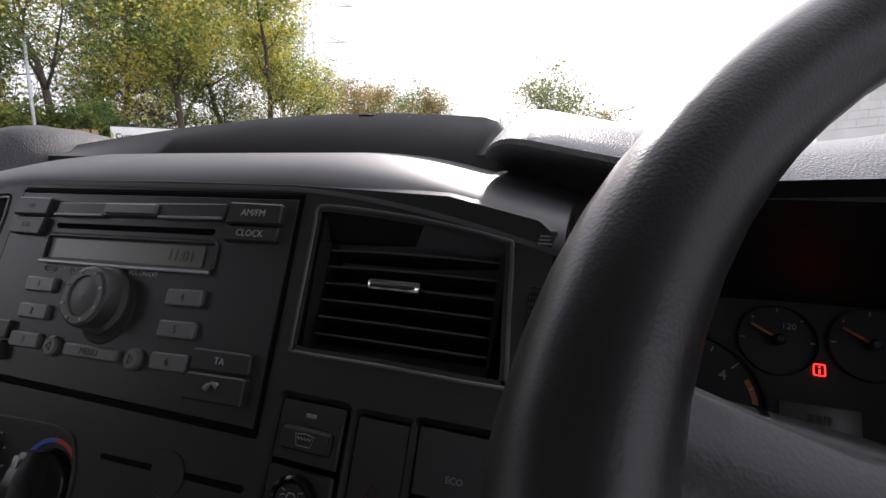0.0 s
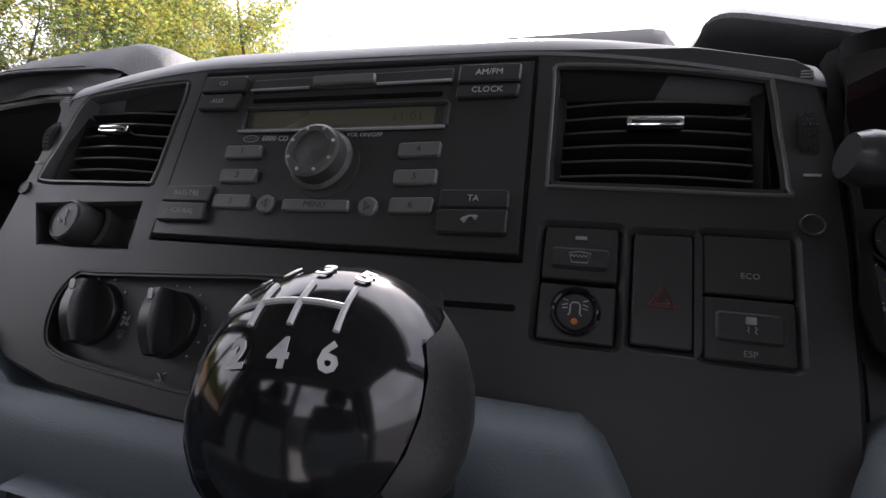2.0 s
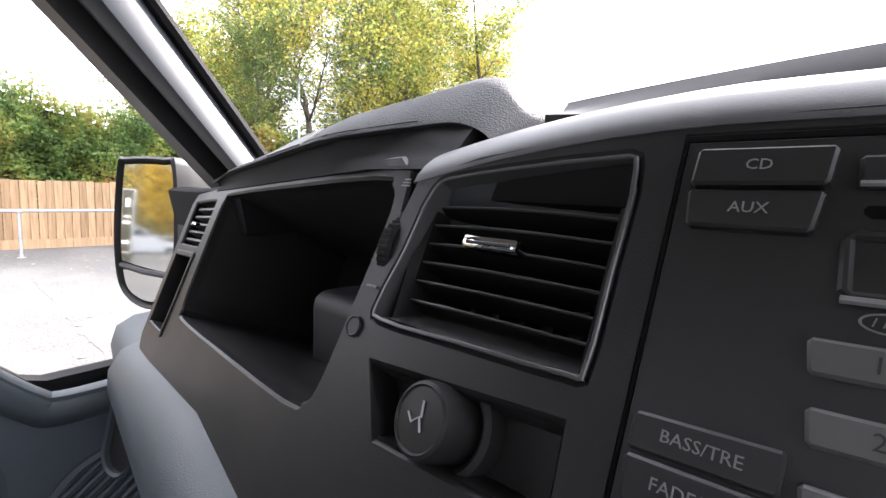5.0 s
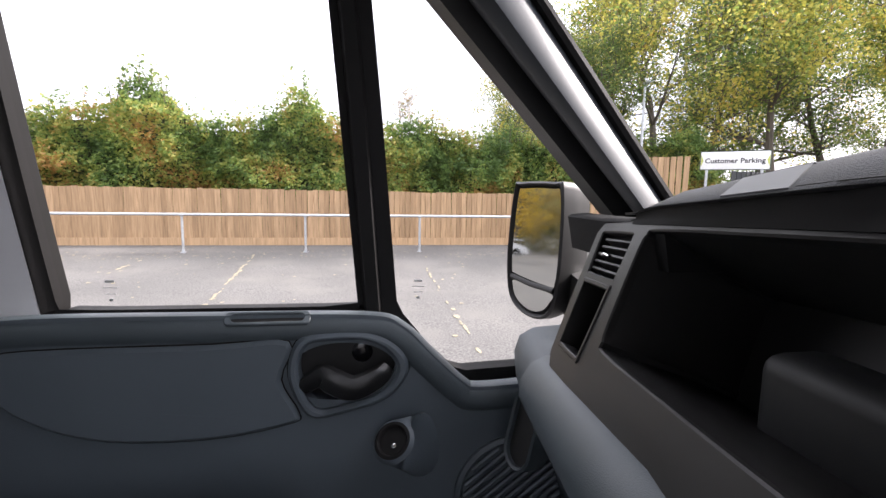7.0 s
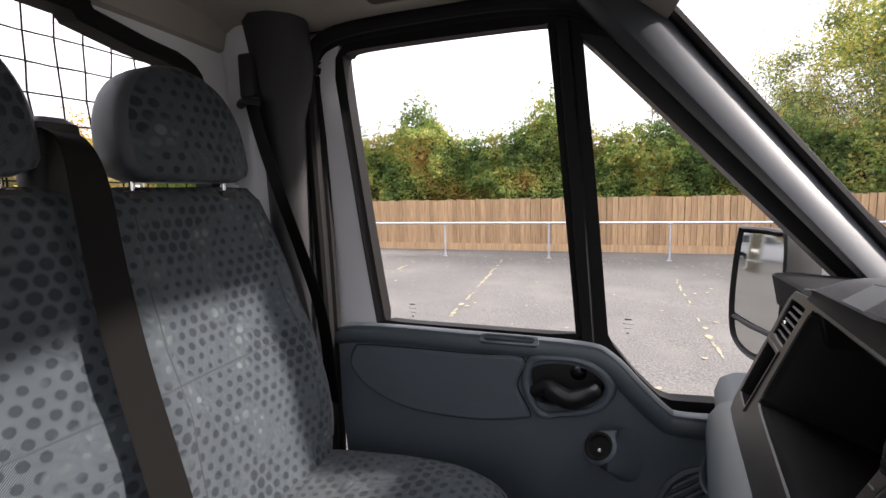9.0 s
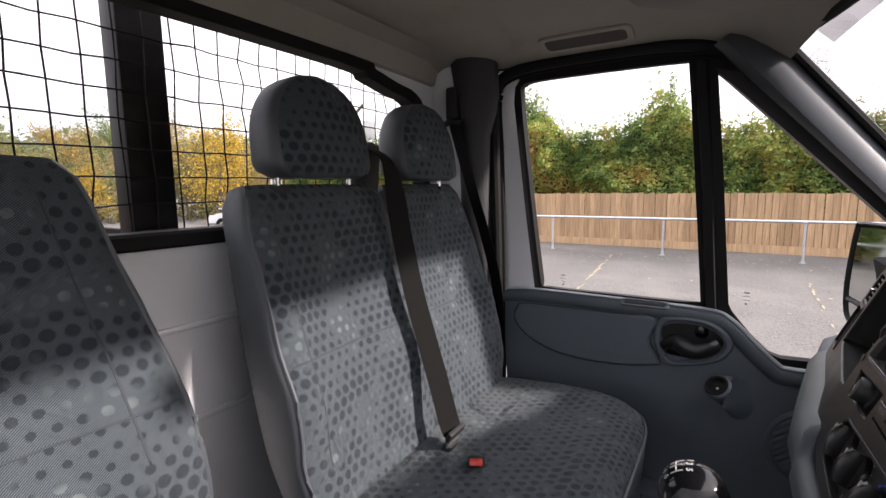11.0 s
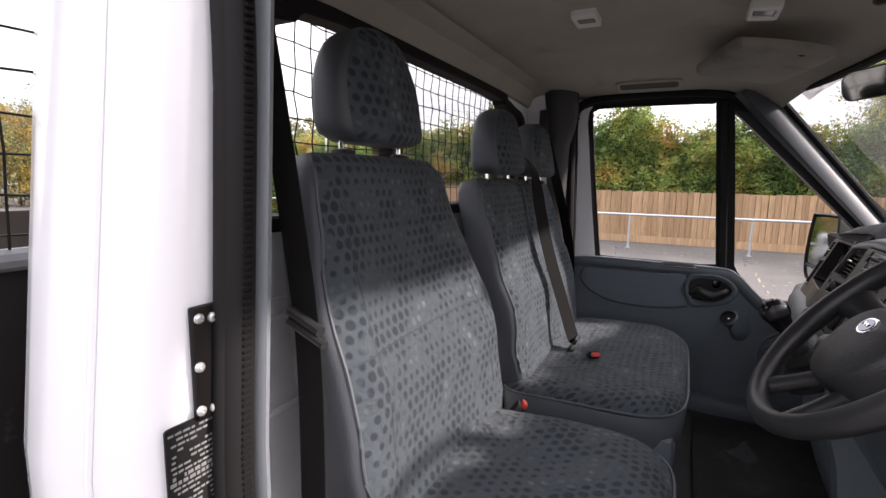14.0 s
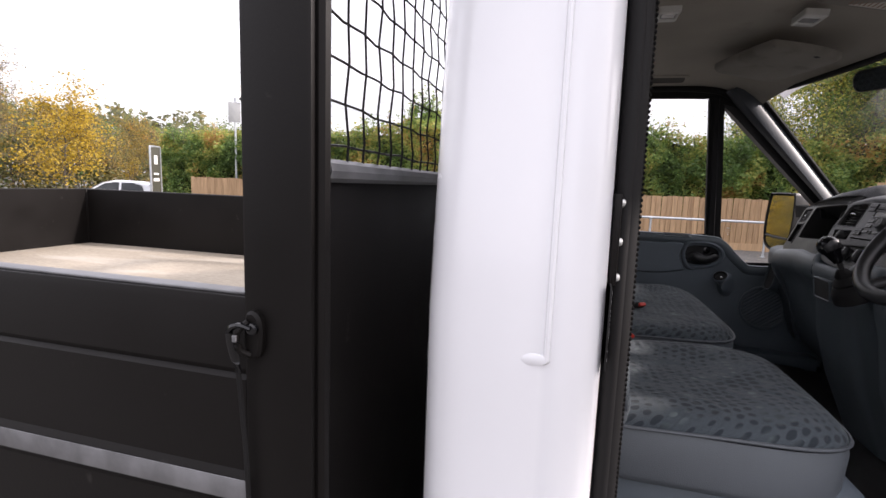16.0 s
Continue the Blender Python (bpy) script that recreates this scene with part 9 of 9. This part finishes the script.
part("sheet", bm, M_BEDSTEEL, head, "plain black steel sheet")
bm = bmesh.new()
tube(bm, [(-1.085, -1.154, 1.492), (1.085, -1.154, 1.492)], 0.016, 10)
part("lower_tube", bm, M_WEAR, head, "scuffed tube along the foot of the mesh")
bm = bmesh.new()
box(bm, (0, -1.182, 2.22), (2.20, 0.09, 0.06), Matrix.Identity(4), 0.006)
part("top_rail", bm, M_BEDSTEEL, head)
bm = bmesh.new()
box(bm, (-0.015, -1.187, 1.85), (0.090, 0.06, 0.72), Matrix.Identity(4), 0.004)
part("centre_post", bm, M_BEDSTEEL, head)
rnd = random.Random(9)
STEP = 0.0545
n_up = int(2.17 / STEP)
for k in range(n_up):
    x = -1.075 + STEP * (k + 0.5)
    bm = bmesh.new()
    pts = [Vector((x + rnd.gauss(0, 0.0022), -1.148 + (0.0022 if j % 2 else -0.0022) + rnd.gauss(0, 0.001), 1.48 + 0.74 * j / 14)) for j in range(15)]
    tube(bm, pts, 0.0019, 5)
    part("mesh_wire", bm, M_BEDSTEEL, head)
for k in range(13):
    z = 1.525 + STEP * k
    bm = bmesh.new()
    pts = [Vector((-1.09 + 2.18 * j / 40, -1.148 + (0.0020 if (j + k) % 2 else -0.0020), z + rnd.gauss(0, 0.0015))) for j in range(41)]
    tube(bm, pts, 0.0019, 5)
    part("mesh_wire", bm, M_BEDSTEEL, head)

bed = thing("load_bed", "black steel dropside load bed with a worn plywood floor", "load bed", (0, -2.765, 0.7))
bm = bmesh.new()
box(bm, (0, -2.765, 0.945), (2.16, 3.02, 0.03), Matrix.Identity(4), 0.004)
part("bed_floor", bm, M_PLY, bed, "pale worn plywood floor, stained")
bm = bmesh.new()
box(bm, (0, -2.765, 0.80), (2.16, 3.04, 0.13), Matrix.Identity(4), 0.01)
part("bed_frame", bm, M_BEDSTEEL, bed)


def dropside(p0, p1, out, z0, z1, name, label):
    """A pressed steel side board: folded top, a crease, and a proud rib low down."""
    bm = bmesh.new()
    sec = [(0.000, z0), (0.002, z0 + 0.140), (0.007, z0 + 0.150), (0.007, z0 + 0.185), (0.002, z0 + 0.195), (0.002, z0 + 0.326), (-0.004, z0 + 0.332), (0.000, z0 + 0.340), (0.000, z1 - 0.014), (-0.003, z1 - 0.002), (-0.010, z1), (-0.032, z1), (-0.038, z1 - 0.006), (-0.038, z0)]
    loft(bm, [[Vector((p[0] + out[0] * o, p[1] + out[1] * o, z)) for o, z in sec] for p in (p0, p1)])
    return part(name, bm, M_BEDSTEEL, bed, label, 25)


side = dropside((1.115, -1.247), (1.115, -4.28), (1, 0), 0.885, 1.325, "side_board", "black pressed steel side board")
bm = bmesh.new()
box(bm, (1.094, -2.765, 1.3265), (0.026, 3.02, 0.004), Matrix.Identity(4), 0.0015)
part("worn_top", bm, M_WEAR, side, "top edge rubbed to grey")
bm = bmesh.new()
box(bm, (1.1225, -2.765, 1.053), (0.003, 3.04, 0.032), Matrix.Identity(4), 0.0015)
part("worn_rib", bm, M_WEAR, side, "rib rubbed to grey")
bm = bmesh.new()
box(bm, (1.106, -2.765, 0.70), (0.03, 3.04, 0.33), Matrix.Identity(4), 0.008)
part("side_rave", bm, M_BEDSTEEL, bed)
dropside((-1.115, -1.247), (-1.115, -4.28), (-1, 0), 0.885, 1.355, "side_board", "black pressed steel side board")
dropside((-1.10, -4.29), (1.10, -4.29), (0, -1), 0.885, 1.355, "tail_board", "black pressed steel tail board")
for x in (-1.09, 1.09):
    bm = bmesh.new()
    box(bm, (x, -4.27, 1.12), (0.05, 0.05, 0.47), Matrix.Identity(4), 0.006)
    part("corner_post", bm, M_BEDSTEEL, bed)
# dropside latch
lt = thing("dropside_latch", "black over-centre latch holding the side board to its post", "latch", (1.12, -1.17, 1.27))
L_O = Vector((1.121, -1.232, 1.276))
f_l = lambda u, v, n: L_O + Vector((n, u, v)) * 0.64
bm = bmesh.new()
button(bm, f_l, [(p.x, p.y) for p in smooth_path([(0.026, -0.030, 0), (0.030, 0.020, 0), (0.022, 0.046, 0), (0.004, 0.054, 0), (-0.010, 0.040, 0), (-0.012, 0.0, 0), (-0.006, -0.040, 0), (0.014, -0.044, 0)], 4, True)], -0.004, 0.016, 0.006)
plate = part("latch_plate", bm, M_BEDSTEEL, lt, "rounded black catch plate")
bm = bmesh.new()
lathe(bm, [(0.008, 0.0), (0.008, 0.006), (0.006, 0.008), (0.0, 0.008)], Matrix.Translation(f_l(0.013, 0.020, 0.014)) @ Matrix.Rotation(radians(90), 4, "Y"), 18)
part("pivot_boss", bm, M_GLOSSBLACK, plate)
bm = bmesh.new()
tube(bm, smooth_path([f_l(0.012, 0.022, 0.024), f_l(-0.008, 0.030, 0.030), f_l(-0.026, 0.020, 0.030), f_l(-0.030, -0.012, 0.026), f_l(-0.026, -0.050, 0.020), f_l(-0.022, -0.076, 0.014)], 5), [0.0048 + 0.0030 * math.sin(math.pi * k / 25) for k in range(26)], 8, flat=0.6)
part("latch_lever", bm, M_GLOSSBLACK, lt, "curved black locking lever")
bm = bmesh.new()
tube(bm, smooth_path([f_l(0.004, 0.034, 0.020), f_l(-0.012, 0.014, 0.034), f_l(-0.010, -0.020, 0.030), f_l(0.004, -0.036, 0.016)], 4), 0.0045, 8)
part("hook", bm, M_BEDSTEEL, lt)
bm = bmesh.new()
box(bm, f_l(-0.012, 0.004, 0.040), (0.004, 0.006, 0.009), Matrix.Identity(4), 0.001)
part("latch_pin", bm, M_WEAR, lt, "worn bright pin")
bm = bmesh.new()
tube(bm, smooth_path([f_l(-0.024, -0.070, 0.016), f_l(-0.020, -0.16, 0.012), f_l(-0.012, -0.30, 0.010), f_l(-0.006, -0.62, 0.006)], 6), 0.0042, 6, flat=0.5)
part("hanging_strap", bm, M_RUBBER, lt, "black strap hanging from the lever")
# chassis below the bed and cab, and the rear tyre

# ---- seat belts ----
belt = thing("seat_belt", "black driver's seat belt hanging from the door post", "seat belt", (0.80, -0.80, 1.2))
bm = bmesh.new()
pts = smooth_path([(0.800, -0.868, 1.890), (0.802, -0.842, 1.78), (0.804, -0.812, 1.62), (0.807, -0.784, 1.46), (0.810, -0.772, 1.37), (0.815, -0.765, 1.20), (0.822, -0.762, 0.705)], 5)
ribbon(bm, pts, 0.046, 0.0016, (0.07, 1.0, 0))
part("strap", bm, M_BELT, belt, "black webbing")
bm = bmesh.new()
ribbon(bm, smooth_path([(0.790, -0.900, 1.880), (0.782, -0.925, 1.80), (0.800, -0.932, 1.66), (0.820, -0.935, 1.53), (0.829, -0.935, 1.23), (0.830, -0.935, 0.705)], 5), 0.046, 0.0016, (0.45, 0.9, 0))
part("lower_strap", bm, M_BELT, belt, "black webbing down to the reel")
bm = bmesh.new()
box(bm, (0.800, -0.880, 1.895), (0.05, 0.06, 0.05), Matrix.Identity(4), 0.008)
part("guide", bm, M_BLACK, belt)
bm = bmesh.new()
ax_ = Vector((0.12, 1.0, -0.25)).normalized()
cc = Vector((0.808, -0.772, 1.420))
tube(bm, [cc - ax_ * 0.030 + Vector((0.004, -0.003, 0.004)), cc + ax_ * 0.030 + Vector((0.004, -0.003, 0))], 0.0075, 10, flat=1.0)
tube(bm, [cc - ax_ * 0.030 + Vector((0.006, -0.004, -0.010)), cc + ax_ * 0.040 + Vector((0.006, -0.004, -0.014))], 0.0060, 10)
part("tongue", bm, M_BLACK, belt, "black belt tongue")
b2 = thing("seat_belt", "black centre seat belt over the passenger bench, buckled", "seat belt", (-0.34, -0.80, 1.3))
bm = bmesh.new()
pts = smooth_path([(-0.370, -0.905, 1.690), (-0.366, -0.862, 1.692), (-0.360, -0.815, 1.650), (-0.352, -0.780, 1.50), (-0.346, -0.742, 1.36), (-0.338, -0.682, 1.19), (-0.330, -0.645, 1.09), (-0.328, -0.630, 1.072)], 6)
ribbon(bm, pts, 0.046, 0.0016, [(1, 0.2 - 1.1 * min(1.0, max(0.0, (1.68 - p.z) / 0.12)), 0) for p in pts])
part("strap", bm, M_BELT, b2, "black webbing")
bm = bmesh.new()
loft(bm, [[Vector((-0.372 + u * s, -0.905 + v * s2 + dy, z)) for u, v in rr(0.075, 0.05, 0.02)] for s, s2, dy, z in ((0.9, 0.9, 0, 1.58), (1.0, 1.0, 0, 1.62), (1.0, 1.1, 0.006, 1.685), (0.9, 1.0, 0.008, 1.705), (0.55, 0.6, 0.006, 1.714))])
part("belt_tower", bm, M_BLACK, b2, "black plastic belt outlet")
T_M = Matrix.Translation((-0.327, -0.634, 1.070)) @ Matrix.Rotation(radians(-25), 4, "X")
bm = bmesh.new()
box(bm, (0, 0, 0.010), (0.064, 0.012, 0.022), T_M, 0.004)
tongue = part("tongue", bm, M_BLACK, b2, "black belt tongue")
bm = bmesh.new()
box(bm, (0, 0.002, -0.010), (0.040, 0.005, 0.026), T_M, 0.002)
part("tongue_plate", bm, M_SILVER, tongue, "steel tongue plate")
bm = bmesh.new()
box(bm, (0, 0.001, -0.034), (0.036, 0.022, 0.034), T_M, 0.006)
part("latch_case", bm, M_BLACK, tongue)
b3 = thing("seat_belt", "black outer passenger seat belt on the door post", "seat belt", (-0.80, -0.85, 1.4))
bm = bmesh.new()
pts = smooth_path([(-0.792, -0.90, 1.81), (-0.782, -0.868, 1.72), (-0.790, -0.835, 1.60), (-0.815, -0.800, 1.45), (-0.842, -0.776, 1.30), (-0.85, -0.765, 1.10)], 5)
ribbon(bm, pts, 0.046, 0.0016, (0.35, 0.93, 0))
part("strap", bm, M_BELT, b3, "black webbing")
bm = bmesh.new()
tube(bm, [(-0.79, -0.925, 1.80), (-0.772, -0.895, 1.805), (-0.785, -0.868, 1.80)], 0.010, 8)
box(bm, (-0.80, -0.905, 1.86), (0.028, 0.04, 0.10), Matrix.Identity(4), 0.008)
part("guide", bm, M_BLACK, b3, "black belt guide")


def buckle(c, tilt, label):
    t = thing("belt_buckle", label, "buckle", c, "seat belt buckles")
    m = Matrix.Translation(c) @ Matrix.Rotation(radians(tilt), 4, "Z") @ Matrix.Rotation(radians(-58 if c[0] < 0 else -38), 4, "X")
    bm = bmesh.new()
    box(bm, (0, 0, -0.022), (0.034, 0.022, 0.070), m, 0.006)
    part("case", bm, M_BLACK, t)
    bm = bmesh.new()
    box(bm, (0, 0.004, 0.016), (0.027, 0.014, 0.012), m, 0.003)
    part("release_button", bm, M_RED, t, "red release button")


buckle((0.195, -0.665, 1.055), 20, "black seat belt buckle with a red button beside the driver's seat")
buckle((-0.300, -0.566, 1.047), -62, "black seat belt buckle with a red button on the bench")

# ---- roof fittings ----
def roof_lamp(x, y, z, tilt):
    t = thing("roof_lamp", "pale plastic courtesy lamp with a clear lens on the headlining", "roof lamp", (x, y, z), "courtesy lamps")
    m = Matrix.Translation((x, y, z)) @ Matrix.Rotation(radians(tilt), 4, "X")
    f = lambda u, v, n: m @ Vector((u, v, -n))
    bm = bmesh.new()
    rim(bm, f, rr(0.098, 0.062, 0.006), rr(0.046, 0.044, 0.004), -0.01, 0.010, 0.003)
    part("housing", bm, M_IVORY, t)
    bm = bmesh.new()
    button(bm, f, rr(0.044, 0.042, 0.004), -0.006, 0.007, 0.002)
    part("lens", bm, surface("smoky_lens", (0.22, 0.22, 0.21), 0.2), t)


roof_lamp(-0.032, -0.600, 2.021, 0)
roof_lamp(-0.050, -0.215, 1.996, -6)


def visor(side, label):
    t = thing("sun_visor", label, "sun visor", (side * 0.38, -0.2, 1.97), "sun visors")
    pts = smooth_path([(0.12, -0.245, 0), (0.14, -0.275, 0), (0.30, -0.315, 0), (0.52, -0.372, 0), (0.60, -0.375, 0), (0.655, -0.33, 0), (0.70, -0.20, 0), (0.69, -0.12, 0), (0.60, -0.085, 0), (0.35, -0.040, 0), (0.19, -0.020, 0), (0.14, -0.045, 0), (0.12, -0.12, 0)], 4, True)
    ol = [(p.x, p.y) if side > 0 else (-0.40 - 0.68 * (p.x - 0.40), -0.190 + 0.84 * (p.y + 0.20)) for p in pts]
    if side < 0:
        ol = ol[::-1]
    f = lambda u, v, n: Vector((u, v, (2.000 if side > 0 else 1.986) - 0.30 * max(0.0, v + 0.30) ** 1.35 - 0.020 * (abs(u) / 0.7) ** 3 - n))
    bm = bmesh.new()
    button(bm, f, ol, -0.004, 0.020, 0.009)
    p = part("flap", bm, surface("grubby_visor_felt", (0.235, 0.22, 0.192), 0.9, vary=0.12, vary_scale=7, bump=0.3, bump_scale=700, stain=(0.15, 0.135, 0.112), stain_scale=9), t, "grey felt-covered flap", 60)
    bm = bmesh.new()
    lathe(bm, [(0.012, 0), (0.012, 0.014), (0.006, 0.018)], Matrix.Translation(f(0.118 if side > 0 else -0.245, -0.055 if side > 0 else -0.105, 0.004)) @ Matrix.Rotation(radians(180), 4, "X"), 12)
    part("clip", bm, M_BLACK, t, "dark clip")
    return t, f


visor(-1, "grey felt passenger sun visor folded up")
v2, f2 = visor(1, "grey felt driver's sun visor folded up, with a printed notice")
bm = bmesh.new()
button(bm, f2, rr(0.120, 0.100, 0.003, 0.198, -0.165), 0.018, 0.0215, 0.0003)
nt = part("notice", bm, surface("cream_notice_paper", (0.55, 0.52, 0.46), 0.7), v2, "pale printed notice")
bm = bmesh.new()
for k in range(9):
    for j in range(3):
        box(bm, f2(0.198 - 0.037 + 0.037 * j, -0.165 - 0.040 + 0.0100 * k, 0.0222), (0.031, 0.0040, 0.0006), Matrix.Identity(4))
part("print_bars", bm, surface("brown_print", (0.25, 0.16, 0.12), 0.7), nt)
# hand-grip recess in the headlining over the passenger door
rec = thing("grab_recess", "dark hand-grip recess in the headlining above the passenger door", "grab handle", (-0.79, -0.50, 1.995))
g_fn = lambda u, v, n: Vector((-0.790 + 0.96 * v + 0.26 * n, -0.50 + u, 1.982 + 0.26 * v - 0.96 * n))
bm = bmesh.new()
rim(bm, g_fn, rr(0.240, 0.078, 0.020), rr(0.208, 0.050, 0.014), -0.012, 0.004, 0.002, -0.012)
part("surround", bm, M_LINER, rec)
# Flat dark face paints the shade inside the hand-grip recess.
bm = bmesh.new()
bm.faces.new([bm.verts.new(g_fn(u, v, 0.0025)) for u, v in rr(0.210, 0.052, 0.014)])
part("recess", bm, surface("recess_shade_paint", (0.055, 0.050, 0.043), 0.8), rec, "flat dark face painting the grip recess's shade")
bm = bmesh.new()
box(bm, (-0.855, -0.27, 0.725), (0.09, 1.10, 0.07), Matrix.Identity(4), 0.012)
solid("trim_sill_passenger", bm, M_TRIM, "grey plastic sill trim under the passenger door", "trim", kind="structure")

mir = thing("rear_view_mirror", "black framed rear-view mirror under the windscreen header", "mirror", (-0.05, 0.02, 1.835))
MM = look((-0.055, 0.020, 1.833), (0.46, -0.90, 1.62)) @ Matrix.Rotation(radians(180), 4, "Y")
fm = lambda u, v, n: MM @ Vector((u, v, n))
bm = bmesh.new()
ol = rr(0.235, 0.066, 0.026, seg=6)
loft(bm, [[fm(u * 0.7, v * 0.6, -0.036) for u, v in ol], [fm(u * 0.95, v * 0.92, -0.024) for u, v in ol], [fm(u, v, -0.006) for u, v in ol], [fm(u, v, 0.0) for u, v in ol], [fm(u * 0.975, v * 0.93, 0.003) for u, v in ol], [fm(u * 0.96, v * 0.89, 0.001) for u, v in ol]], (True, False))
part("shell", bm, M_BLACK, mir, sharp=50)
bm = bmesh.new()
bm.faces.new([bm.verts.new(fm(u * 0.965, v * 0.90, 0.0014)) for u, v in ol])
part("glass", bm, M_DOORGLASS, mir, "mirror glass")
bm = bmesh.new()
tube(bm, [fm(0, 0, -0.03), fm(0, 0.03, -0.06), Vector((-0.02, 0.095, 1.922))], 0.011, 8)
part("stem", bm, M_BLACK, mir)
bm = bmesh.new()
box(bm, fm(0.012, -0.036, 0.0), (0.020, 0.010, 0.018), Matrix.Identity(4), 0.003)
part("dip_lever", bm, M_BLACK, mir)

# ---- passenger door mirror ----
dm = thing("door_mirror", "black door mirror, large glass above a small one", "door mirror", (-1.2, 0.2, 1.25))
DM_ = look((-1.145, 0.175, 1.350), (-0.785, -0.755, 1.410)) @ Matrix.Rotation(radians(180), 4, "Y")
fd = lambda u, v, n: DM_ @ Vector((u, v * 0.89, n))
o_pts = smooth_path([(-0.078, 0.150, 0), (-0.055, 0.166, 0), (0.055, 0.166, 0), (0.082, 0.150, 0), (0.092, 0.0, 0), (0.086, -0.115, 0), (0.060, -0.158, 0), (0.010, -0.168, 0), (-0.045, -0.150, 0), (-0.074, -0.105, 0), (-0.086, 0.0, 0)], 4, True)
ol = [(p.x, p.y) for p in o_pts]
bm = bmesh.new()
loft(bm, [[fd(u * 0.55, v * 0.7, -0.10) for u, v in ol], [fd(u * 0.9, v * 0.93, -0.075) for u, v in ol], [fd(u, v, -0.02) for u, v in ol], [fd(u, v, 0.008) for u, v in ol], [fd(u * 0.94, v * 0.97, 0.012) for u, v in ol], [fd(u * 0.88, v * 0.93, 0.002) for u, v in ol], [fd(u * 0.88, v * 0.93, -0.012) for u, v in ol]], (True, True))
part("shell", bm, M_BLACK, dm, "black plastic shell", 45)
bm = bmesh.new()
bm.faces.new([bm.verts.new(fd(p.x, p.y, 0.0045)) for p in smooth_path([(-0.068, 0.136, 0), (-0.045, 0.150, 0), (0.045, 0.150, 0), (0.070, 0.136, 0), (0.079, 0.0, 0), (0.076, -0.070, 0), (0.060, -0.082, 0), (-0.050, -0.070, 0), (-0.068, -0.055, 0), (-0.075, 0.03, 0)], 4, True)])
part("main_glass", bm, M_DOORGLASS, dm, "main mirror glass")
bm = bmesh.new()
bm.faces.new([bm.verts.new(fd(p.x, p.y, 0.0045)) for p in smooth_path([(-0.060, -0.088, 0), (0.0, -0.094, 0), (0.070, -0.098, 0), (0.066, -0.118, 0), (0.045, -0.143, 0), (0.008, -0.152, 0), (-0.035, -0.138, 0), (-0.058, -0.112, 0)], 4, True)])
part("wide_angle_glass", bm, M_DOORGLASS, dm, "small wide-angle glass")
bm = bmesh.new()
tube(bm, [fd(-0.064, -0.077, 0.006), fd(0.0, -0.086, 0.007), fd(0.076, -0.089, 0.006)], 0.006, 8)
part("divider", bm, M_BLACK, dm)
bm = bmesh.new()
loft(bm, [[Vector((x, y, z)) for y, z in ((0.23, zc - h), (0.30, zc - h), (0.30, zc + h), (0.23, zc + h))] for x, zc, h in ((-1.13, 1.27, 0.05), (-1.03, 1.25, 0.05), (-0.93, 1.24, 0.06))])
part("arm", bm, M_BLACK, dm, "black mirror arm")

# ---- pedals and clutter in the footwell ----
for x, z, nm in ((0.36, 0.86, "clutch_pedal"), (0.47, 0.86, "brake_pedal"), (0.58, 0.82, "throttle_pedal")):
    pd = thing(nm, "black rubber-faced foot pedal on a steel arm", "pedal", (x, 0.10, z), "foot pedals")
    bm = bmesh.new()
    m = Matrix.Translation((x, 0.06, z)) @ Matrix.Rotation(radians(-50), 4, "X")
    box(bm, (0, 0, 0), (0.065, 0.075, 0.016), m, 0.005)
    p = part("pad", bm, M_RUBBER, pd)
    bm = bmesh.new()
    tube(bm, [m @ Vector((0, 0, -0.01)), Vector((x, 0.16, z + 0.10)), Vector((x, 0.18, z + 0.26))], 0.008, 6)
    part("arm", bm, M_WEAR, pd)
bm = bmesh.new()
loft(bm, [[Vector((x, y, 0.702 + 0.03 * noise.noise(Vector((x * 6, y * 6, 2))) + 0.008)) for x in [lerp(-0.75, 0.80, k / 14) for k in range(15)]] for y in [lerp(-0.25, 0.20, j / 8) for j in range(9)]], closed=False)
bmesh.ops.solidify(bm, geom=bm.faces, thickness=0.006)
solid("floor_mat", bm, M_MAT, "crumpled black rubber mat over the cab floor", "floor mat")

# ---- running gear, on which the van stands ----
bm = bmesh.new()
box(bm, (0, -1.90, 0.52), (0.90, 4.9, 0.18), Matrix.Identity(4), 0.02)
chassis = thing("chassis", "black steel chassis on four wheels under the cab and bed", "chassis", (0, -2.2, 0))
part("frame_rails", bm, M_BEDSTEEL, chassis)
for x, y in ((-0.86, 0.45), (0.86, 0.45), (-0.84, -2.75), (0.84, -2.75)):
    m = Matrix.Translation((x, y, 0.34)) @ Matrix.Rotation(radians(90), 4, "Y")
    bm = bmesh.new()
    lathe(bm, [(0.20, -0.10), (0.31, -0.105), (0.335, -0.08), (0.34, -0.03), (0.34, 0.03), (0.335, 0.08), (0.31, 0.105), (0.20, 0.10)], m, 36)
    wh = part("wheel", bm, M_RUBBER, chassis, "black rubber tyre on a grey steel rim")
    bm = bmesh.new()
    lathe(bm, [(0.20, -0.09), (0.185, -0.07), (0.10, -0.05), (0.04, -0.06), (0.04, 0.06), (0.10, 0.05), (0.185, 0.07), (0.20, 0.09)], m, 28)
    part("rim", bm, M_SILVER, wh)
for y in (0.45, -2.75):
    bm = bmesh.new()
    tube(bm, [(-0.84, y, 0.34), (0.84, y, 0.34)], 0.05, 10)
    box(bm, (0, y, 0.40), (0.30, 0.22, 0.20), Matrix.Identity(4), 0.03)
    part("axle", bm, M_BEDSTEEL, chassis)
